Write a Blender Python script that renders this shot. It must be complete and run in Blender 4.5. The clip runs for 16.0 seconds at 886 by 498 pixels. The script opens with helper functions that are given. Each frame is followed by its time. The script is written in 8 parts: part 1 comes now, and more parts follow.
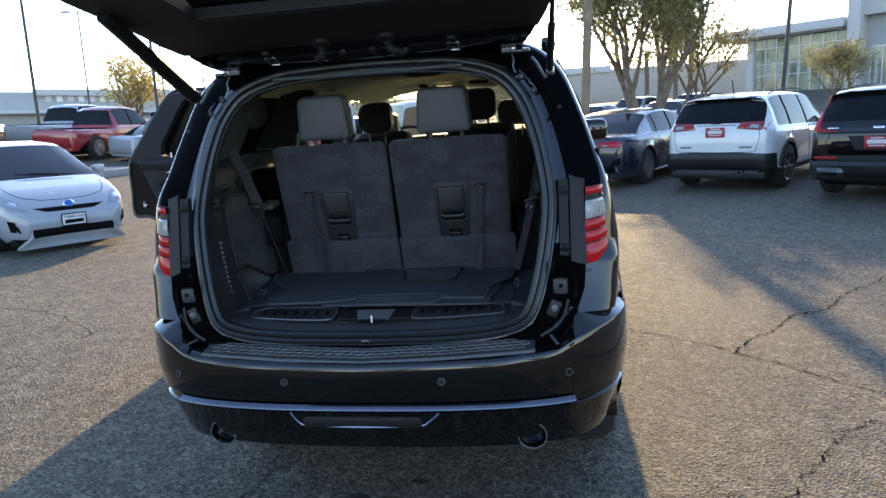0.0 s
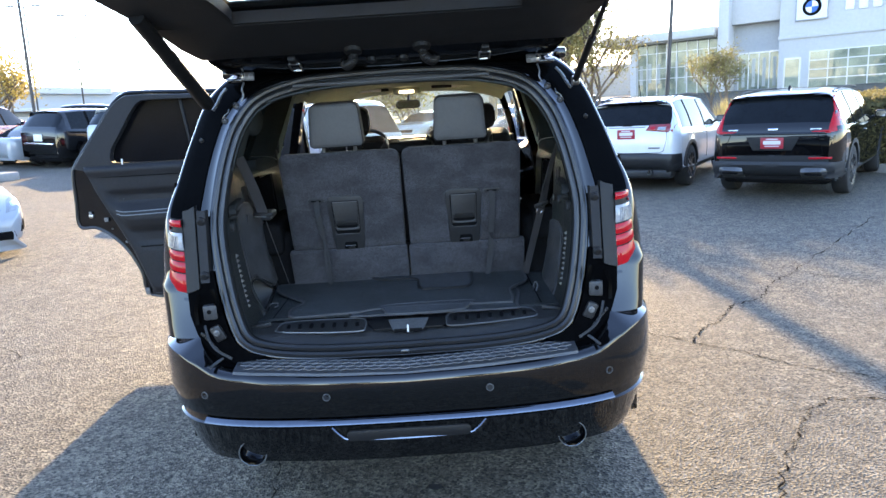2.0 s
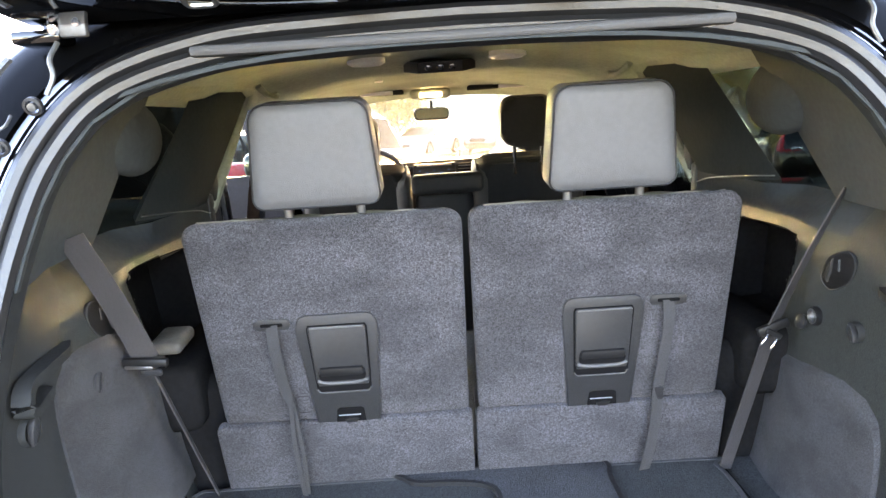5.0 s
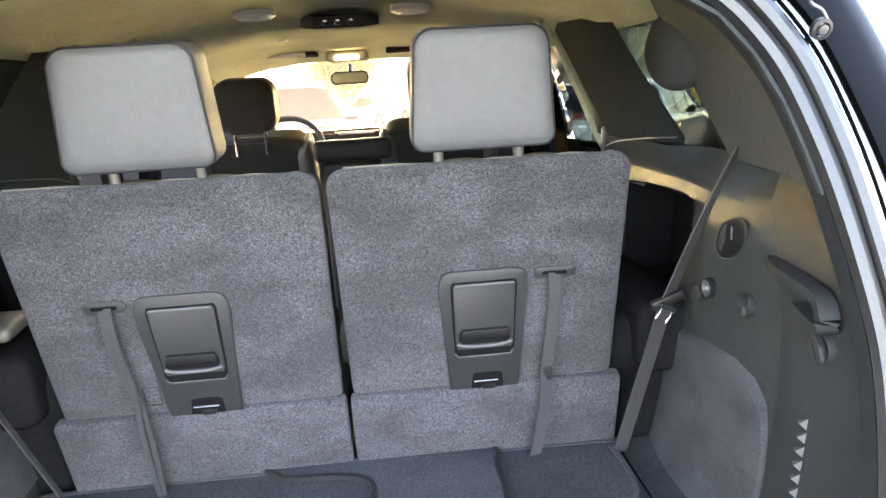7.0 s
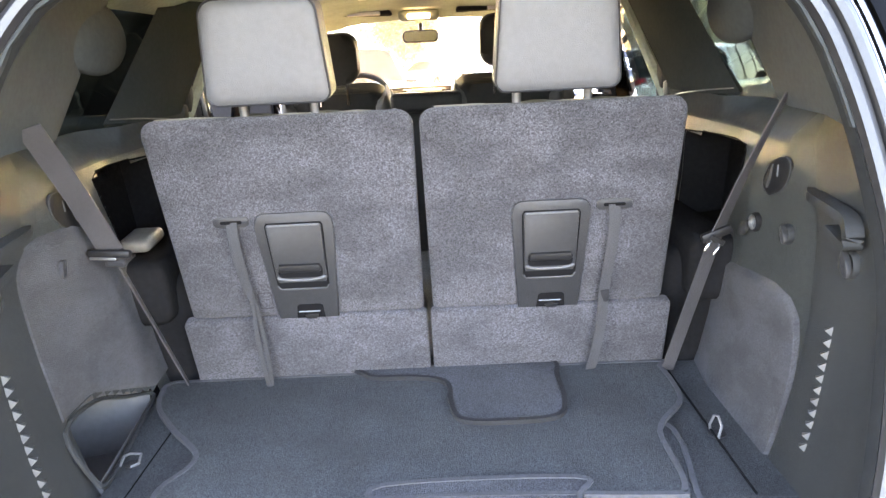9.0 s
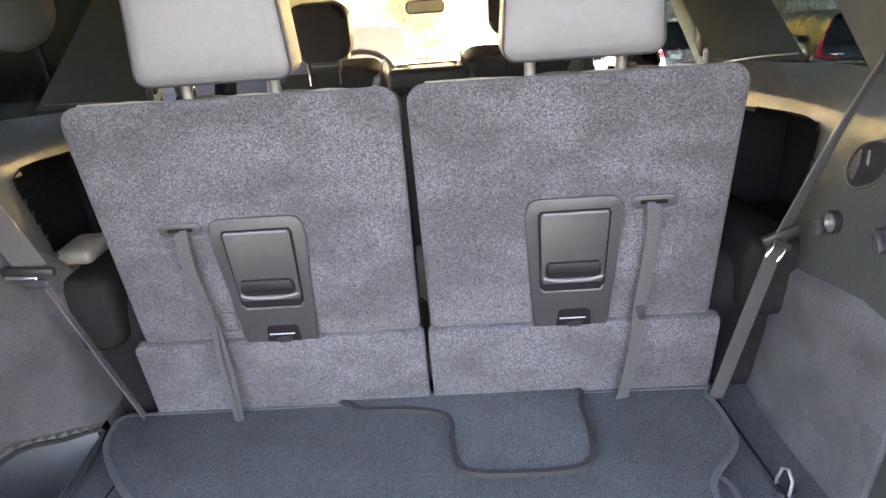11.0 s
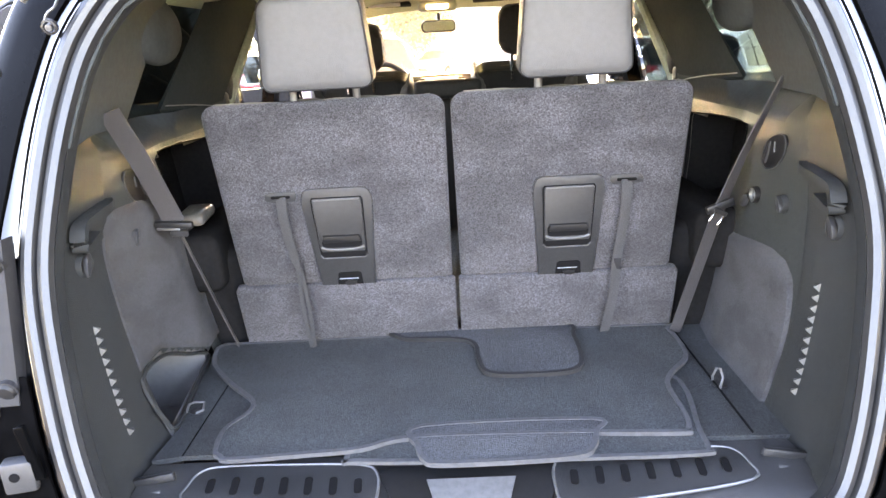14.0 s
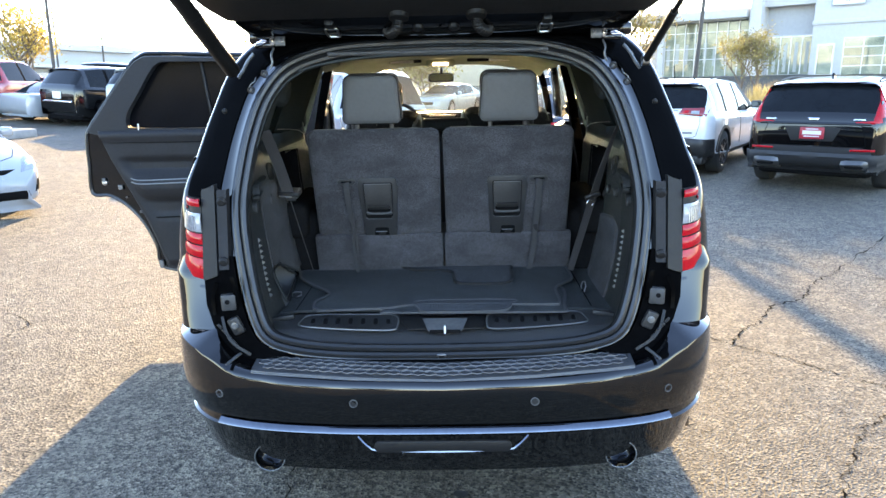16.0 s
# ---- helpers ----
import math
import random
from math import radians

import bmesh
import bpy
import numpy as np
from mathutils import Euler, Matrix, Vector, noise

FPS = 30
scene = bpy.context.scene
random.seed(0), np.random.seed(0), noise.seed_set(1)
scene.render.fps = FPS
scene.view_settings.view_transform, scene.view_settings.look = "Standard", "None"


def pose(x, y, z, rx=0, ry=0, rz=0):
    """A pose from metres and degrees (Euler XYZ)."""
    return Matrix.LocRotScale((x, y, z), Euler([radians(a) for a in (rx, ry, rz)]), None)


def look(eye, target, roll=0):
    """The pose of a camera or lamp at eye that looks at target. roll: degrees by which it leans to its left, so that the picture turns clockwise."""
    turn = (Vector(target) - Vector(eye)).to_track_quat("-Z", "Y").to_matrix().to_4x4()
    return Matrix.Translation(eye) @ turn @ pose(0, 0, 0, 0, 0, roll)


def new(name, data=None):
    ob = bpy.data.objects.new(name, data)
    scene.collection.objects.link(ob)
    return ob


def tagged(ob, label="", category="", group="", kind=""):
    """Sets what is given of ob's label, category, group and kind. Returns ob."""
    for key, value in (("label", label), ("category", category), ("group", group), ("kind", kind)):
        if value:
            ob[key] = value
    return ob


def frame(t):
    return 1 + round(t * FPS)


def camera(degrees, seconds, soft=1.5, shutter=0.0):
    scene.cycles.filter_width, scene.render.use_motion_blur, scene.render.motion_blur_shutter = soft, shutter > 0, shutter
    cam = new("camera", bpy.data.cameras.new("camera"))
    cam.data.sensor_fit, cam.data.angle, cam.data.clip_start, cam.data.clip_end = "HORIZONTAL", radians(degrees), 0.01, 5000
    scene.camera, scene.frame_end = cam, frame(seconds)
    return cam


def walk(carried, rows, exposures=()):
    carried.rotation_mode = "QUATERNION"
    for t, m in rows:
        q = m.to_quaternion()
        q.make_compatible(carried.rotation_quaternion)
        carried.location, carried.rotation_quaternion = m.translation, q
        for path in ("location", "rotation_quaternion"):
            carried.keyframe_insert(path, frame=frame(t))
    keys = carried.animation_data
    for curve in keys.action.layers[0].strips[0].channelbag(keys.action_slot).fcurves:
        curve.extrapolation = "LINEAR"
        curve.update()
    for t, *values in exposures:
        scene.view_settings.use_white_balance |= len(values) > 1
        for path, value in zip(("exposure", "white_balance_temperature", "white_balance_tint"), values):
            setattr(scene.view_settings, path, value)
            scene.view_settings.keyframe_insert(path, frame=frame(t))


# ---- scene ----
cam = camera(68.1, 16.0)
PATH = [
    (0, (0.681, -2.238, 1.673), (0.361, -0.307, 1.26), -4.0),
    (0.5, (0.406, -2.382, 1.714), (0.233, -0.436, 1.287), -3.8),
    (1, (0.271, -2.432, 1.718), (0.18, -0.481, 1.289), -3.0),
    (1.5, (0.217, -2.422, 1.723), (0.182, -0.469, 1.296), -3.5),
    (2, (0.17, -2.285, 1.735), (0.162, -0.333, 1.303), -3.7),
    (2.5, (0.134, -2.031, 1.744), (0.102, -0.08, 1.305), -4.1),
    (3, (0.06, -1.731, 1.748), (0.057, 0.211, 1.268), -3.8),
    (3.5, (-0.004, -1.466, 1.755), (0.026, 0.474, 1.27), -4.5),
    (3.7, (-0.001, -1.341, 1.739), (0.035, 0.6, 1.255), -4.8),
    (5.8, (-0.078, -0.446, 1.725), (-0.078, 1.523, 1.373), -3.1),
    (6, (-0.039, -0.443, 1.725), (-0.003, 1.525, 1.372), -3.8),
    (6.5, (0.066, -0.465, 1.713), (0.222, 1.495, 1.347), -3.4),
    (7, (0.11, -0.502, 1.682), (0.256, 1.434, 1.2), -3.4),
    (7.5, (0.121, -0.554, 1.656), (0.131, 1.364, 1.089), -3.0),
    (8, (0.083, -0.639, 1.661), (0.057, 1.273, 1.078), -2.9),
    (8.2, (0.072, -0.692, 1.661), (0.044, 1.222, 1.082), -3.0),
    (10.3, (0.046, -0.687, 1.649), (0.037, 1.23, 1.08), -2.7),
    (10.5, (0.056, -0.609, 1.651), (0.02, 1.3, 1.053), -3.3),
    (11, (0.083, -0.431, 1.632), (0.011, 1.466, 1.003), -4.1),
    (11.5, (0.022, -0.253, 1.623), (-0.002, 1.628, 0.943), -4.1),
    (12, (-0.035, -0.141, 1.621), (-0.017, 1.74, 0.943), -4.3),
    (12.5, (-0.05, -0.116, 1.611), (0.097, 1.737, 0.873), -2.1),
    (13, (-0.009, -0.286, 1.601), (0.106, 1.579, 0.887), -2.0),
    (13.5, (0.022, -0.578, 1.621), (-0.011, 1.306, 0.951), -3.8),
    (14, (0.012, -0.843, 1.661), (-0.042, 1.064, 1.062), -3.4),
    (14.5, (0.043, -1.169, 1.704), (-0.023, 0.737, 1.103), -2.5),
    (15, (0.117, -1.451, 1.733), (0.008, 0.467, 1.176), -2.9),
    (15.5, (0.158, -1.742, 1.756), (0.04, 0.183, 1.227), -3.1),
    (16, (0.064, -2.027, 1.752), (0.014, -0.093, 1.244), -1.4),
]
EXPOSURE = [(0, 1.93, 6650, 17), (0.5, 2.58, 6450, 18), (1.5, 2.83, 6550, 19), (2.5, 3.03, 6700, 19), (3.5, 3.7, 7100, 21), (5.8, 5.08, 8900, 29), (7, 4.92, 8900, 27), (8.2, 5.26, 8900, 29), (10.3, 5.19, 9200, 31), (11.2, 5.11, 9300, 32), (12.5, 4.64, 9400, 31), (13.5, 5.2, 9300, 33), (14.5, 5.0, 9000, 28), (15, 4.18, 7700, 22), (15.5, 3.38, 7300, 18), (16, 3.23, 7100, 17)]
walk(cam, [(t, look(eye, target, roll)) for t, eye, target, roll in PATH], EXPOSURE)

# ---------- light ----------
SUN_EL, SUN_AZ = 19.0, 2.0          # degrees; azimuth to the left of straight ahead
world = bpy.data.worlds.new("sky_world")
scene.world = world
world.use_nodes = True
wn = world.node_tree.nodes
sky = wn.new("ShaderNodeTexSky")
sky.sky_type = 'NISHITA'
sky.sun_disc = False
sky.sun_elevation = radians(SUN_EL)
sky.sun_rotation = radians(-SUN_AZ)
sky.air_density, sky.dust_density, sky.ozone_density = 1.0, 0.25, 2.4
world.node_tree.links.new(sky.outputs[0], wn["Background"].inputs[0])
wn["Background"].inputs[1].default_value = 0.15
sun = new("sun", bpy.data.lights.new("sun", 'SUN'))
sun.data.energy, sun.data.angle, sun.data.color = 2.25, radians(0.6), (1.0, 0.75, 0.38)
sd = Vector((-math.sin(radians(SUN_AZ)) * math.cos(radians(SUN_EL)), math.cos(radians(SUN_AZ)) * math.cos(radians(SUN_EL)), math.sin(radians(SUN_EL))))
sun.matrix_world = look(sd * 60, (0, 0, 0))


# ---------- materials ----------
def mat(name, base, rough=0.5, metal=0.0, var=0.15, scale=6.0, fine=90.0, bump=0.0, bump_scale=200.0, coat=0.0, spec=0.5,
        trans=0.0, emit=None, power=0.0, sheen=0.0, alpha=1.0, rough_var=0.1, tint=None, obj_rand=0.0):
    m = bpy.data.materials.new(name)
    m.use_nodes = True
    nt = m.node_tree
    L = nt.links.new
    b = nt.nodes["Principled BSDF"]
    b.inputs["Metallic"].default_value = metal
    b.inputs["Coat Weight"].default_value = coat
    b.inputs["Coat Roughness"].default_value = 0.04
    b.inputs["Specular IOR Level"].default_value = spec
    b.inputs["Transmission Weight"].default_value = trans
    b.inputs["Sheen Weight"].default_value = sheen
    b.inputs["Alpha"].default_value = alpha
    if emit:
        b.inputs["Emission Color"].default_value = (*emit, 1)
        b.inputs["Emission Strength"].default_value = power
    tc = nt.nodes.new("ShaderNodeTexCoord")
    n1 = nt.nodes.new("ShaderNodeTexNoise")
    n1.inputs["Scale"].default_value, n1.inputs["Detail"].default_value = scale, 4
    n2 = nt.nodes.new("ShaderNodeTexNoise")
    n2.inputs["Scale"].default_value, n2.inputs["Detail"].default_value = fine, 3
    for n in (n1, n2):
        L(tc.outputs["Object"], n.inputs["Vector"])
    ad = nt.nodes.new("ShaderNodeMath")
    ad.operation = 'ADD'
    L(n1.outputs[0], ad.inputs[0])
    L(n2.outputs[0], ad.inputs[1])
    last = ad.outputs[0]
    if obj_rand:
        oi = nt.nodes.new("ShaderNodeObjectInfo")
        mu = nt.nodes.new("ShaderNodeMath")
        mu.operation = 'MULTIPLY_ADD'
        mu.inputs[1].default_value, mu.inputs[2].default_value = obj_rand, -obj_rand / 2
        L(oi.outputs["Random"], mu.inputs[0])
        a2 = nt.nodes.new("ShaderNodeMath")
        L(last, a2.inputs[0])
        L(mu.outputs[0], a2.inputs[1])
        last = a2.outputs[0]
    mr = nt.nodes.new("ShaderNodeMapRange")
    mr.inputs[1].default_value, mr.inputs[2].default_value = 0.78, 1.22
    L(last, mr.inputs[0])
    mix = nt.nodes.new("ShaderNodeMix")
    mix.data_type = 'RGBA'
    lo = [c * (1 - var) for c in base]
    hi = [min(1, c * (1 + var)) for c in (tint or base)]
    mix.inputs[6].default_value, mix.inputs[7].default_value = (*lo, 1), (*hi, 1)
    L(mr.outputs[0], mix.inputs[0])
    L(mix.outputs[2], b.inputs["Base Color"])
    rr = nt.nodes.new("ShaderNodeMapRange")
    rr.inputs[1].default_value, rr.inputs[2].default_value = 0.3, 0.7
    rr.inputs[3].default_value, rr.inputs[4].default_value = max(0.0, rough * (1 - rough_var)), min(1, rough * (1 + rough_var))
    L(n1.outputs[0], rr.inputs[0])
    L(rr.outputs[0], b.inputs["Roughness"])
    if bump:
        n3 = nt.nodes.new("ShaderNodeTexNoise")
        n3.inputs["Scale"].default_value, n3.inputs["Detail"].default_value = bump_scale, 2
        L(tc.outputs["Object"], n3.inputs["Vector"])
        bp = nt.nodes.new("ShaderNodeBump")
        bp.inputs["Strength"].default_value, bp.inputs["Distance"].default_value = min(1, bump), 0.004
        L(n3.outputs[0], bp.inputs["Height"])
        L(bp.outputs[0], b.inputs["Normal"])
    return m


PAINT_BLACK = mat("black_paint", (0.002, 0.0021, 0.0025), 0.03, var=0.1, rough_var=0.2, spec=0.15, coat=1.0)
PAINT_DUSTY = mat("dusty_black_paint", (0.008, 0.0082, 0.0085), 0.35, var=0.15, spec=0.2)
GLOSS_DARK = mat("dark_chrome", (0.14, 0.15, 0.17), 0.06, metal=1.0, var=0.1)
PLASTIC = mat("black_plastic", (0.016, 0.0162, 0.017), 0.42, var=0.12, bump=0.25, bump_scale=700, spec=0.45)
PLASTIC_DARK = mat("dark_plastic", (0.009, 0.009, 0.0095), 0.45, var=0.15, bump=0.1, bump_scale=500, spec=0.3)
GREY_PLASTIC = mat("grey_plastic", (0.075, 0.075, 0.076), 0.48, var=0.08, bump=0.25, bump_scale=900, spec=0.4)
# near-black without gloss: shade of the bumper recess put into the colour
RECESS_SHADE = mat("recess_shade", (0.0020, 0.0020, 0.0022), 0.8, var=0.3, spec=0.01)
TRIM = mat("interior_trim_plastic", (0.022, 0.0235, 0.024), 0.62, var=0.10, bump=0.35, bump_scale=700, spec=0.0)
TRIM_SOFT = mat("grained_wall_trim", (0.031, 0.0345, 0.0335), 0.40, var=0.10, bump=0.22, bump_scale=420, spec=0.09)
PILLAR_DARK = mat("black_pillar_trim", (0.029, 0.035, 0.037), 0.7, var=0.08, bump=0.3, bump_scale=700, spec=0.0)
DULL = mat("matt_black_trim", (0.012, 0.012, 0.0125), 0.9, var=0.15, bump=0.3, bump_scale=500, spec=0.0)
# pale tone that carries the sunlight on the left armrest shelf
CREAM = mat("sunlit_shelf_tone", (0.125, 0.12, 0.107), 0.35, var=0.1, bump=0.3, bump_scale=500)
CORNER = mat("corner_trim_plastic", (0.024, 0.026, 0.0265), 0.55, var=0.10, bump=0.3, bump_scale=700, spec=0.15)
# body black with its reflections taken out, for parts that mirror only dark
PAINT_SHADED = mat("shaded_black_paint", (0.0018, 0.0019, 0.0021), 0.2, var=0.2, spec=0.02)
PILLAR = mat("pillar_trim_plastic", (0.046, 0.053, 0.056), 0.6, var=0.08, bump=0.3, bump_scale=700, spec=0.0)
TREAD = mat("tread_ridges", (0.085, 0.088, 0.096), 0.4, var=0.2, spec=0.6)
PAD = mat("tread_plastic", (0.036, 0.037, 0.040), 0.36, var=0.15, bump=0.3, bump_scale=500, spec=0.7)
LINING = mat("lining_plastic", (0.018, 0.018, 0.0195), 0.55, var=0.15, bump=0.3, bump_scale=800, spec=0.25)
SILL = mat("sill_plastic", (0.036, 0.0365, 0.038), 0.42, var=0.1, bump=0.25, bump_scale=900, spec=0.5)
HANDLE = mat("handle_plastic", (0.024, 0.0245, 0.0255), 0.33, var=0.12, bump=0.3, bump_scale=1100, spec=0.45)
RUBBER = mat("seal_rubber", (0.011, 0.0115, 0.0125), 0.32, var=0.15, bump=0.12, bump_scale=250, spec=0.6)
CARPET = mat("dark_carpet", (0.031, 0.0360, 0.0385), 0.95, var=0.12, scale=10, fine=420, bump=1.0, bump_scale=480)
SEAT_CARPET = mat("seatback_carpet", (0.050, 0.0495, 0.056), 0.95, var=0.05, scale=9, fine=300, bump=1.0, bump_scale=480, sheen=0.05, tint=(0.053, 0.0525, 0.058))
SIDE_CARPET = mat("side_carpet", (0.045, 0.0465, 0.051), 0.95, var=0.22, scale=6, fine=360, bump=0.7, bump_scale=600)
MAT_GREY = mat("grey_mat_carpet", (0.050, 0.053, 0.058), 0.95, var=0.15, scale=9, fine=300, bump=1.0, bump_scale=480)
DARK_BINDING = mat("dark_mat_binding", (0.007, 0.0072, 0.008), 0.8, var=0.2, bump=0.5, bump_scale=900)
BINDING = mat("mat_binding", (0.050, 0.052, 0.056), 0.8, var=0.2, bump=0.5, bump_scale=900)
LEATHER = mat("grey_leather", (0.070, 0.070, 0.071), 0.48, var=0.06, bump=0.25, bump_scale=650)
LEATHER_DARK = mat("black_leather", (0.018, 0.018, 0.019), 0.5, var=0.12, bump=0.3, bump_scale=500, spec=0.25)
LEATHER_TOP = mat("olive_leather_edge", (0.060, 0.057, 0.042), 0.5, var=0.2, scale=30, bump=0.3, bump_scale=300)
PIPING = mat("pale_piping", (0.11, 0.10, 0.075), 0.6, var=0.1)
HEADLINER = mat("headliner_fabric", (0.33, 0.365, 0.31), 0.95, var=0.10, bump=0.5, bump_scale=700, spec=0.0)
STRAP = mat("strap_webbing", (0.050, 0.050, 0.052), 0.75, var=0.3, fine=700, bump=0.9, bump_scale=800)
WEBBING = mat("belt_webbing", (0.054, 0.050, 0.051), 0.7, var=0.25, fine=700, bump=0.9, bump_scale=800)
CHROME = mat("chrome", (0.75, 0.76, 0.78), 0.12, metal=1.0, var=0.05)
STEEL = mat("bare_steel", (0.45, 0.45, 0.44), 0.35, metal=1.0, var=0.15)
BRACKET = mat("satin_bracket", (0.16, 0.165, 0.17), 0.4, metal=0.6, var=0.15)
RED_LENS = mat("red_lens", (0.40, 0.003, 0.009), 0.12, var=0.12, scale=40, coat=0.25, spec=0.3)
RED_DARK = mat("dark_red_lens", (0.22, 0.01, 0.012), 0.08, var=0.1, coat=1.0)
LENS_GREY = mat("reversing_lens", (0.26, 0.27, 0.285), 0.10, var=0.2, scale=30, coat=1.0)
WHITE_MARK = mat("white_mark", (0.85, 0.85, 0.83), 0.4, var=0.04)
GLASS = mat("clear_glass", (0.85, 0.95, 0.84), 0.0, var=0.0, trans=1.0, rough_var=0)
QUARTER_TINT = mat("privacy_glass", (0.065, 0.080, 0.065), 0.0, var=0.05, trans=1.0, rough_var=0)
TINT = mat("tinted_glass", (0.006, 0.006, 0.007), 0.12, var=0.2, spec=0.05)
GATE_GLASS = mat("light_tinted_glass", (0.55, 0.60, 0.55), 0.0, var=0.03, trans=1.0, rough_var=0)
CAR_GLASS = mat("car_glass", (0.005, 0.0065, 0.008), 0.05, var=0.2, spec=0.18)
TYRE = mat("tyre_rubber", (0.018, 0.018, 0.018), 0.8, var=0.3, bump=0.3, bump_scale=120)
RIM = mat("alloy_rim", (0.35, 0.35, 0.36), 0.3, metal=0.9, var=0.1)
RIM_BLACK = mat("black_rim", (0.02, 0.02, 0.021), 0.3, var=0.1, coat=0.5)
SCREEN = mat("lit_screen", (0.02, 0.03, 0.05), 0.2, emit=(0.25, 0.5, 0.9), power=0.03)
LAMP_GLOW = mat("lamp_lens", (0.9, 0.85, 0.7), 0.4, emit=(1.0, 0.75, 0.4), power=1.2)
BARS = mat("white_lettering", (0.6, 0.58, 0.58), 0.5, var=0.03)
# black for lettering and seams; flat plates of it stand for shade in hollows
INK = mat("lettering_and_hollow_black", (0.008, 0.008, 0.0085), 0.8, var=0.05, spec=0.01)
PLATE_RED = mat("red_plate", (0.32, 0.015, 0.03), 0.4, var=0.08)
PLATE_WHITE = mat("white_plate", (0.75, 0.75, 0.74), 0.4, var=0.05)
CONCRETE = mat("concrete", (0.30, 0.29, 0.27), 0.85, var=0.15, bump=0.4, bump_scale=60)
STUCCO = mat("white_stucco", (0.50, 0.495, 0.48), 0.85, var=0.05, bump=0.4, bump_scale=40)
STUCCO_GREY = mat("grey_panel", (0.36, 0.37, 0.375), 0.6, var=0.06)
TAN_WALL = mat("tan_block_wall", (0.42, 0.36, 0.30), 0.9, var=0.12, bump=0.5, bump_scale=12)
ROOM = mat("pale_interior", (0.38, 0.39, 0.35), 0.8, var=0.2, scale=0.5)
SHOP_GLASS = mat("shop_glass", (0.16, 0.22, 0.18), 0.03, var=0.5, scale=0.8, coat=0.6, metal=0.0, tint=(0.26, 0.27, 0.19))
ALU = mat("window_aluminium", (0.6, 0.6, 0.6), 0.4, metal=0.7, var=0.05)
POLE = mat("bronze_pole", (0.05, 0.045, 0.04), 0.5, var=0.15)
TIMBER = mat("weathered_timber", (0.24, 0.17, 0.11), 0.85, var=0.3, scale=3, fine=30, bump=0.5, bump_scale=30)
BARK = mat("bark", (0.16, 0.12, 0.085), 0.9, var=0.4, scale=4, fine=30, bump=1.0, bump_scale=25)
HEDGE_CORE = mat("hedge_shade", (0.05, 0.045, 0.02), 0.95, var=0.4, scale=3, fine=30, bump=1.0, bump_scale=30)
GRAVEL = mat("planter_gravel", (0.30, 0.24, 0.18), 0.95, var=0.35, scale=3, fine=40, bump=1.0, bump_scale=40)


def leaf(name, base, **kw):
    """Leaves that glow a little with the light behind them."""
    m = mat(name, base, 0.65, **kw)
    nt = m.node_tree
    b = nt.nodes["Principled BSDF"]
    tr = nt.nodes.new("ShaderNodeBsdfTranslucent")
    mx = nt.nodes.new("ShaderNodeMixShader")
    mx.inputs[0].default_value = 0.6
    src = b.inputs["Base Color"].links[0].from_socket
    nt.links.new(src, tr.inputs[0])
    nt.links.new(b.outputs[0], mx.inputs[1])
    nt.links.new(tr.outputs[0], mx.inputs[2])
    nt.links.new(mx.outputs[0], nt.nodes["Material Output"].inputs[0])
    return m


def dusty(m, amount):
    """A thin film of dust that scatters light coming through the pane."""
    nt = m.node_tree
    tr = nt.nodes.new("ShaderNodeBsdfTranslucent")
    tr.inputs[0].default_value = (0.8, 0.79, 0.76, 1)
    mx = nt.nodes.new("ShaderNodeMixShader")
    mx.inputs[0].default_value = amount
    nt.links.new(nt.nodes["Principled BSDF"].outputs[0], mx.inputs[1])
    nt.links.new(tr.outputs[0], mx.inputs[2])
    nt.links.new(mx.outputs[0], nt.nodes["Material Output"].inputs[0])
    return m


SCREEN_GLASS = dusty(mat("dusty_windscreen_glass", (0.85, 0.95, 0.84), 0.0, var=0.0, trans=1.0, rough_var=0), 0.015)
LEAF_OLIVE = leaf("olive_leaves", (0.26, 0.235, 0.095), var=0.45, scale=0.8, fine=5)
LEAF_YELLOW = leaf("autumn_leaves", (0.36, 0.28, 0.08), var=0.4, scale=0.8, fine=5)
LEAF_CLIPPED = leaf("clipped_hedge_leaves", (0.17, 0.145, 0.055), var=0.45, scale=2, fine=9)
LEAF_HEDGE = leaf("hedge_leaves", (0.075, 0.085, 0.035), var=0.45, scale=2, fine=9)
PALM = leaf("palm_fronds", (0.14, 0.15, 0.07), var=0.4, scale=3, fine=12)
GRASSES = leaf("dry_grasses", (0.38, 0.31, 0.13), var=0.4, scale=3, fine=12)
BLUE_DISC = mat("blue_sign", (0.02, 0.12, 0.45), 0.4, var=0.05)


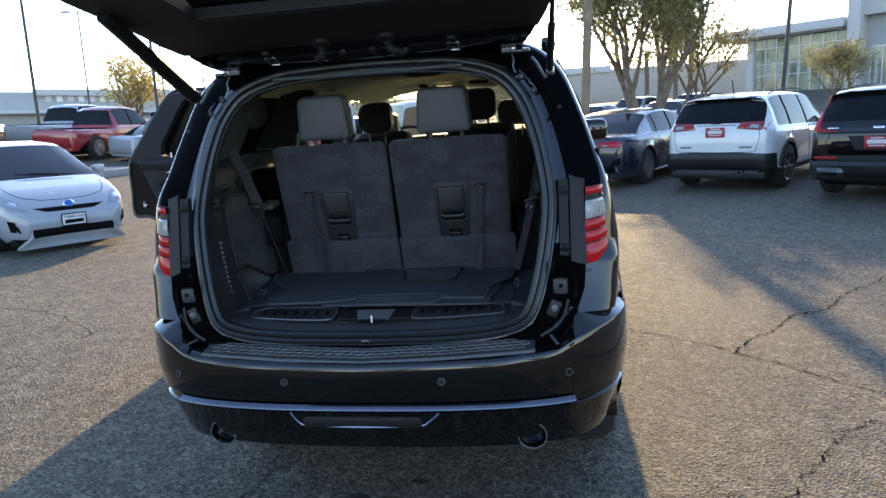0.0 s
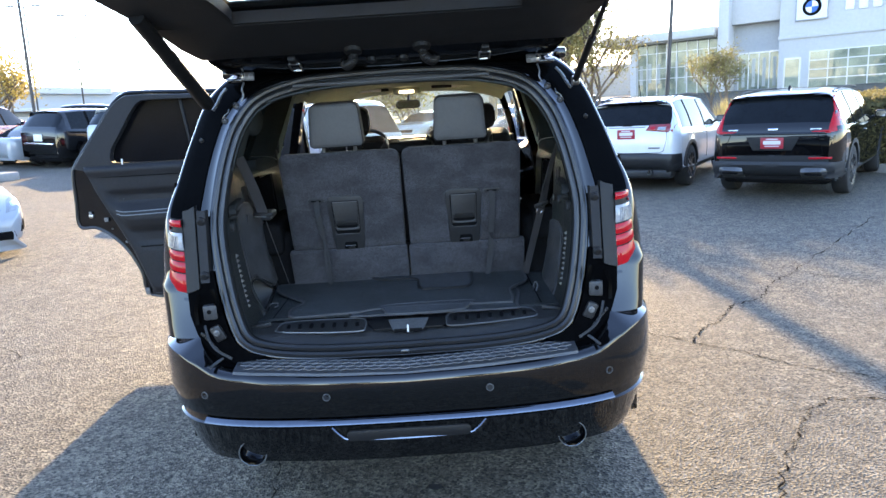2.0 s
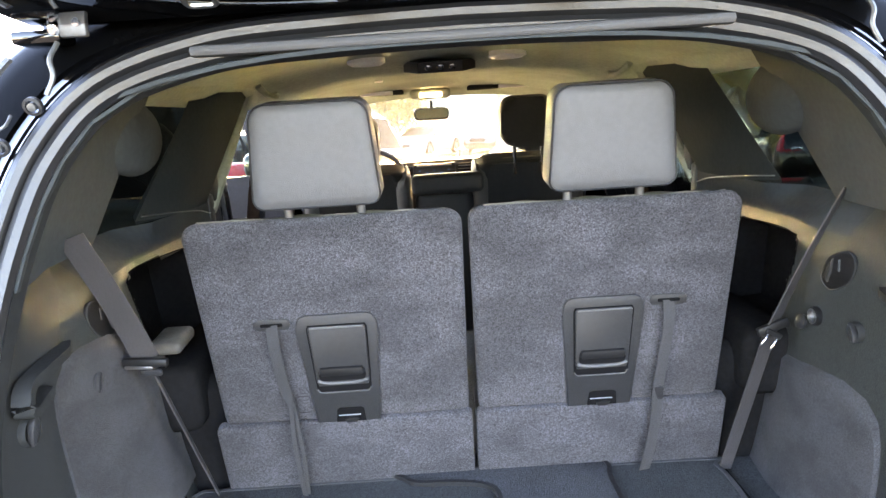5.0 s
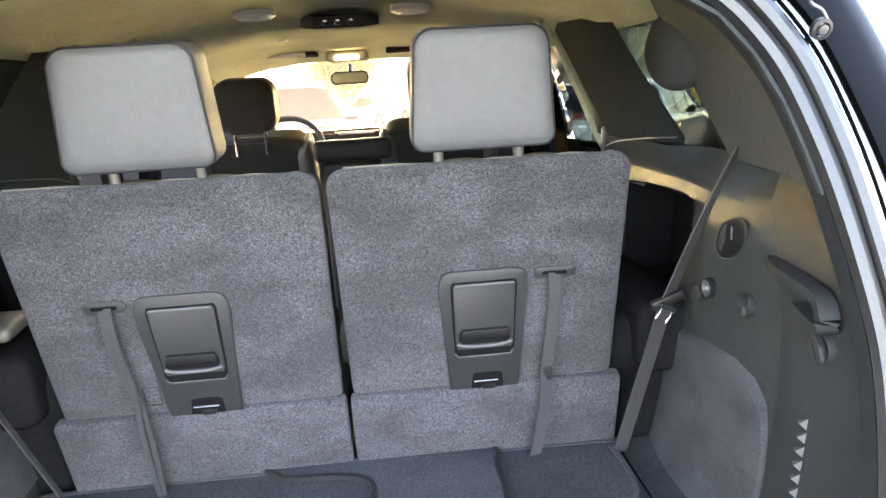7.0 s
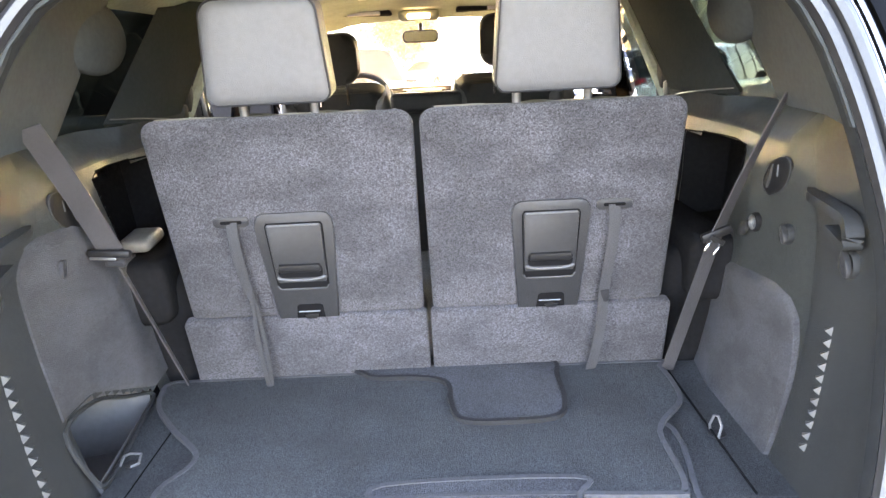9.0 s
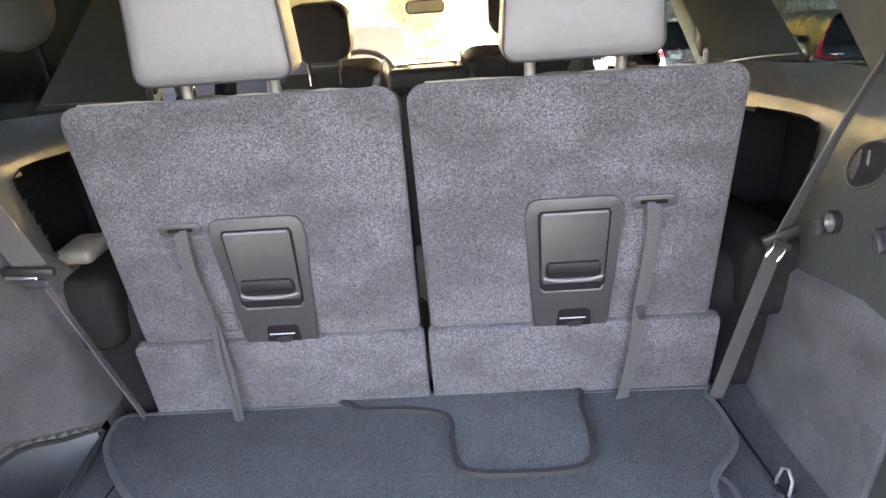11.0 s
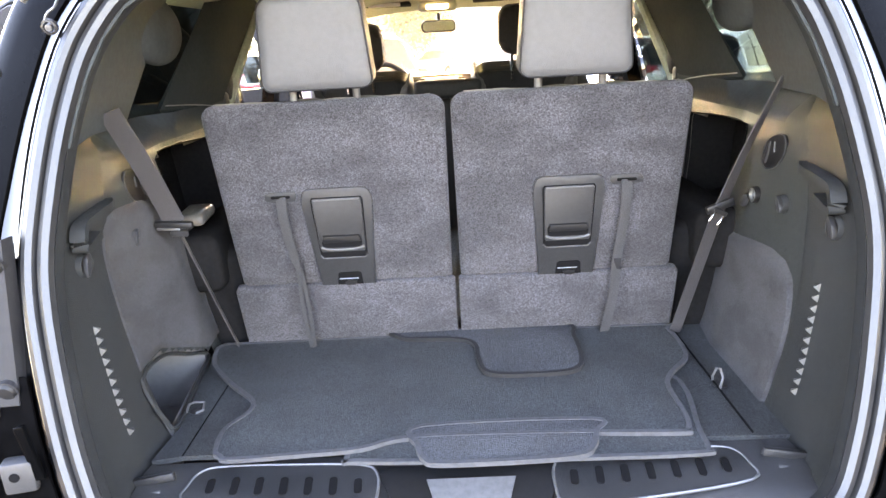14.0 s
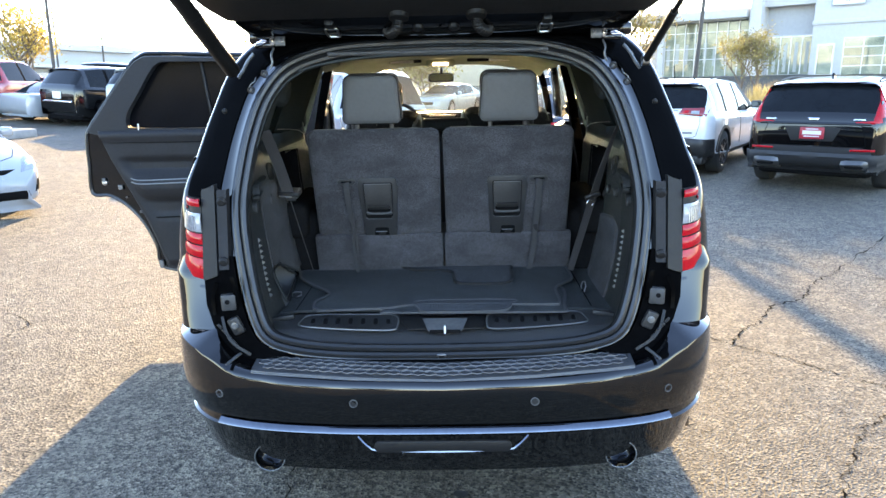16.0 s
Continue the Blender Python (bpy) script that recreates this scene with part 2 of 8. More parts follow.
def asphalt():
    """Worn grey asphalt with pale stone chips, drips and broad patches of wear."""
    m = mat("asphalt", (0.081, 0.070, 0.051), 0.80, var=0.30, scale=0.5, fine=7.0)
    nt = m.node_tree
    L = nt.links.new
    b = nt.nodes["Principled BSDF"]
    tc = nt.nodes.new("ShaderNodeTexCoord")
    vo = nt.nodes.new("ShaderNodeTexVoronoi")
    vo.inputs["Scale"].default_value = 82
    L(tc.outputs["Object"], vo.inputs["Vector"])
    base = b.inputs["Base Color"].links[0].from_socket
    mix = nt.nodes.new("ShaderNodeMix")
    mix.data_type, mix.blend_type = 'RGBA', 'MULTIPLY'
    mix.inputs[0].default_value = 1.0
    ramp = nt.nodes.new("ShaderNodeMapRange")
    ramp.inputs[3].default_value, ramp.inputs[4].default_value = 0.12, 2.2
    sep = nt.nodes.new("ShaderNodeSeparateColor")
    L(vo.outputs["Color"], sep.inputs[0])
    L(sep.outputs[0], ramp.inputs[0])
    L(base, mix.inputs[6])
    comb = nt.nodes.new("ShaderNodeCombineColor")
    for i in range(3):
        L(ramp.outputs[0], comb.inputs[i])
    L(comb.outputs[0], mix.inputs[7])
    L(mix.outputs[2], b.inputs["Base Color"])
    bp = nt.nodes.new("ShaderNodeBump")
    bp.inputs["Strength"].default_value, bp.inputs["Distance"].default_value = 1.0, 0.009
    L(vo.outputs["Distance"], bp.inputs["Height"])
    L(bp.outputs[0], b.inputs["Normal"])
    return m


def brush_marks(m, low=0.68, high=1.08):
    """Streaky patches where the pile lies the other way."""
    nt = m.node_tree
    b = nt.nodes["Principled BSDF"]
    src = b.inputs["Base Color"].links[0].from_socket
    tc = nt.nodes.new("ShaderNodeTexCoord")
    mp = nt.nodes.new("ShaderNodeMapping")
    mp.inputs["Rotation"].default_value = (0, radians(35), 0)
    mp.inputs["Scale"].default_value = (3.2, 3.2, 5.5)
    no = nt.nodes.new("ShaderNodeTexNoise")
    no.inputs["Scale"].default_value, no.inputs["Detail"].default_value, no.inputs["Distortion"].default_value = 2.2, 4, 0.4
    rm = nt.nodes.new("ShaderNodeMapRange")
    rm.inputs[1].default_value, rm.inputs[2].default_value, rm.inputs[3].default_value, rm.inputs[4].default_value = 0.38, 0.60, low, high
    mx = nt.nodes.new("ShaderNodeMix")
    mx.data_type, mx.blend_type = 'RGBA', 'MULTIPLY'
    mx.inputs[0].default_value = 1.0
    cc = nt.nodes.new("ShaderNodeCombineColor")
    L = nt.links.new
    L(tc.outputs["Object"], mp.inputs["Vector"])
    L(mp.outputs[0], no.inputs["Vector"])
    L(no.outputs[0], rm.inputs[0])
    for i in range(3):
        L(rm.outputs[0], cc.inputs[i])
    L(src, mx.inputs[6])
    L(cc.outputs[0], mx.inputs[7])
    L(mx.outputs[2], b.inputs["Base Color"])


def speckle(m, scale, lo, hi):
    """Tufts or grains of uneven tone."""
    nt = m.node_tree
    b = nt.nodes["Principled BSDF"]
    src = b.inputs["Base Color"].links[0].from_socket
    L = nt.links.new
    tc = nt.nodes.new("ShaderNodeTexCoord")
    vo = nt.nodes.new("ShaderNodeTexVoronoi")
    vo.inputs["Scale"].default_value = scale
    L(tc.outputs["Object"], vo.inputs["Vector"])
    sp = nt.nodes.new("ShaderNodeSeparateColor")
    L(vo.outputs["Color"], sp.inputs[0])
    rm = nt.nodes.new("ShaderNodeMapRange")
    rm.inputs[3].default_value, rm.inputs[4].default_value = lo, hi
    L(sp.outputs[0], rm.inputs[0])
    cc = nt.nodes.new("ShaderNodeCombineColor")
    for i in range(3):
        L(rm.outputs[0], cc.inputs[i])
    mx = nt.nodes.new("ShaderNodeMix")
    mx.data_type, mx.blend_type = 'RGBA', 'MULTIPLY'
    mx.inputs[0].default_value = 1.0
    L(src, mx.inputs[6])
    L(cc.outputs[0], mx.inputs[7])
    L(mx.outputs[2], b.inputs["Base Color"])


def ribbed(m, scale):
    """Fine woven ribs across a strap."""
    nt = m.node_tree
    b = nt.nodes["Principled BSDF"]
    src = b.inputs["Base Color"].links[0].from_socket
    L = nt.links.new
    tc = nt.nodes.new("ShaderNodeTexCoord")
    wv = nt.nodes.new("ShaderNodeTexWave")
    wv.wave_type, wv.bands_direction = 'BANDS', 'Z'
    wv.inputs["Scale"].default_value, wv.inputs["Distortion"].default_value = scale / 6.283, 0.6
    L(tc.outputs["Object"], wv.inputs["Vector"])
    rm = nt.nodes.new("ShaderNodeMapRange")
    rm.inputs[3].default_value, rm.inputs[4].default_value = 0.62, 1.25
    L(wv.outputs["Fac"], rm.inputs[0])
    cc = nt.nodes.new("ShaderNodeCombineColor")
    for i in range(3):
        L(rm.outputs[0], cc.inputs[i])
    mx = nt.nodes.new("ShaderNodeMix")
    mx.data_type, mx.blend_type = 'RGBA', 'MULTIPLY'
    mx.inputs[0].default_value = 1.0
    L(src, mx.inputs[6])
    L(cc.outputs[0], mx.inputs[7])
    L(mx.outputs[2], b.inputs["Base Color"])


brush_marks(SEAT_CARPET, 0.66, 1.08)
brush_marks(SIDE_CARPET)
brush_marks(CARPET, 0.80, 1.06)
brush_marks(MAT_GREY, 0.80, 1.06)
speckle(SEAT_CARPET, 330, 0.80, 1.20)
speckle(SEAT_CARPET, 640, 0.22, 1.78)
speckle(SIDE_CARPET, 800, 0.60, 1.40)
speckle(CARPET, 650, 0.35, 1.70)
speckle(MAT_GREY, 650, 0.4, 1.6)
ribbed(STRAP, 1300)
ribbed(WEBBING, 1000)
speckle(TRIM_SOFT, 500, 0.8, 1.2)
ASPHALT = asphalt()
speckle(ASPHALT, 34, 0.72, 1.28)
CRACK = mat("crack_gap", (0.012, 0.011, 0.0095), 1.0, var=0.3, spec=0.0)
STAIN = mat("wet_stain", (0.03, 0.03, 0.03), 0.35, var=0.3)


# ---------- mesh helpers ----------
def finish(name, bm, material, parent=None, label="", angle=40):
    bmesh.ops.recalc_face_normals(bm, faces=bm.faces)
    me = bpy.data.meshes.new(name)
    bm.to_mesh(me)
    bm.free()
    for p in me.polygons:
        p.use_smooth = True
    me.set_sharp_from_angle(angle=radians(angle))
    if isinstance(material, (list, tuple)):
        for x in material:
            me.materials.append(x)
    else:
        me.materials.append(material)
    ob = new(name, me)
    if parent:
        ob.parent = parent
    if label:
        ob["label"] = label
    return ob


def part(name, bm, material, parent, label="", angle=40):
    return finish(name, bm, material, parent, label, angle)


def thing(name, label, category, group="", kind="", at=None):
    e = new(name)
    e.empty_display_size = 0.1
    if at is not None:
        e.matrix_world = at
    return tagged(e, label, category, group, kind)


def add_box(bm, c, s, bevel=0.0, seg=2, m=None):
    r = bmesh.ops.create_cube(bm, size=1)
    vs = r["verts"]
    t = Matrix.Translation(c) @ Matrix.Diagonal((*s, 1))
    if m is not None:
        t = m @ t
    bmesh.ops.transform(bm, matrix=t, verts=vs)
    if bevel:
        es = list({e for v in vs for e in v.link_edges})
        bmesh.ops.bevel(bm, geom=es, offset=bevel, segments=seg, affect='EDGES', profile=0.5)
    return bm


def box(c, s, bevel=0.0, seg=2, m=None):
    return add_box(bmesh.new(), c, s, bevel, seg, m)


def add_prism(bm, poly, depth, m=None, bevel=0.0, seg=2):
    """A polygon in x, y, pushed by depth along z."""
    before = set(bm.verts)
    lo = [bm.verts.new((x, y, 0)) for x, y in poly]
    hi = [bm.verts.new((x, y, depth)) for x, y in poly]
    n = len(poly)
    fs = [bm.faces.new(lo[::-1]), bm.faces.new(hi)]
    for i in range(n):
        fs.append(bm.faces.new((lo[i], lo[(i + 1) % n], hi[(i + 1) % n], hi[i])))
    if bevel:
        es = list(fs[1].edges)
        r = bmesh.ops.bevel(bm, geom=es, offset=bevel, segments=seg, affect='EDGES', profile=0.5)
    if m is not None:
        bmesh.ops.transform(bm, matrix=m, verts=[v for v in bm.verts if v not in before])
    return bm


def prism(poly, depth, m=None, bevel=0.0, seg=2):
    return add_prism(bmesh.new(), poly, depth, m, bevel, seg)


def rounded(w, h, r, n=5, cx=0.0, cy=0.0):
    """The outline of a rounded rectangle."""
    out = []
    for sx, sy, a0 in ((1, 1, 0), (-1, 1, 90), (-1, -1, 180), (1, -1, 270)):
        for k in range(n + 1):
            a = radians(a0 + 90 * k / n)
            out.append((cx + sx * (w / 2 - r) + r * math.cos(a), cy + sy * (h / 2 - r) + r * math.sin(a)))
    return out


def smooth_path(pts, n=8, closed=False):
    """A Catmull-Rom line through the points."""
    P = [Vector(p) for p in pts]
    out = []
    m = len(P)
    for i in range(m if closed else m - 1):
        a, b = P[i], P[(i + 1) % m]
        z0 = P[i - 1] if (i or closed) else a * 2 - b
        z1 = P[(i + 2) % m] if (i + 2 < m or closed) else b * 2 - a
        for k in range(n):
            t = k / n
            out.append(0.5 * ((2 * a) + (b - z0) * t + (2 * z0 - 5 * a + 4 * b - z1) * t * t + (3 * a - z0 - 3 * b + z1) * t ** 3))
    if not closed:
        out.append(P[-1])
    return out


def add_sweep(bm, pts, profile, closed=False, up=None, caps=True):
    """Sweep a closed profile of (side, up) offsets along a line; profile may be a list per point."""
    P = [Vector(p) for p in pts]
    n = len(P)
    rings = []
    ref = Vector(up) if up else None
    prev = None
    for i in range(n):
        t = (P[(i + 1) % n] if (closed or i + 1 < n) else P[i]) - (P[i - 1] if (closed or i) else P[i])
        t.normalize()
        if ref is not None:
            u = ref - t * ref.dot(t)
        elif prev is None:
            u = t.orthogonal()
        else:
            u = prev - t * prev.dot(t)
        u.normalize()
        prev = u
        s = t.cross(u)
        pr = profile[i] if isinstance(profile[0], list) else profile
        rings.append([bm.verts.new(P[i] + s * a + u * b) for a, b in pr])
    k = len(rings[0])
    for i in range(n if closed else n - 1):
        A, B = rings[i], rings[(i + 1) % n]
        for j in range(k):
            bm.faces.new((A[j], A[(j + 1) % k], B[(j + 1) % k], B[j]))
    if not closed and caps:
        bm.faces.new(rings[0][::-1])
        bm.faces.new(rings[-1])
    return bm


def circle(r, n=10):
    return [(r * math.cos(2 * math.pi * k / n), r * math.sin(2 * math.pi * k / n)) for k in range(n)]


def tube(pts, r, n=10, closed=False, up=None):
    return add_sweep(bmesh.new(), pts, circle(r, n), closed, up)


def ribbon(pts, w, t, up):
    return add_sweep(bmesh.new(), pts, [(-w / 2, -t / 2), (w / 2, -t / 2), (w / 2, t / 2), (-w / 2, t / 2)], False, up)


def add_sheet(bm, rows, close_u=False):
    vr = [[bm.verts.new(p) for p in r] for r in rows]
    for a, b in zip(vr, vr[1:]):
        k = len(a)
        for j in range(k if close_u else k - 1):
            q = (a[j], a[(j + 1) % k], b[(j + 1) % k], b[j])
            try:
                bm.faces.new(q)
            except ValueError:
                pass
    return bm


def sheet(rows, thick=0.0, close_u=False):
    bm = add_sheet(bmesh.new(), rows, close_u)
    if thick:
        bmesh.ops.recalc_face_normals(bm, faces=bm.faces)
        bmesh.ops.solidify(bm, geom=bm.faces[:], thickness=thick)
    return bm


def add_lathe(bm, profile, n=24, m=None):
    """Turn (radius, height) points round z."""
    rings = []
    for r, z in profile:
        rings.append([bm.verts.new((r * math.cos(2 * math.pi * k / n), r * math.sin(2 * math.pi * k / n), z)) for k in range(n)])
    for A, B in zip(rings, rings[1:]):
        for j in range(n):
            bm.faces.new((A[j], A[(j + 1) % n], B[(j + 1) % n], B[j]))
    bm.faces.new(rings[0][::-1])
    bm.faces.new(rings[-1])
    if m is not None:
        bmesh.ops.transform(bm, matrix=m, verts=[v for r in rings for v in r])
    return bm


def lathe(profile, n=24, m=None):
    return add_lathe(bmesh.new(), profile, n, m)


def hoop(profile, n=28, m=None):
    """A ring turned round z from a closed profile of (radius, height)."""
    rows = [[Vector((r * math.cos(2 * math.pi * k / n), r * math.sin(2 * math.pi * k / n), z)) for k in range(n)] for r, z in profile + profile[:1]]
    bm = sheet(rows, 0, True)
    if m is not None:
        bmesh.ops.transform(bm, matrix=m, verts=bm.verts)
    return bm


def lerp(a, b, t):
    return a + (b - a) * t


def table(pairs, x):
    """Linear look-up."""
    if x <= pairs[0][0]:
        return pairs[0][1]
    for (x0, y0), (x1, y1) in zip(pairs, pairs[1:]):
        if x <= x1:
            return y0 + (y1 - y0) * (x - x0) / (x1 - x0)
    return pairs[-1][1]


def frame_m(o, right, up):
    """A matrix with its x axis along right and its y axis along up, at o."""
    r = Vector(right).normalized()
    u = Vector(up)
    u = (u - r * u.dot(r)).normalized()
    n = r.cross(u)
    return Matrix((( r.x, u.x, n.x, o[0]), (r.y, u.y, n.y, o[1]), (r.z, u.z, n.z, o[2]), (0, 0, 0, 1)))


# ---------- the black three-row SUV ----------
suv = thing("suv", "black three-row SUV with its tailgate and side doors open", "car")

# right half of the tailgate opening (x, z) and of the body edge round it (x, y, z), from bottom middle to top middle
OPEN_HALF = [(0, .843), (.30, .848), (.50, .868), (.605, .912), (.655, 1.02), (.690, 1.18), (.706, 1.33), (.692, 1.46), (.660, 1.60), (.610, 1.72), (.52, 1.812), (.36, 1.862), (.18, 1.874), (0, 1.878)]
EDGE_HALF = [(0, -.02, .838), (.32, -.015, .842), (.62, .0, .852), (.735, .04, .90), (.80, .09, 1.02), (.812, .135, 1.18), (.872, .192, 1.36), (.848, .272, 1.50), (.797, .342, 1.66), (.732, .394, 1.80), (.620, .428, 1.892), (.42, .42, 1.928), (.2, .43, 1.940), (0, .435, 1.945)]
SIDE_HALF = [(0, .03, .80), (.32, .03, .80), (.80, .08, .82), (.90, .14, .90), (.928, .20, 1.02), (.934, .22, 1.18), (.905, .24, 1.37), (.868, .32, 1.50), (.815, .40, 1.66), (.750, .47, 1.81), (.640, .50, 1.905), (.45, .56, 1.945), (.2, .58, 1.955), (0, .585, 1.96)]
LEAN = .34


def plane_y(z):
    """Depth of the raked opening plane at height z."""
    return .003 + LEAN * (z - .849)


def full_ring(half):
    """A closed ring out of its right half."""
    return half + [Vector((-p[0], p[1], p[2])) for p in half[-2:0:-1]]


open_half = smooth_path([(x, plane_y(z), z) for x, z in OPEN_HALF], 6)
edge_half = smooth_path(EDGE_HALF, 6)
side_half = smooth_path(SIDE_HALF, 6)
OPEN = full_ring(open_half)
EDGE = full_ring(edge_half)
N_OPEN = Vector((0, -1, LEAN)).normalized()
MID_OPEN = Vector((0, plane_y(1.36), 1.36))


def offset_ring(ring, d, h):
    """Move a ring inwards by d and rearwards by h."""
    out = []
    n = len(ring)
    for i, p in enumerate(ring):
        t = (ring[(i + 1) % n] - ring[i - 1]).normalized()
        inw = N_OPEN.cross(t).normalized()
        if inw.dot(MID_OPEN - p) < 0:
            inw = -inw
        out.append(p + inw * d + N_OPEN * h)
    return out


def ring_part(name, rings, material, label="", parent=suv):
    return part(name, sheet(rings, 0, True), material, parent, label, 50)


# bodywork round the opening: flange, recessed gutter, shoulder
ring_part("opening_flange", [offset_ring(OPEN, .012, .0), offset_ring(OPEN, -.004, .007), offset_ring(OPEN, -.010, .005), [lerp(a, b, .12) - N_OPEN * .004 for a, b in zip(OPEN, EDGE)], [lerp(a, b, .30) - N_OPEN * .003 for a, b in zip(OPEN, EDGE)]], PAINT_BLACK, "glossy black painted gutter round the cargo opening")
# band darkened by material, standing in for the dark gate it would mirror
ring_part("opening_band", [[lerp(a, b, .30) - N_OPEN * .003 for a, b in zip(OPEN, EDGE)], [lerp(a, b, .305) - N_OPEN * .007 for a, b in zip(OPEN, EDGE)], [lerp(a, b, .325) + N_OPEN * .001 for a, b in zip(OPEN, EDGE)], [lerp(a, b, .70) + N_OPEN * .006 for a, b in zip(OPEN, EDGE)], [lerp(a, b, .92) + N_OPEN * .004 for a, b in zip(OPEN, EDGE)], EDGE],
          PAINT_SHADED, "black painted band, kept dark as under the gate, between gutter and body edge")
# thick double-lipped rubber seal
bm = bmesh.new()
for d0, h0, r in ((.010, .006, .0125), (.034, .0, .0135)):
    c = offset_ring(OPEN, d0, h0)
    add_sweep(bm, c, [(r * math.cos(a), r * math.sin(a) * 1.05) for a in [2 * math.pi * k / 8 for k in range(8)]], True, N_OPEN)
part("door_seal", bm, RUBBER, suv, "thick black rubber seal round the cargo opening")
ring_part("opening_trim", [offset_ring(OPEN, .036, .004), offset_ring(OPEN, .044, .0), offset_ring(OPEN, .046, -.006), offset_ring(OPEN, .046, -.030)], TRIM)


def half_sheet(cols, side):
    """Mirror a list of rows to one side."""
    return [[Vector((side * p[0], p[1], p[2])) for p in r] for r in cols]


for side in (1, -1):
    # quarter panel: from the body edge round to the flank; index 18 is just above the bumper, 54 near the roof corner
    e, s = edge_half, side_half
    rows = []
    for i in range(20, 64):
        A, B = e[i], s[i]
        C = Vector((lerp(A.x, B.x, .82), lerp(A.y, B.y, .16), lerp(A.z, B.z, .5) + .003))
        if A.z < 1.13:
            C1, C2 = Vector((lerp(A.x, B.x, .6), A.y + .004, lerp(A.z, B.z, .4))), Vector((B.x + .004, A.y + .012, lerp(A.z, B.z, .7)))
            rows.append([A * (1 - t) ** 3 + C1 * 3 * t * (1 - t) ** 2 + C2 * 3 * t * t * (1 - t) + B * t ** 3 for t in [k / 9 for k in range(10)]])
            continue
        rows.append([A * (1 - t) ** 2 + C * 2 * t * (1 - t) + B * t * t for t in [k / 9 for k in range(10)]])
    part("quarter_panel", sheet(half_sheet(rows, side), .004), PAINT_BLACK, suv)

    # flank below the windows, running to the nose
    def flank(y):
        grow = table([(.2, 0), (1.0, .022), (2.2, .012), (3.4, .02), (4.2, .01), (4.7, -.06), (4.95, -.22)], y)
        top = table([(.3, 1.50), (1.2, 1.47), (2.2, 1.44), (3.3, 1.40), (3.6, 1.34), (4.6, 1.22), (4.95, 1.08)], y)
        prof = [(.90, .42), (.945, .56), (.958, .80), (.952, .95), (.932, 1.10), (.915, 1.30), (.885, 1.44), (.868, 1.50)]
        return [Vector(((x + grow), y, z if z < 1.2 else 1.2 + (z - 1.2) * (top - 1.2) / .3)) for x, z in prof]
    spans = ([.28, .62], [1.40, 2.13, 3.2, 3.55], [4.45, 4.75, 4.95]) if side > 0 else ([.28, .62], [3.45, 3.55], [4.45, 4.75, 4.95])
    for sp in spans:
        part("side_panel", sheet(half_sheet([flank(y) for y in sp], side), .004), PAINT_BLACK, suv)
    # over the wheel arches
    for y0, y1, yc in ((.62, 1.40, 1.01), (3.55, 4.45, 4.02)):
        rows = []
        for k in range(13):
            y = lerp(y0, y1, k / 12)
            f = flank(y)
            zb = .36 + math.sqrt(max(0, .43 ** 2 - (y - yc) ** 2)) if abs(y - yc) < .43 else .42
            rows.append([Vector((p.x, p.y, max(p.z, zb + .004 * j))) for j, p in enumerate(f)])
        part("fender", sheet(half_sheet(rows, side), .004), PAINT_BLACK, suv)
        part("wheel_arch_lip", tube([(side * .958, yc + .43 * math.cos(a), .36 + .43 * math.sin(a)) for a in [radians(8 + 164 * k / 20) for k in range(21)]], .012, 8), PLASTIC_DARK, suv)

# roof skin with a hand's depth of curve
rows = []
for y in (.585, .9, 1.6, 2.3, 2.9, 3.15):
    drop = table([(.585, 0), (.9, .01), (1.6, .015), (2.3, .0), (2.9, -.03), (3.15, -.06)], y)
    rows.append([Vector((x, y + (.0 if abs(x) < .6 else 0), 1.96 + drop - .09 * (abs(x) / .68) ** 3)) for x in (-.70, -.6, -.4, -.2, 0, .2, .4, .6, .70)])
rows.insert(0, [Vector((p.x * .98, p.y - (.0 if abs(p.x) < .3 else .09 * abs(p.x)), p.z - .004)) for p in rows[0]])
part("roof_skin", sheet(rows, .004), PAINT_BLACK, suv)
# bonnet and nose
part("bonnet", sheet([[Vector((x * table([(3.5, .92), (4.6, .86), (4.95, .70)], y), y, table([(3.5, 1.36), (4.0, 1.33), (4.6, 1.24), (4.9, 1.12), (4.97, .95)], y) - .05 * abs(x) ** 3)) for x in (-1, -.7, -.35, 0, .35, .7, 1)] for y in (3.5, 3.7, 4.0, 4.4, 4.7, 4.9, 4.97)], .004), PAINT_DUSTY, suv)
part("front_bumper", box((0, 4.92, .68), (1.6, .16, .5), .06, 3), PAINT_BLACK, suv)
part("underbody", box((0, 2.75, .38), (1.62, 4.1, .16), .05, 2), PLASTIC_DARK, suv)
part("firewall", box((0, 3.62, .85), (1.66, .06, .9), .01), PLASTIC_DARK, suv)


# pillars: (name, bottom, top, width along y, thickness)
def pillar(name, x0, y0, z0, x1, y1, z1, w0, w1, side, material, inner=0.0):
    bm = bmesh.new()
    rows = []
    for k in range(7):
        t = k / 6
        x, y, z = lerp(x0, x1, t), lerp(y0, y1, t), lerp(z0, z1, t)
        x += .02 * math.sin(math.pi * t)
        w = lerp(w0, w1, t)
        rows.append([Vector((side * (x - inner), y - w / 2, z)), Vector((side * (x - inner), y + w / 2, z)), Vector((side * (x - inner - .05), y + w / 2 - .01, z)), Vector((side * (x - inner - .05), y - w / 2 + .01, z))])
    add_sheet(bm, rows, True)
    return part(name, bm, material, suv)


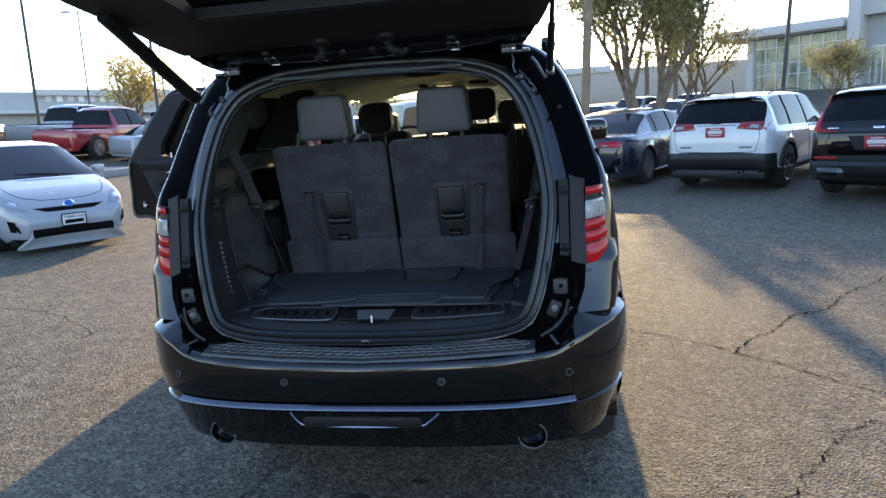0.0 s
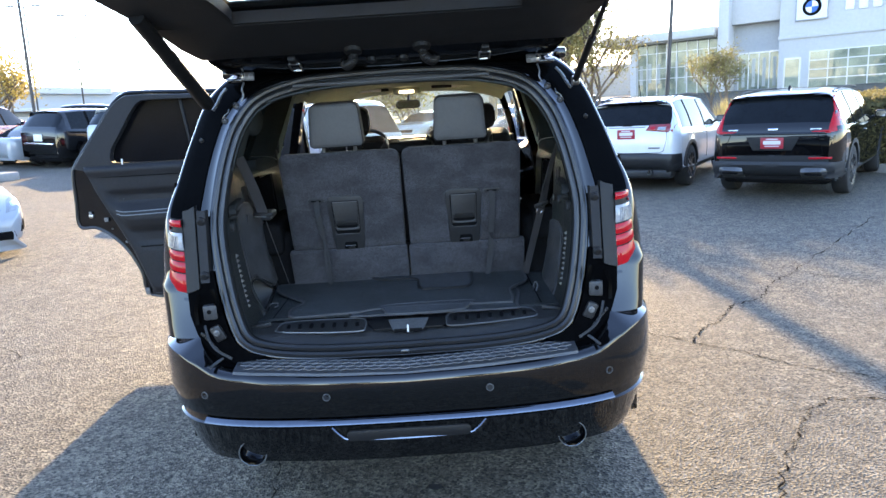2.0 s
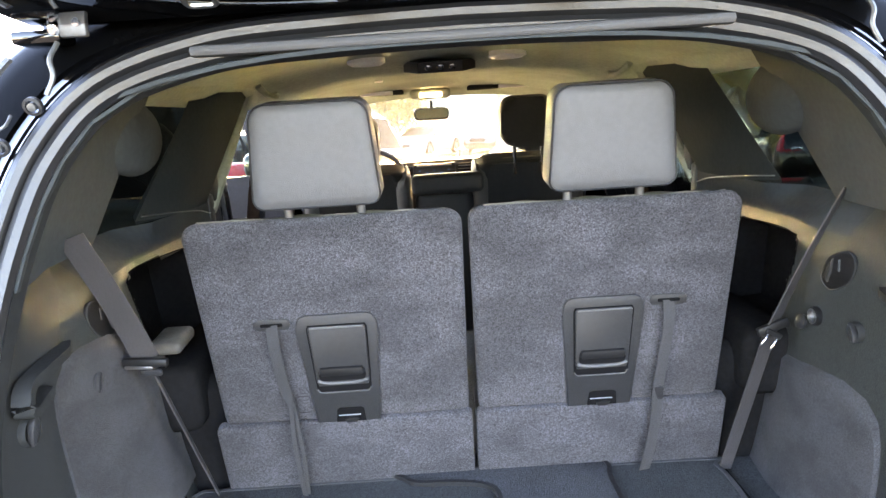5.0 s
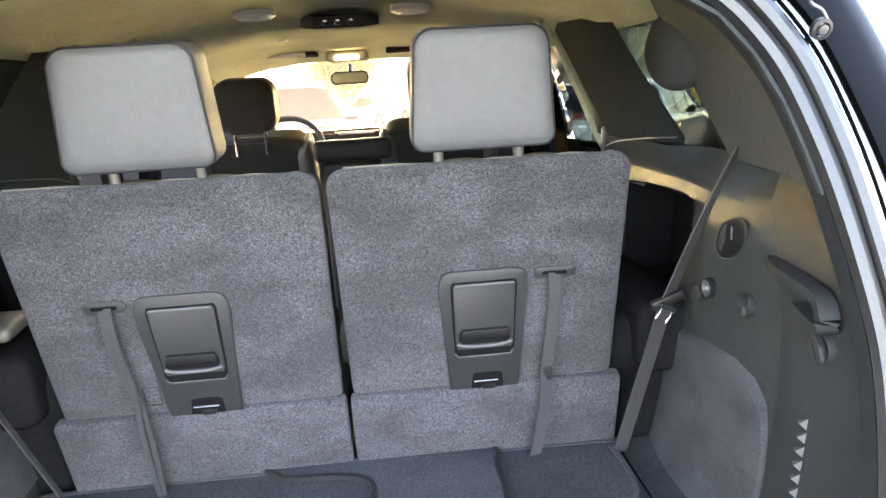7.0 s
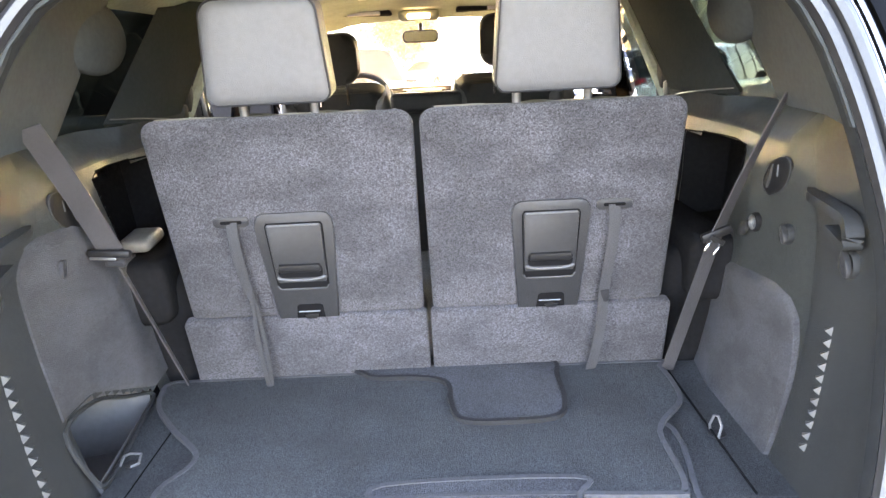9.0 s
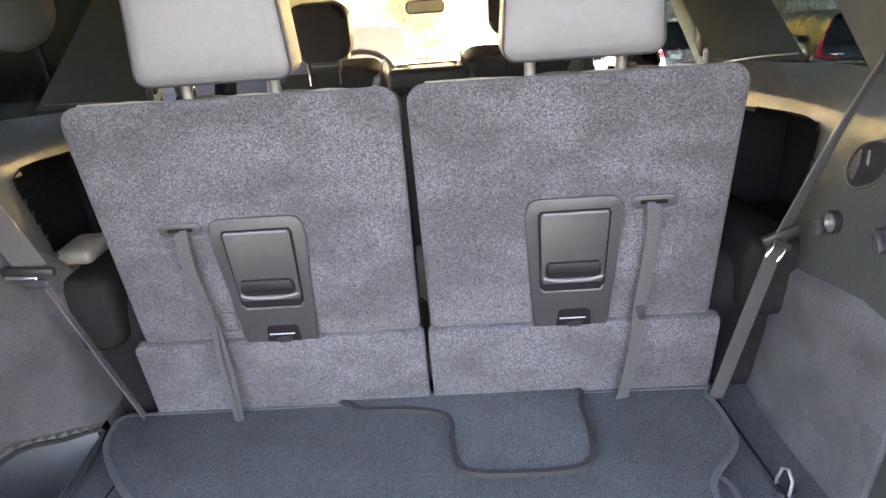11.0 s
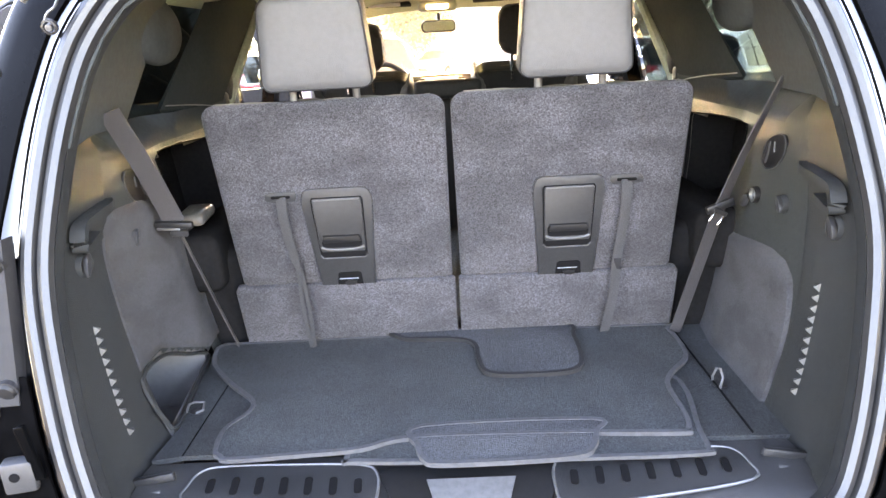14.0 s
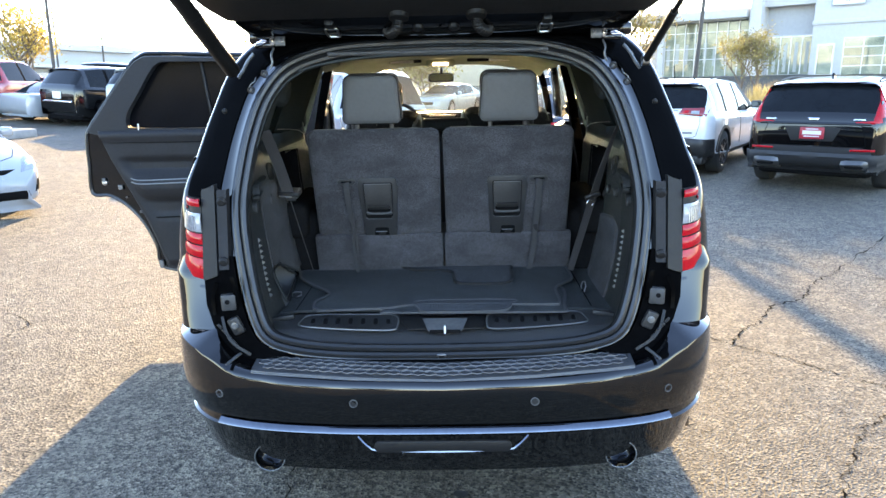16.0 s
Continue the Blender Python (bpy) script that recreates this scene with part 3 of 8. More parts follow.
for side in (1, -1):
    pillar("roof_pillar", .905, 1.38, 1.42, .70, 1.54, 1.92, .22, .22, side, PAINT_BLACK, .012)
    pillar("roof_pillar", .905, 2.14, 1.0, .70, 2.02, 1.92, .12, .10, side, PAINT_BLACK, .012)
    pillar("roof_pillar", .88, 3.62, 1.36, .66, 2.92, 1.90, .12, .08, side, PAINT_BLACK, .012)
    part("roof_rail", box((side * .705, 1.85, 1.915), (.06, 2.5, .05), .015), PAINT_BLACK, suv)
# side glass: quarter windows both sides, door windows on the closed side
def pane(name, pts, material, label=""):
    a, b, c, d = [Vector(p) for p in pts]
    rows = [[lerp(lerp(a, b, u / 4), lerp(d, c, u / 4), v / 4) + Vector((.015 * math.sin(math.pi * v / 4) * (1 if a.x > 0 else -1), 0, 0)) for u in range(5)] for v in range(5)]
    return part(name, sheet(rows, .004), material, suv, label)


for side in (1, -1):
    pane("quarter_window", [(side * .862, .38, 1.51), (side * .868, 1.29, 1.47), (side * .70, 1.44, 1.89), (side * .742, .50, 1.84)], QUARTER_TINT, "dark tinted quarter window")
for y0, y1 in ((1.47, 2.08), (2.19, 3.48)):
    y3 = y1 if y1 < 3 else 2.95
    pane("side_window", [(.868, y0, 1.46), (.868, y1, 1.42), (.70, y3, 1.89), (.70, y0 + (.16 if y0 < 2 else -.08), 1.90)], QUARTER_TINT, "dark tinted side window")
ws = part("windscreen", sheet([[Vector((x * lerp(.82, .66, t), lerp(3.62, 2.95, t) + .10 * (1 - x * x), lerp(1.37, 1.90, t))) for x in (-1, -.6, -.2, .2, .6, 1)] for t in (0, .25, .5, .75, 1)], .004), SCREEN_GLASS, suv, "clear curved windscreen with a film of dust")
ws.visible_shadow = False


# ---- rear bumper ----
PLAN = smooth_path([(-.965, .62, 0), (-.962, .30, 0), (-.925, .13, 0), (-.845, .015, 0), (-.73, -.058, 0), (-.55, -.105, 0), (-.3, -.131, 0), (0, -.137, 0), (.3, -.131, 0), (.55, -.105, 0), (.73, -.058, 0), (.845, .015, 0), (.925, .13, 0), (.962, .30, 0), (.965, .62, 0)], 6)
TOPZ = [(0, .818), (.50, .828), (.62, .842), (.70, .872), (.76, .918), (.82, .945), (.90, .958), (1.0, .965)]
rows = []
for i, p in enumerate(PLAN):
    t = (PLAN[min(i + 1, len(PLAN) - 1)] - PLAN[max(i - 1, 0)]).normalized()
    out = Vector((t.y, -t.x, 0))
    ax = abs(p.x)
    zt = table(TOPZ, ax)
    k = table([(.6, 0), (.8, 1), (1, 1)], ax)          # 1 at the raised corners
    low = [(-.055, zt), (-.040, zt + .002), (-.022, zt + .002), (-.012, zt - .001), (-.005, zt - .007), (.000, zt - .015), (.003, zt - .025), (.005, zt - .040)]
    pod = [(-.112, zt + .012), (-.106, zt + .008), (-.098, zt + .003), (-.050, zt - .024), (-.003, zt - .050), (.002, zt - .054), (.005, zt - .062), (.010, zt - .110)]
    ks = table([(.70, .28), (.74, .36), (.80, .62), (.88, 1)], ax)          # the facet widens towards the flank
    pod = [(a * ks, zt - .054 + (b - zt + .054) * ks) if a < 0 else (a, b) for a, b in pod]
    prof = [(lerp(a[0], b[0], k), lerp(a[1], b[1], k)) for a, b in zip(low, pod)] + [(.006 + .006 * k, .760), (.004 + .004 * k, .735), (.001, .684),
            (-.003, .672), (-.018, .666), (-.018, .634), (-.010, .628), (-.014, .618), (-.032, .570), (-.048, .510), (-.070, .462), (-.10, .448), (-.16, .445)]
    if ax > .95:
        prof = [(a if a > -.03 else -.03, b) for a, b in prof]
    rows.append([p + out * a + Vector((0, 0, b)) for a, b in prof])
part("rear_bumper", sheet(rows), PAINT_BLACK, suv, "glossy black painted rear bumper", 21)
rows = []
for i, p in enumerate(PLAN):
    if abs(p.x) > .765:
        continue
    t = (PLAN[i + 1] - PLAN[i - 1]).normalized()
    out = Vector((t.y, -t.x, 0))
    rows.append([p + out * a + Vector((0, 0, b)) for a, b in ((-.020, .668), (-.010, .666), (.008, .650), (.010, .645), (.004, .639), (-.016, .636))])
part("bumper_strip", sheet(rows), GLOSS_DARK, suv, "polished dark bumper moulding")
# hitch cover: long shallow slot with a raised lower lip
bm = bmesh.new()
pts = smooth_path([(-.275, -.128, .628), (-.24, -.148, .604), (-.20, -.152, .592), (0, -.156, .588), (.20, -.152, .592), (.24, -.148, .604), (.275, -.128, .628)], 5)
add_sweep(bm, pts, circle(.006, 8), False, (0, -1, 0))
part("hitch_cover_lip", bm, GLOSS_DARK, suv)
part("hitch_cover", prism(rounded(.44, .040, .018, 4), .008, frame_m((0, -.152, .607), (1, 0, 0), (0, 0, 1)), .003), PLASTIC_DARK, suv)
for x, y, z in ((-.735, -.060, .757), (-.282, -.132, .752), (.294, -.132, .752), (.732, -.060, .757)):
    yaw = math.atan2(.16, 1) * (0 if abs(x) < .5 else (1 if x > 0 else -1)) * 2.6
    m = Matrix.Translation((x * 1.002, y - .004, z)) @ Matrix.Rotation(yaw, 4, 'Z') @ Matrix.Rotation(radians(90), 4, 'X')
    b = lathe([(.0125, -.004), (.0125, .003), (.0105, .004), (.0095, .003), (.0090, .0015), (.0, .0015 + .0001)][:5] , 20, m)
    ob = part("parking_sensor", b, PLASTIC, suv)
    part("sensor_ring", lathe([(.0135, -.002), (.0135, .0046), (.0118, .0046), (.0118, -.002)], 20, m), BRACKET, ob)
# step pad with honeycomb tread
rows = []
PADX = [(-.62 + 1.24 * k / 24) for k in range(25)]


def lip_y(x):
    return table([(0, -.122), (.3, -.117), (.55, -.092), (.62, -.079)], abs(x))


for x in PADX:
    yl = lip_y(x)
    yb = table([(0, -.018), (.62, .002)], abs(x))
    zc = table([(0, .826), (.62, .848)], abs(x))
    rows.append([Vector((x, yl - .004, zc - .012)), Vector((x, yl, zc - .003)), Vector((x, yl + .010, zc)), Vector((x, yb, zc + .010)), Vector((x, yb + .012, zc - .012))])
pad = part("step_pad", sheet(rows), PAD, suv, "black plastic bumper step pad with honeycomb tread")
bm = bmesh.new()
R = .0205
for row in range(3):
    for col in range(-16, 17):
        cx = col * R * 1.84 + (R * .92 if row % 2 else 0)
        if abs(cx) > .585:
            continue
        yl = lip_y(cx)
        cy = yl + .028 + row * R * 1.18
        zc = table([(0, .826), (.62, .848)], abs(cx)) + .0035 + .01 * (cy - yl) / .1
        pts = [(cx + R * .98 * math.sin(radians(60 * q)), cy + R * .80 * math.cos(radians(60 * q)), zc) for q in range(6)]
        add_sweep(bm, pts, [(-.0018, -.003), (.0018, -.003), (.0012, .0006), (-.0012, .0006)], True, (0, 0, 1))
part("honeycomb_tread", bm, TREAD, pad)
# exhaust tips
for side in (1, -1):
    m = Matrix.Translation((side * .598, .026, .505)) @ Matrix.Rotation(radians(90), 4, 'X')
    ob = part("exhaust_tip", lathe([(.046, -.12), (.050, .07), (.053, .076), (.048, .076), (.044, .05), (.042, -.10)], 28, m), GLOSS_DARK, suv, "round polished exhaust tip")
    part("tip_ring", hoop([(.0525, .066), (.0540, .074), (.0530, .0775), (.0495, .0775), (.0485, .070)], 28, m), CHROME, ob)
    part("exhaust_mouth", lathe([(.0435, .046), (.0435, .052), (.01, .053)], 24, m), INK, ob)
    part("exhaust_shield", prism([(-.13, 0), (.14, 0), (.12, .055), (.05, .085), (-.06, .085), (-.12, .05)], .10, frame_m((side * .60, .10, .49), (1, 0, 0), (0, 0, 1))), PLASTIC_DARK, suv)


# ---- tail lamps and the body hardware beside the opening ----
def lamp_pt(side, u, v):
    """u 0 inner to 1 outer round the corner, v 0 bottom to 1 top."""
    x = lerp(.806, .816, v) + lerp(.118, .078, v) * math.sin(u * math.pi / 2) ** .9
    y = lerp(.112, .150, v) + .13 * (1 - math.cos(u * math.pi / 2)) + .01 * u
    z = lerp(1.092 + .040 * u, 1.372 + .006 * u, v)
    return Vector((side * x, y, z))


for side in (1, -1):
    lamp = part("tail_lamp", sheet([[lamp_pt(side, u / 10, v / 12) + Vector((0, .006, 0)) for u in range(11)] for v in range(13)], .03), PLASTIC_DARK, suv, "red and clear tail lamp in a black housing")
    for nm, v0, v1, mt in (("reflector_band", .02, .27, RED_LENS), ("brake_light", .287, .428, RED_LENS), ("brake_light", .445, .575, RED_LENS), ("reversing_light", .595, .825, LENS_GREY), ("upper_band", .905, .995, RED_LENS), ("side_marker", .835, .89, RED_DARK)):
        rows = [[lamp_pt(side, u / 10, lerp(v0, v1, v / 4)) + Vector((0, -.006 - .004 * math.sin(math.pi * v / 4), 0)) for u in range(0 if nm != "side_marker" else 5, 11)] for v in range(5)]
        if nm == "reversing_light":
            rows = [r[:8] for r in rows]
        part(nm, sheet(rows, .005), mt, lamp)
    # painted ledge under the lamp
    rows = [[lamp_pt(side, u / 10, 0) + Vector((side * a * math.sin(u / 10 * math.pi / 2), -a * math.cos(u / 10 * math.pi / 2), b)) for u in range(11)] for a, b in ((-.02, -.001), (.000, -.003), (.002, -.005), (.008, -.024), (.006, -.030), (-.016, -.034))]
    part("lamp_ledge", sheet(rows), PAINT_BLACK, lamp, "glossy black ledge under the lamp", 30)
    # the lamp runs on round the flank
    def side_pt(w, v):
        q = lamp_pt(1, 1, v)
        q.x = max(q.x, table([(1.09, .934), (1.30, .917), (1.44, .887)], q.z)) + .007 + .004 * w
        q.y += .135 * w * (1 - .25 * v)
        q.z += .012 * w
        q.x *= side
        return q
    part("flank_housing", sheet([[side_pt(w / 6, v / 8) - Vector((side * .003, 0, 0)) for w in range(7)] for v in range(9)], .004), PLASTIC_DARK, lamp)
    for nm, v0, v1, mt in (("flank_lens", .02, .27, RED_LENS), ("flank_lens", .287, .428, RED_LENS), ("flank_lens", .445, .575, RED_LENS), ("flank_lens", .595, .995, RED_DARK)):
        part(nm, sheet([[side_pt(w / 6 * .97, lerp(v0, v1, v / 3)) for w in range(7)] for v in range(4)], .004), mt, lamp)
    # outer red edge
    rows = [[lamp_pt(side, u / 10, v / 12) + Vector((side * .004, -.002, 0)) for u in (8, 9, 10)] for v in range(0, 13)]
    part("outer_lens", sheet(rows, .004), RED_LENS, lamp)
    # vertical ribs in the clear part
    bm = bmesh.new()
    for q in range(12):
        pa, pb = lamp_pt(side, .12 + .06 * q, .60), lamp_pt(side, .12 + .06 * q, .79)
        add_sweep(bm, [pa + Vector((0, -.011, 0)), pb + Vector((0, -.011, 0))], circle(.0022, 5))
    part("lens_ribs", bm, LENS_GREY, lamp)
    # black plate between lamp and opening, and the narrow strip beside it with two round buttons
    def cover_pt(x, v, d=0.0):
        return Vector((x, .098 + .070 * v + (.812 - x) * -.10 + d, 1.100 + .300 * v))
    rows = []
    for k in range(9):
        v = k / 8
        rows.append([cover_pt(.816, v, .014), cover_pt(.810, v, -.006), cover_pt(.780, v + .03, -.012), cover_pt(.757 + .004 * v, v + .06, -.014), cover_pt(.754 + .004 * v, v + .06, .010)])
    plate = part("lamp_cover", sheet(half_sheet(rows, side), .004), PLASTIC_DARK, suv, "matt black plastic cover beside the tail lamp")
    rows = []
    for k in range(9):
        v = .12 + .88 * k / 8
        x1 = .753 + .004 * v
        rows.append([cover_pt(x1, v, .012), cover_pt(x1 - .002, v, -.010), cover_pt(x1 - .034, v, -.004), cover_pt(x1 - .038, v, .020)])
    part("cover_strip", sheet(half_sheet(rows, side), .004), LINING, plate, "dark grey edge strip")
    for v in (.20, .86):
        c = cover_pt(.736 + .004 * v, v, -.006)
        m = Matrix.Translation((side * c.x, c.y, c.z)) @ Matrix.Rotation(radians(104), 4, 'X')
        bt = part("round_button", lathe([(.0155, -.010), (.0155, .003), (.012, .007), (.004, .008)], 20, m), PLASTIC_DARK, plate)
        part("button_ring", hoop([(.0185, -.010), (.0185, .0015), (.0160, .0025), (.0160, -.004)], 20, m), LINING, plate)
    mb = Matrix.Translation((side * .716, .052, 1.035)) @ Matrix.Rotation(radians(-side * 12), 4, 'Z')
    br = part("lamp_bracket", box((0, 0, 0), (.050, .03, .056), .006, 2, mb), SILL, suv, "grey metal bracket with a bolt hole")
    part("bolt_hole", lathe([(.008, -.004), (.008, .0012), (.004, .0012)], 14, mb @ Matrix.Translation((.004 * side, -.0152, .004)) @ Matrix.Rotation(radians(90), 4, 'X')), INK, br)
    part("bracket_arm", box((0, 0, 0), (.018, .012, .10), .004, 2, Matrix.Translation((side * .690, .050, 1.075)) @ Matrix.Rotation(radians(side * 8), 4, 'Y')), PAINT_SHADED, suv)
    part("tie_bracket", box((0, 0, 0), (.042, .020, .062), .008, 2, Matrix.Translation((side * .690, .028, .958)) @ Matrix.Rotation(radians(side * 24), 4, 'Y')), PLASTIC, suv)
    m = Matrix.Translation((side * .692, .017, .962)) @ Matrix.Rotation(radians(90), 4, 'X')
    part("bolt", lathe([(.012, -.004), (.012, .003), (.008, .004), (.008, .008), (.003, .008)], 12, m), BRACKET, suv)
    part("edge_strap", ribbon(smooth_path([(side * .742, .045, .985), (side * .725, .022, .935), (side * .695, .005, .900), (side * .640, -.008, .868)], 5), .010, .004, (0, -1, .3)), PLASTIC_DARK, suv)
    for k in range(4):
        part("strap_tab", box((0, 0, 0), (.010, .006, .020), .002, 1, Matrix.Translation((side * (.748 - .016 * k), .030 - .006 * k, .955 - .016 * k)) @ Matrix.Rotation(radians(side * 40), 4, 'Y')), PLASTIC, suv)
    # two near-black sheets painted as the recess shade beside seal and bumper
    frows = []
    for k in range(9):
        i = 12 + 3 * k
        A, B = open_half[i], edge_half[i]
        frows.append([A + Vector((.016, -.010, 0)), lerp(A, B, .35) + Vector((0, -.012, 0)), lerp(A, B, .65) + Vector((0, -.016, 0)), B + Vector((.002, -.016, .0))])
    part("corner_shade", sheet(half_sheet(frows[:7], side), .004), RECESS_SHADE, suv, "near-black sheet for the shade between seal and bumper")
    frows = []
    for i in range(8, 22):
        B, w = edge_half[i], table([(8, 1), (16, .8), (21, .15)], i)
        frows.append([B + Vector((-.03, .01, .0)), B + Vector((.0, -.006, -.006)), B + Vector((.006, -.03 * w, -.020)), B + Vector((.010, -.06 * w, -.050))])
    part("recess_shade_sheet", sheet(half_sheet(frows, side)), RECESS_SHADE, suv, "near-black sheet for the shade low in the bumper recess")
    part("recess_bar", ribbon([(side * .674, -.006, .872), (side * .686, -.045, .870), (side * .698, -.082, .866)], .009, .005, (0, 0, 1)), BRACKET, suv)
    part("recess_rib", ribbon([(side * .752, .058, 1.10), (side * .772, .062, 1.05), (side * .768, .046, .99)], .014, .006, (0, -1, .2)), PAINT_SHADED, suv)
    part("pillar_bolt", lathe([(.009, -.002), (.009, .003), (.005, .006), (.002, .006)], 14, Matrix.Translation((side * .735, .262, 1.655)) @ Matrix.Rotation(radians(100), 4, 'X')), PLASTIC_DARK, suv)

# striker on the sill
part("striker", add_sweep(bmesh.new(), smooth_path([(-.012, -.004, .846), (-.012, -.02, .862), (.010, -.02, .862), (.010, -.004, .846)], 4), circle(.004, 8)), STEEL, suv, "steel latch striker loop")

# ---- wheels ----
def wheel(parent, c, r, w, side, rim_mat, spokes=5, turn=0.0):
    m = Matrix.Translation(c) @ Matrix.Rotation(radians(turn), 4, 'Z') @ Matrix.Rotation(radians(90 * side), 4, 'Y')
    prof = [(r * .62, -w / 2), (r * .80, -w / 2 - .004), (r * .95, -w / 2 + .012), (r, -w / 2 + .04), (r, w / 2 - .04), (r * .95, w / 2 - .012), (r * .80, w / 2 + .004), (r * .62, w / 2), (r * .60, w / 2 - .03), (r * .60, -w / 2 + .03)]
    ty = part("wheel", lathe(prof, 36, m), TYRE, parent, "black rubber tyre")
    bm = lathe([(r * .63, w / 2 - .035), (r * .645, w / 2 + .002), (r * .60, w / 2 - .004), (r * .57, w / 2 - .05), (r * .55, -w / 2 + .04)], 32, m)
    for k in range(spokes):
        a = 2 * math.pi * k / spokes
        mm = m @ Matrix.Rotation(a, 4, 'Z')
        for da in (-.16, .16):
            add_sweep(bm, [mm @ Vector((r * .10, 0, w / 2 - .028)), mm @ Vector((r * .36, r * da * .5, w / 2 - .018)), mm @ Vector((r * .60, r * da, w / 2 - .012))], [(-.014, -.018), (.014, -.018), (.012, .01), (-.012, .01)], False, mm.to_3x3() @ Vector((0, 0, 1)))
    add_lathe(bm, [(r * .16, w / 2 - .05), (r * .16, w / 2 - .012), (r * .10, w / 2 - .004)], 16, m)
    part("rim", bm, rim_mat, ty)
    return ty


for side in (1, -1):
    for yc in (1.01, 4.02):
        wheel(suv, (side * .845, yc, .375), .375, .25, side, RIM_BLACK)


# ---------- inside of the SUV ----------
SAW = mat("pale_grey_plastic", (0.10, 0.102, 0.10), 0.45, var=0.1)
inner_half = offset_ring(OPEN, .045, -.003)[:len(open_half)]


def ring_at(z):
    """Inner edge of the opening at height z on the right side."""
    pts = [p for p in inner_half if p.x > .3]
    for a, b in zip(pts, pts[1:]):
        if a.z <= z <= b.z:
            return lerp(a, b, (z - a.z) / max(1e-6, b.z - a.z))
    return min(pts, key=lambda p: abs(p.z - z))


def corner_line(z):
    """Where the rear corner trim ends on the side trim."""
    return table([(.90, .335), (1.20, .335), (1.35, .362), (1.43, .385), (1.49, .45), (1.53, .50)], z)


def wall_x(y, z):
    x = table(WALL_X, z) + table([(.62, 0), (.75, .02)], y)
    return lerp(x, min(x, .712), min(1, max(0, (y - .80) / .08)))


BIN_EDGE = [(.335, 1.052), (.43, 1.052), (.645, .950)]           # upper edge of the corner bin (y, z)
HOLLOW_R = [(.737, 1.28), (.712, 1.335), (.688, 1.38), (.674, 1.41), (.677, 1.428), (.695, 1.438), (.74, 1.443), (.83, 1.443), (.93, 1.438), (1.06, 1.43), (1.06, 1.20), (.80, 1.20)]


def inside(poly, p):
    """Is the point in the polygon?"""
    c = False
    for (x0, y0), (x1, y1) in zip(poly, poly[1:] + poly[:1]):
        if (y0 > p[1]) != (y1 > p[1]) and p[0] < (x1 - x0) * (p[1] - y0) / (y1 - y0) + x0:
            c = not c
    return c


WALL_X = [(.90, .604), (.96, .622), (1.05, .640), (1.18, .656), (1.32, .668), (1.42, .670), (1.48, .690), (1.53, .745)]
for side in (1, -1):
    HOLLOW = HOLLOW_R if side > 0 else [(a - (.022 if a < 1 else 0), b + .009) for a, b in HOLLOW_R]
    # moulded side trim, cut through for the armrest hollow and, on the open-door side, for the corner bin
    ys_ = [.33 + .0125 * k for k in range(78)]
    zs_ = [.905 + .0125 * k for k in range(51)]
    grid = [[Vector((wall_x(y, z), y, z)) for y in ys_] for z in zs_]
    bm, bl, lv = bmesh.new(), bmesh.new(), {}
    vg = [[bm.verts.new((side * p.x, p.y, p.z)) for p in r] for r in grid]
    for i in range(len(zs_) - 1):
        for j in range(len(ys_) - 1):
            yc, zc = ys_[j] + .00625, zs_[i] + .00625
            if yc < corner_line(zc) - .02 or inside(HOLLOW, (yc, zc)):
                continue
            if side < 0 and .30 < yc < .66 and zc < table(BIN_EDGE, yc) + .012:
                continue
            if yc > .52 and zc > 1.472:
                for q in ((i, j), (i, j + 1), (i + 1, j + 1), (i + 1, j)):
                    if q not in lv:
                        lv[q] = bl.verts.new((side * grid[q[0]][q[1]].x, ys_[q[1]], zs_[q[0]]))
                bl.faces.new([lv[q] for q in ((i, j), (i, j + 1), (i + 1, j + 1), (i + 1, j))])
                continue
            bm.faces.new((vg[i][j], vg[i][j + 1], vg[i + 1][j + 1], vg[i + 1][j]))
    bmesh.ops.delete(bm, geom=[v for v in bm.verts if not v.link_faces], context='VERTS')
    part("cargo_side_trim", bm, TRIM_SOFT, suv, "dark grey moulded plastic cargo side trim", 60)
    part("window_ledge", bl, PILLAR, suv, "grey plastic ledge under the quarter window", 60)
    # rear corner trim: from the seal to its own edge, standing just proud of the side trim
    rows = []
    for k in range(33):
        z = .905 + .635 * k / 32
        r = ring_at(max(z, .93))
        xw, yl = table(WALL_X, z), corner_line(z)
        x0 = min(r.x, xw + .05)
        ym = r.y + (yl - r.y) * .45
        rows.append([Vector((x0, r.y, z)), Vector((lerp(x0, xw, .45), lerp(r.y, ym, .35), z)), Vector((lerp(x0, xw, .85), lerp(r.y, ym, .8), z)), Vector((xw - .004, ym + .03, z)), Vector((xw - .006, yl - .012, z)), Vector((xw - .004, yl, z)), Vector((xw + .006, yl + .003, z))])
    corner = part("corner_trim", sheet(half_sheet(rows, side)), CORNER, suv, "black plastic rear corner trim", 50)
    # rear roof pillar trim up to the headliner, widening to the quarter window
    rows = []
    for z in (1.53, 1.58, 1.64, 1.70, 1.75, 1.79, 1.82, 1.845):
        r = ring_at(z)
        t = (z - 1.53) / .33
        rows.append([r, Vector((r.x + .012, r.y + .05, z)), Vector((lerp(.672, .59, t), lerp(.38, .50, t), z + .004)), Vector((lerp(.690, .615, t), lerp(.55, .78, t), z + .006)), Vector((lerp(.705, .635, t), lerp(.59, .84, t), z + .006)), Vector((lerp(.80, .70, t), lerp(.56, .85, t), z + .008))])
    dtrim = part("pillar_trim", sheet(half_sheet(rows, side), .005), PILLAR, suv)
    # swelling that houses the belt guide
    bm = bmesh.new()
    bmesh.ops.create_uvsphere(bm, u_segments=24, v_segments=14, radius=1.0)
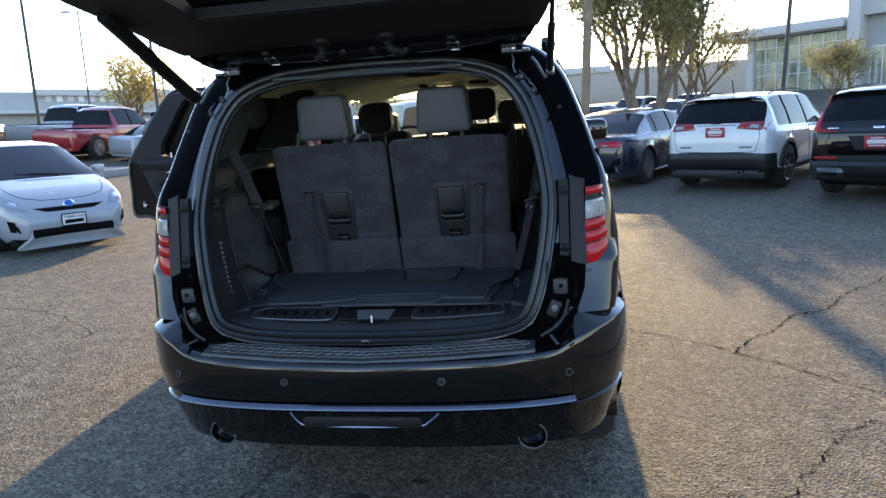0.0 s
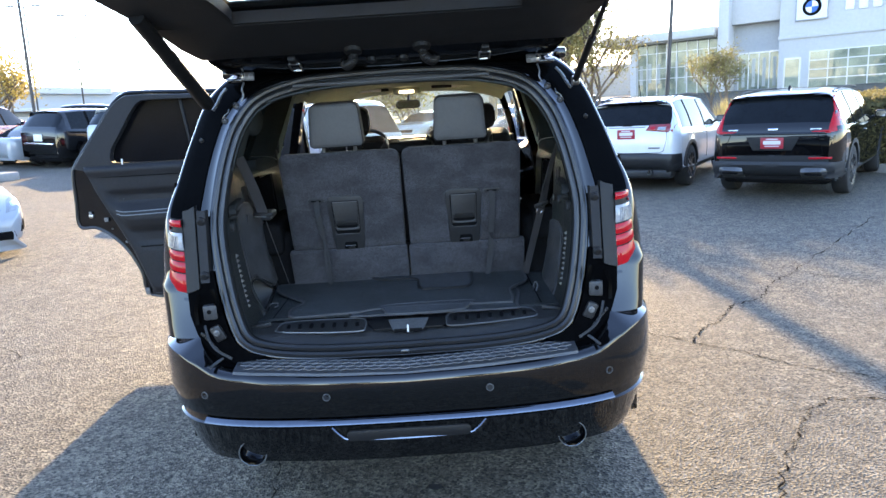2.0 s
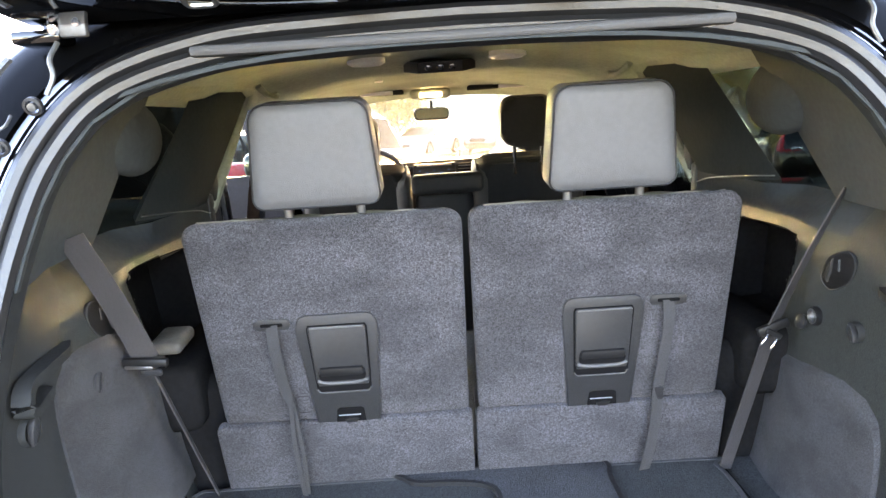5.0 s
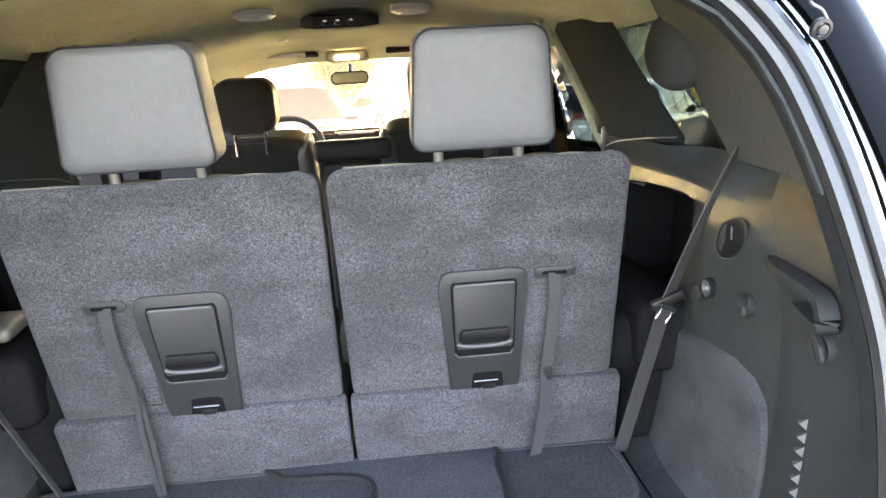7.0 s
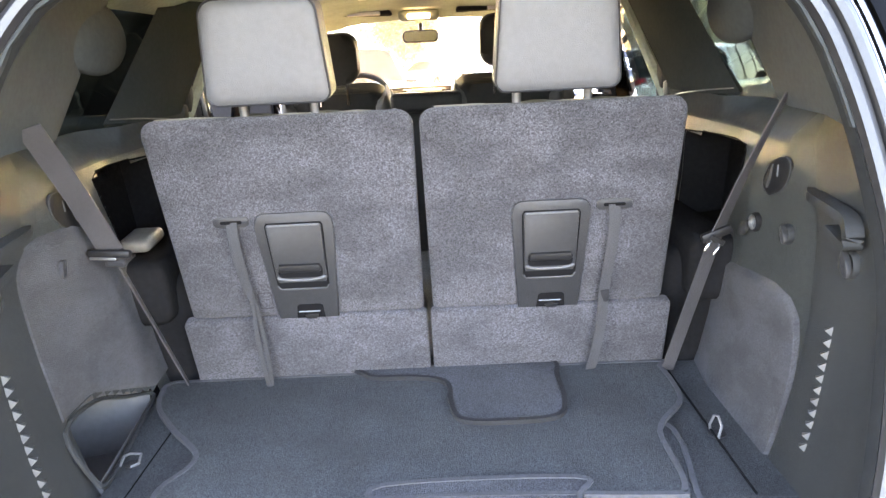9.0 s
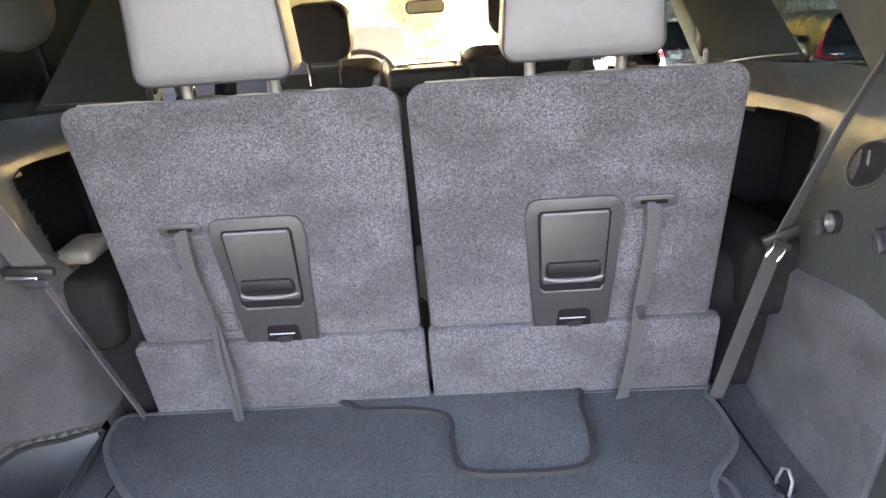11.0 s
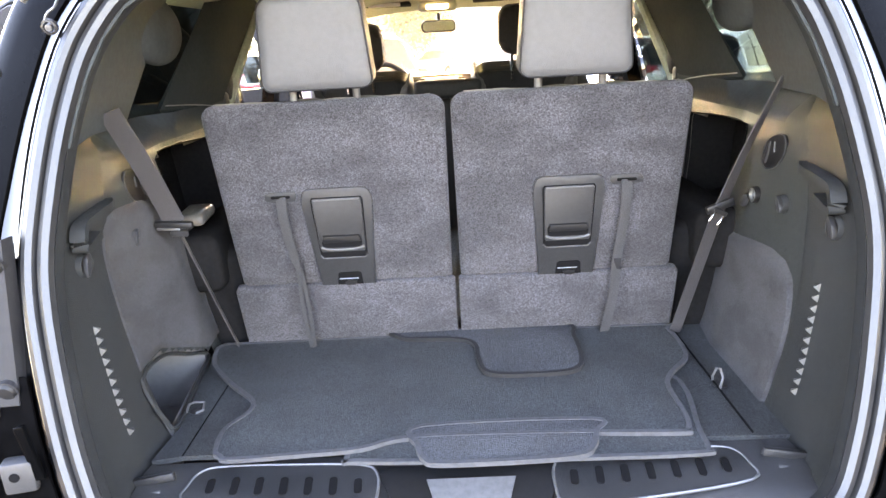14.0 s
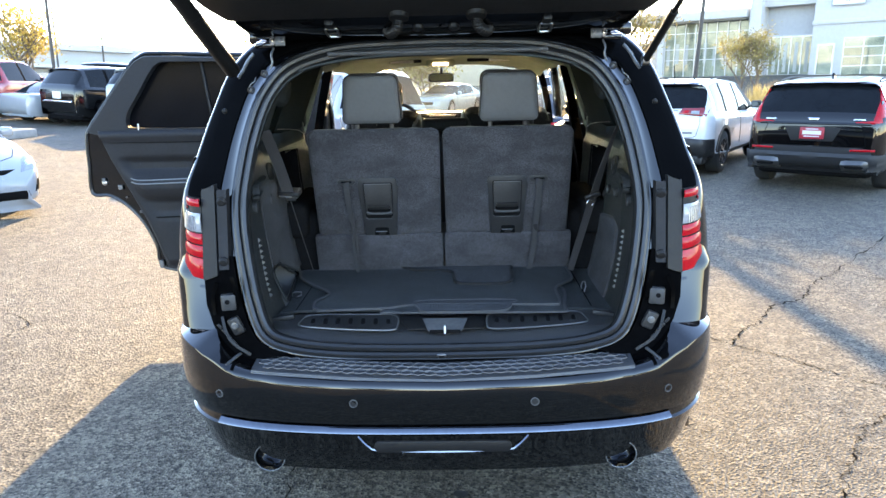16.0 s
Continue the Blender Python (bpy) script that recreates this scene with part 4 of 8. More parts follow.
    bmesh.ops.transform(bm, matrix=Matrix.Translation((side * .660, .72, 1.725)) @ Matrix.Diagonal((.036, .135, .078, 1)) , verts=bm.verts)
    part("belt_guide_housing", bm, PILLAR, suv)
    part("trim_joint", tube([(side * (ring_at(1.53).x + .0), ring_at(1.53).y - .003, 1.532), (side * (ring_at(1.53).x + .012), ring_at(1.53).y + .05, 1.532), (side * .674, .385, 1.536), (side * .692, .475, 1.536)], .003, 6), INK, dtrim)
    # wide slanted trim between quarter window and side door
    bm = sheet(half_sheet([[Vector((lerp(.80, .70, t), lerp(.99, 1.34, t), lerp(1.53, 1.875, t))), Vector((lerp(.735, .665, t), lerp(.85, 1.22, t), lerp(1.53, 1.875, t))), Vector((lerp(.712, .642, t), lerp(.98, 1.32, t), lerp(1.53, 1.875, t))), Vector((lerp(.705, .635, t), lerp(1.15, 1.52, t), lerp(1.53, 1.875, t))), Vector((lerp(.715, .645, t), lerp(1.25, 1.62, t), lerp(1.53, 1.875, t))), Vector((lerp(.80, .70, t), lerp(1.29, 1.66, t), lerp(1.53, 1.875, t)))] for t in [k / 6 for k in range(7)]], side), .005)
    ctrim = part("pillar_trim", bm, PILLAR_DARK, suv)
    part("pillar_joint", tube(smooth_path([(side * .700, 1.24, 1.50), (side * .694, 1.14, 1.520), (side * .700, .98, 1.538), (side * .722, .855, 1.548)], 5), .0016, 6), BRACKET, ctrim)
    part("door_weatherstrip", tube([(side * lerp(.715, .65, t), lerp(1.30, 1.66, t), lerp(1.50, 1.875, t)) for t in [k / 5 for k in range(6)]], .016, 8), HEADLINER, suv, "pale fabric-covered door edge strip")
    part("door_jamb", box((side * .80, 1.29, 1.22), (.19, .04, .66), .01), PLASTIC_DARK, suv)
    part("door_jamb", box((side * .765, 1.33, 1.60), (.13, .05, .20), .01), PLASTIC_DARK, suv)
    # carpeted lower panel standing just proud of the trim
    if side > 0:
        y_in, lo, hi = .340, [(.34, .905), (.82, .915)], [(.340, 1.08), (.350, 1.15), (.368, 1.19), (.405, 1.214), (.47, 1.222), (.57, 1.212), (.82, 1.175)]
    else:
        y_in, lo, hi = .318, [(.318, 1.065), (.43, 1.064), (.645, .962), (.82, .95)], [(.318, 1.20), (.322, 1.30), (.332, 1.35), (.352, 1.378), (.42, 1.390), (.53, 1.384), (.64, 1.33), (.82, 1.22)]
    rows = []
    ny, nz = 34, 20
    for i in range(ny + 1):
        y = lerp(y_in, .82, (i / ny) ** 1.5)
        row = []
        for j in range(nz + 1):
            z = lerp(table(lo, y), table(hi, y), j / nz)
            edge = i in (0, ny) or j in (0, nz)
            row.append(Vector((wall_x(y, z) - (-.006 if edge else .010), y, z)))
        rows.append(row)
    part("side_carpet_panel", sheet(half_sheet(rows, side)), SIDE_CARPET, suv, "dark charcoal carpeted side panel", 60)
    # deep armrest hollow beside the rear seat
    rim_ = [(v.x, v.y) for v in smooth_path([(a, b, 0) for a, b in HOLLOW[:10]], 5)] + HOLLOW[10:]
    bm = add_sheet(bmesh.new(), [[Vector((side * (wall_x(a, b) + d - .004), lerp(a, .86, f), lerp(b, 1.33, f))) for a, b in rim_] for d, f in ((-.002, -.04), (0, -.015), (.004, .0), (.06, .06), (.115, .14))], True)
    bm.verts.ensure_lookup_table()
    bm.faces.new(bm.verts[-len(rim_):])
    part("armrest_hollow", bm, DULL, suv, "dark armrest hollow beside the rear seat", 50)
    # left shelf only: its sunlit look is painted in with the pale tone
    if side < 0:
        part("armrest_shelf", box((side * .655, .765, 1.288), (.070, .10, .030), .012, 3, Matrix.Translation((0, .84, 1.275)) @ Matrix.Rotation(radians(6), 4, 'X') @ Matrix.Translation((0, -.84, -1.275))), CREAM, suv, "shelf beside the rear seat, coloured pale as if sunlit")
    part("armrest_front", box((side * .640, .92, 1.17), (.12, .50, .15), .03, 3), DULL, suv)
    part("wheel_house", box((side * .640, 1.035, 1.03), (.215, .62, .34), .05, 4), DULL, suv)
    # ribbed vent panel sunk into the corner trim; the rib ends stand up as a row of points
    for k in range(11):
        z = 1.205 - k * .0202
        xw = table(WALL_X, z) - .006
        y = (.272 if side > 0 else .236) - k * .0014
        bm = bmesh.new()
        a, b, c = Vector((side * (xw + .002), y - .006, z + .0070)), Vector((side * (xw + .002), y - .006, z - .0115)), Vector((side * xw, y + .014, z - .005))
        tip = Vector((side * (xw - .009), y - .002, z - .001))
        vs = [bm.verts.new(q) for q in (a, b, c, tip)]
        for q in ((0, 1, 3), (1, 2, 3), (2, 0, 3), (0, 2, 1)):
            bm.faces.new([vs[i] for i in q])
        part("vent_tooth", bm, SAW, corner)
        part("vent_rib", ribbon([(side * (xw + .0035), y - .012, z - .004), (side * (xw + .012), y - .042, z - .008), (side * (xw + .024), y - .066, z - .012)], .003, .004, (-side, 0, 0)), CORNER, corner)
    # hooks, knobs, bag hook
    for y, z, rr in ((.262, 1.317, .023), (.450, 1.313, .019)):
        m = Matrix.Translation((side * (table(WALL_X, z) - .002), y, z)) @ Matrix.Rotation(radians(-90 * side), 4, 'Y')
        kb = part("trim_knob", lathe([(rr, -.004), (rr, .004), (rr * .88, .009), (rr * .74, .003), (rr * .25, .003)], 22, m), CORNER, suv)
        part("knob_well", lathe([(rr * .70, .0), (rr * .70, .0042), (rr * .2, .0042)], 20, m), INK, kb)
        leaf_ = [(rr * .95 * math.cos(a), rr * .34 * math.sin(a) * (1 - .35 * math.cos(a))) for a in [2 * math.pi * k / 16 for k in range(16)]]
        part("knob_grip", prism(leaf_, .010, m @ Matrix.Translation((0, 0, .003)) @ Matrix.Rotation(radians(25 * side), 4, 'Z'), .002), HANDLE, kb)
    # large leaf-shaped turning knob: dark dish, raised crease, white mark
    dish = [(v.x, v.y) for v in smooth_path([(a, b, 0) for a, b in ((.568, 1.393), (.548, 1.425), (.517, 1.441), (.485, 1.446), (.471, 1.430), (.477, 1.405), (.50, 1.382), (.538, 1.367), (.561, 1.374))], 4, True)]
    mk = Matrix(((0, 0, -side, side * .674), (1, 0, 0, 0), (0, 1, 0, 0), (0, 0, 0, 1)))
    lk = part("turning_knob", prism(dish, .006, mk, .0015), PLASTIC_DARK, suv, "dark leaf-shaped turning knob")
    part("knob_rim", add_sweep(bmesh.new(), [mk @ Vector((a, b, .005)) for a, b in dish], circle(.0022, 6), True), CORNER, lk)
    part("knob_crease", prism([(.560, 1.386), (.545, 1.415), (.532, 1.428), (.536, 1.400), (.546, 1.380)], .010, mk, .003), HANDLE, lk)
    part("knob_mark", prism(rounded(.004, .022, .0015, 3, .514, 1.418), .002, mk @ Matrix.Translation((0, 0, .006))), GREY_PLASTIC, lk)
    bm = bmesh.new()
    add_sweep(bm, smooth_path([(side * .668, .385, 1.405), (side * .652, .35, 1.404), (side * .646, .29, 1.400), (side * .648, .252, 1.390), (side * .646, .235, 1.368), (side * .648, .245, 1.352), (side * .652, .30, 1.364)], 4), [(-.013, -.007), (.013, -.007), (.013, .007), (-.013, .007)], False, (0, 0, 1))
    part("bag_hook", bm, CORNER, suv)
    # tie-down loop in its dished plate on the floor corner
    ox, oy = (.545, .405) if side > 0 else (-.572, .392)
    td = part("tie_down", lathe([(.017, 0), (.016, .003), (.012, .002), (.004, .002)], 18, Matrix.Translation((ox, oy, .934)) @ Matrix.Diagonal((1, .8, 1, 1))), LINING, suv)
    part("tie_down_ring", add_sweep(bmesh.new(), [Vector((ox + a, oy + b, .940 + c)) for a, b, c in ((-.018, -.012, 0), (-.020, .012, .006), (-.008, .014, .010), (.014, .012, .010), (.018, -.010, .004), (.004, -.014, 0))] if side < 0 else [Vector((ox + a, oy + b, .936 + c)) for a, b, c in ((-.004, -.016, 0), (.006, -.004, .018), (.002, .004, .036), (-.004, .010, .034), (-.010, .012, .014), (-.006, .018, 0))], circle(.0026, 7)), BRACKET, td)
    part("sill_end_clip", box((0, 0, 0), (.085, .012, .016), .003, 2, Matrix.Translation((side * .572, .168, .930)) @ Matrix.Rotation(radians(side * 10), 4, 'Y')), HANDLE, suv)
    part("sill_end_clip", box((0, 0, 0), (.05, .014, .010), .003, 2, Matrix.Translation((side * .575, .150, .914))), SAW, suv)
    # seat belt: from the guide to the buckle, then down to the floor beside the seat
    top, mid, low = ((side * .676, .52, 1.56), (side * .618, .642, 1.268), (side * .532, .655, .945)) if side > 0 else ((-.655, .44, 1.57), (-.615, .55, 1.315), (-.565, .685, .935))
    bpts = smooth_path([top, lerp(Vector(top), Vector(mid), .5) + Vector((side * -.004, 0, 0)), mid], 5)
    wds = [lerp(.008 if side > 0 else .020, .022, k / (len(bpts) - 1)) for k in range(len(bpts))]
    part("seat_belt", add_sweep(bmesh.new(), bpts, [[(-w, -.0015), (w, -.0015), (w, .0015), (-w, .0015)] for w in wds], False, (.55, -.83, .0) if side > 0 else (.3, -.95, .1)), WEBBING, suv, "grey woven seat belt")
    part("seat_belt", ribbon([mid, lerp(Vector(mid), Vector(low), .5), low], .032 if side > 0 else .020, .003, (.35, -.9, .2) if side > 0 else (-.93, -.36, 0)), WEBBING, suv, "grey woven seat belt")
    if side > 0:
        bk = part("belt_buckle", box((0, 0, 0), (.066, .014, .020), .005, 2, Matrix.Translation((mid[0] - .006, mid[1] - .012, mid[2])) @ Matrix.Rotation(radians(-20), 4, 'Y')), PLASTIC_DARK, suv)
        mt_ = Matrix.Translation((mid[0] - .016, mid[1] - .022, mid[2] - .026)) @ Matrix.Rotation(radians(28), 4, 'Y')
        for dx in (-.011, .011):
            part("buckle_tongue", box((dx, 0, 0), (.005, .004, .034), .002, 1, mt_), CHROME, bk)
        part("buckle_head", box((0, 0, .016), (.034, .005, .012), .002, 1, mt_), PLASTIC_DARK, bk)
    else:
        mt_ = Matrix.Translation((mid[0] + .004, mid[1] - .016, mid[2])) @ Matrix.Rotation(radians(4), 4, 'Y')
        bk = part("belt_buckle", box((0, 0, 0), (.084, .016, .016), .005, 2, mt_), PLASTIC_DARK, suv)
        part("buckle_tongue", box((-.010, -.009, -.008), (.052, .004, .006), .002, 1, mt_), STEEL, bk)
        part("buckle_head", box((.012, -.006, -.018), (.040, .008, .014), .003, 1, mt_), LINING, bk)

# power socket on the closed side
m = Matrix.Translation((.664, .573, 1.305)) @ Matrix.Rotation(radians(-90), 4, 'Y')
so = part("power_socket", lathe([(.019, -.004), (.019, .006), (.015, .007), (.0145, -.02)], 24, m), PLASTIC_DARK, suv)
part("socket_ring", hoop([(.0152, .0), (.0152, .0080), (.0130, .0080), (.0128, .0)], 24, m), STEEL, so)
part("socket_disc", lathe([(.0125, -.004), (.0125, .002), (.004, .002)], 20, m), BRACKET, so)
part("socket_cap", lathe([(.015, -.003), (.015, .003), (.010, .006)], 18, Matrix.Translation((.655, .605, 1.285)) @ Matrix.Rotation(radians(-70), 4, 'Y')), PLASTIC, so)
# recessed bin in the left floor corner
bin_rim = [Vector((-.634, .315, 1.058)), Vector((-.642, .43, 1.056)), Vector((-.640, .54, 1.004)), Vector((-.638, .648, .948)), Vector((-.612, .50, .944)), Vector((-.590, .335, .944)), Vector((-.602, .312, .965))]
FO, FI, RO, RI = Vector((-.82, .60, 1.06)), Vector((-.640, .655, 1.06)), Vector((-.82, .33, 1.06)), Vector((-.595, .322, .95))
bo, bi, ao, ai = Vector((-.80, .56, .84)), Vector((-.64, .615, .84)), Vector((-.80, .34, .84)), Vector((-.60, .34, .84))
bm = bmesh.new()
for q in ((FO, FI, bi, bo), (RO, FO, bo, ao), (ao, bo, bi, ai), (RO, RI, ai, ao), (RI, Vector((-.640, .655, .944)), bi, ai)):
    bm.faces.new([bm.verts.new(p) for p in q])
bmesh.ops.remove_doubles(bm, verts=bm.verts, dist=.001)
pk = part("corner_bin", bm, GREY_PLASTIC, suv, "deep grey plastic corner bin", 20)
part("bin_rim", add_sweep(bmesh.new(), [p + Vector((.001, .0, -.003)) for p in smooth_path(bin_rim, 4, True)], circle(.0050, 6), True), CORNER, pk)

# ---- sill and cargo floor ----
rows = []
for k in range(25):
    x = -.60 + 1.2 * k / 24
    f = abs(x) / .6
    z0 = .872 + .035 * f ** 3
    y0 = .012 + .02 * f ** 2
    rows.append([Vector((x, y0, z0)), Vector((x, y0 + .020, z0 + .008)), Vector((x, y0 + .045, z0 + .022)), Vector((x, .12, .905 + .012 * f ** 3)), Vector((x, .19, .915 + .012 * f ** 3)), Vector((x, .225, .922)), Vector((x, .235, .905))])
sill = part("sill_trim", sheet(rows, .004), SILL, suv, "dark grey plastic load sill trim")
for side in (1, -1):
    o = Vector((side * .325, .145, .918))
    vm = frame_m(o, (1, .06 * side, 0), (0, 1, .13))
    outline = [(-.172 * side, -.028), (-.165 * side, .028), (-.13 * side, .050), (.0, .052), (.12 * side, .048), (.165 * side, .036), (.178 * side, .0), (.165 * side, -.038), (.0, -.058), (-.12 * side, -.062), (-.165 * side, -.055)]
    if side < 0:
        outline = outline[::-1]
    vp = part("vent_panel", prism([tuple(p) for p in [(v.x, v.y) for v in smooth_path([(a, b, 0) for a, b in outline], 4, True)]], .006, vm, .003), HANDLE, sill)
    for k in range(7):
        u = -.135 + .045 * k
        h = .058 if 0 < k < 6 else .048
        if side < 0:
            u = -u
        part("vent_slot", prism(rounded(.014, h * .72, .006, 4), .0015, vm @ Matrix.Translation((u, -.002, .0062)) @ Matrix.Rotation(radians(-8 * side), 4, 'Z')), INK, sill)
    part("vent_rim", add_sweep(bmesh.new(), [vm @ Vector((v.x, v.y, .005)) for v in smooth_path([(a, b, 0) for a, b in outline], 4, True)], circle(.0028, 6), True), BRACKET, sill)
# latch pocket
part("latch_plate", prism([(-.165, .035), (-.15, .055), (.15, .055), (.165, .035), (.13, -.045), (-.13, -.045)], .004, frame_m((.01, .125, .918), (1, 0, 0), (0, 1, .12)), .002), PLASTIC_DARK, sill)
part("latch_pocket", prism([(-.078, .036), (.078, .036), (.058, -.030), (-.058, -.030)], .003, frame_m((.01, .095, .922), (1, 0, 0), (0, 1, .35)), .001), BRACKET, sill, "pale grey latch pocket")
part("latch_slot", box((.01, .058, .914), (.105, .006, .012), .002), INK, sill)
part("latch_mark", box((.010, .056, .922), (.006, .012, .028), .002), WHITE_MARK, sill, "small white latch mark")
part("cargo_floor", sheet([[Vector((x, y, .936 + (.002 if abs(x) < .55 else -.006))) for x in (table([(.225, -.60), (.34, -.59), (.65, -.64)], y), -.54, -.3, 0, .3, .56, .64)] for y in (.225, .34, .5, .65, .78)], .01), CARPET, suv, "dark carpeted cargo floor")
for side in (1, -1):
    part("floor_joint", box((side * .538, .445, .9375), (.003, .44, .003), 0, 1), DULL, suv)
part("cabin_floor", box((0, 2.05, .52), (1.56, 2.9, .05), .01), CARPET, suv)
part("floor_step", box((0, .80, .73), (1.3, .03, .42), .01), CARPET, suv)


# ---- third-row seats ----
def seat_y(z):
    return .690 - .225 * (z - 1.0)


def third_seat(side, x_in, x_out):
    xc, w = (x_in + x_out) / 2, abs(x_out - x_in)
    up = Vector((0, -.225, 1)).normalized()
    # back board: rounded prism in the seat plane, standing .095 deep
    zb, zt = 1.112, 1.556
    L = (zt - zb) / up.z
    m = frame_m((xc, seat_y(zb), zb), (1, 0, 0), up)
    poly = []
    hw0, hw1 = w / 2 - .006, w / 2 - .002
    for (cx, cy, r, a0) in ((hw1 - .03, L - .03, .03, 0), (-hw1 + .03, L - .03, .03, 90), (-hw0 + .012, .012, .012, 180), (hw0 - .012, .012, .012, 270)):
        for k in range(6):
            a = radians(a0 + 18 * k)
            poly.append((cx + r * math.cos(a), cy + r * math.sin(a)))
    bm = bmesh.new()
    loops = []
    for inset, dz in ((.006, -.022), (.0, -.018), (.0, -.012), (.004, -.004), (.013, .0), (.05, .003), (.12, .005)):
        loops.append([m @ Vector((px * (1 - inset / (w / 2)), L / 2 + (py - L / 2) * (1 - inset / (L / 2)), dz)) for px, py in poly])
    add_sheet(bm, loops, True)
    bm.faces.new([v for v in bm.verts][-len(poly):])
    bm.faces.new([v for v in bm.verts][:len(poly)])
    seat = part("rear_seat", bm, SEAT_CARPET, suv, "third-row seat back covered in charcoal carpet", 50)
    # leather front with its pale seam along the top edge
    part("seat_front", prism([(px * .985, py * .93) for px, py in poly], .090, m @ Matrix.Translation((0, 0, -.112)), .03, 4), LEATHER_DARK, seat)
    part("seat_top", add_sweep(bmesh.new(), [m @ Vector((u * (hw1 - .034), L - .020 - .016 * abs(u) ** 8 + .003 * math.sin(11 * u + 3 * side), -.036)) for u in [-1 + k / 14 for k in range(29)]], circle(.0165, 10)), LEATHER_TOP, seat, "gathered pale leather along the top edge")
    part("top_seam", tube([m @ Vector((u * (hw1 - .03), L - .003 + .002 * math.sin(9 * u + 4 * u * u), -.022)) for u in [-1 + k / 12 for k in range(25)]], .0028, 6), PIPING, seat, "pale stitched seam")
    # lower flap
    zl, zh = .936, 1.116
    Lf = (zh - zl) / up.z
    mf = frame_m((xc + side * .006, seat_y(zl) - .002, zl), (1, 0, 0), up)
    part("lower_flap", prism(rounded(w + .012, Lf, .014, 4, 0, Lf / 2), .022, mf @ Matrix.Translation((0, 0, -.014)), .006, 3), SEAT_CARPET, seat, "carpeted lower flap")
    # release handle: tapering bezel, sunk paddle with finger tab, lip below, anchor slot at the foot
    hx = side * .262 - xc + (.0 if side > 0 else -.002)
    hz = [(1.114 - zb) / up.z, (1.366 - zb) / up.z]
    hh = hz[1] - hz[0]

    def hv(f):
        return hz[1] - f * hh
    hp = [(hx - .066, hz[0]), (hx + .066, hz[0]), (hx + .081, hv(.14)), (hx + .079, hv(.06)), (hx + .071, hv(.015)), (hx + .058, hz[1]), (hx - .058, hz[1]), (hx - .071, hv(.015)), (hx - .079, hv(.06)), (hx - .081, hv(.14))]
    part("release_bezel", prism(hp, .008, m @ Matrix.Translation((0, 0, .002)), .003), HANDLE, seat, "dark plastic release handle bezel")
    well = [(hx - .049, hv(.70)), (hx + .049, hv(.70)), (hx + .0555, hv(.665)), (hx + .0600, hv(.11)), (hx + .056, hv(.082)), (hx - .056, hv(.082)), (hx - .0600, hv(.11)), (hx - .0555, hv(.665))]
    part("handle_well", prism(well, .0012, m @ Matrix.Translation((0, 0, .0102))), INK, seat)
    part("well_rim", add_sweep(bmesh.new(), [m @ Vector((a, b, .0105)) for a, b in (well[7], well[0], well[1], well[2])], circle(.0028, 6)), HANDLE, seat)
    pad_ = [(hx - .050, hv(.625)), (hx + .050, hv(.625)), (hx + .0535, hv(.59)), (hx + .0565, hv(.11)), (hx + .053, hv(.092)), (hx - .053, hv(.092)), (hx - .0565, hv(.11)), (hx - .0535, hv(.59))]
    part("release_paddle", prism(pad_, .006, m @ Matrix.Translation((0, 0, .0105)), .0025), HANDLE, seat)
    part("paddle_edge", tube([m @ Vector((hx + u * .052, hv(.094), .0165)) for u in (-1, 0, 1)], .0022, 6), GREY_PLASTIC, seat)
    part("finger_recess", prism(rounded(.094, .030, .010, 4, hx, hv(.515)), .0014, m @ Matrix.Translation((0, 0, .0166))), INK, seat)
    part("finger_tab", prism([(hx - .046, hv(.515)), (hx - .042, hv(.462)), (hx + .042, hv(.462)), (hx + .046, hv(.515)), (hx + .040, hv(.535)), (hx - .040, hv(.535))], .007, m @ Matrix.Translation((0, .004, .0172)), .003), PLASTIC_DARK, seat)
    part("paddle_lip", add_sweep(bmesh.new(), smooth_path([m @ Vector((hx + .051 * u, hv(.60 - .03 * u ** 4), .0165)) for u in (-1, -.85, -.5, 0, .5, .85, 1)], 3), circle(.0036, 8)), GREY_PLASTIC, seat)
    part("anchor_hole", prism([(hx - .026, hv(.99)), (hx + .036, hv(.99)), (hx + .034, hv(.87)), (hx + .028, hv(.855)), (hx - .016, hv(.855)), (hx - .022, hv(.87))], .0015, m @ Matrix.Translation((0, 0, .0100))), INK, seat)
    part("anchor_bar", tube([m @ Vector((hx - .020, hv(.925), .0124)), m @ Vector((hx + .026, hv(.925), .0124))], .0015, 8), BRACKET, seat)
    part("anchor_block", prism([(hx - .004, hv(.99)), (hx + .018, hv(.99)), (hx + .022, hv(.95)), (hx + .006, hv(.94)), (hx - .008, hv(.96))], .006, m @ Matrix.Translation((0, 0, .0108)), .001), PLASTIC_DARK, seat)
    # strap out of its slot
    sx = side * .390 - xc
    sz = (1.350 - zb) / up.z
    part("strap_bezel", prism(rounded(.074, .024, .011, 4, sx, sz), .005, m @ Matrix.Translation((0, 0, .003)), .002), HANDLE, seat)
    part("strap_slot", prism(rounded(.044, .007, .003, 3, sx, sz), .0012, m @ Matrix.Translation((0, 0, .008))), INK, seat)
    if side > 0:
        sp = [(sx, sz, .008), (sx, sz - .05, .020), (sx - .004, sz - .13, .018), (sx - .010, sz - .20, .020), (sx - .012, sz - .27, .028), (sx - .022, sz - .34, .038), (sx - .034, sz - .415, .040)]
    else:
        sp = [(sx, sz, .008), (sx + .002, sz - .06, .022), (sx + .007, sz - .13, .022), (sx + .012, sz - .19, .020), (sx + .010, sz - .26, .030), (sx + .013, sz - .34, .040), (sx + .022, sz - .43, .060)]
    pts = smooth_path([m @ Vector(p) for p in sp], 6)
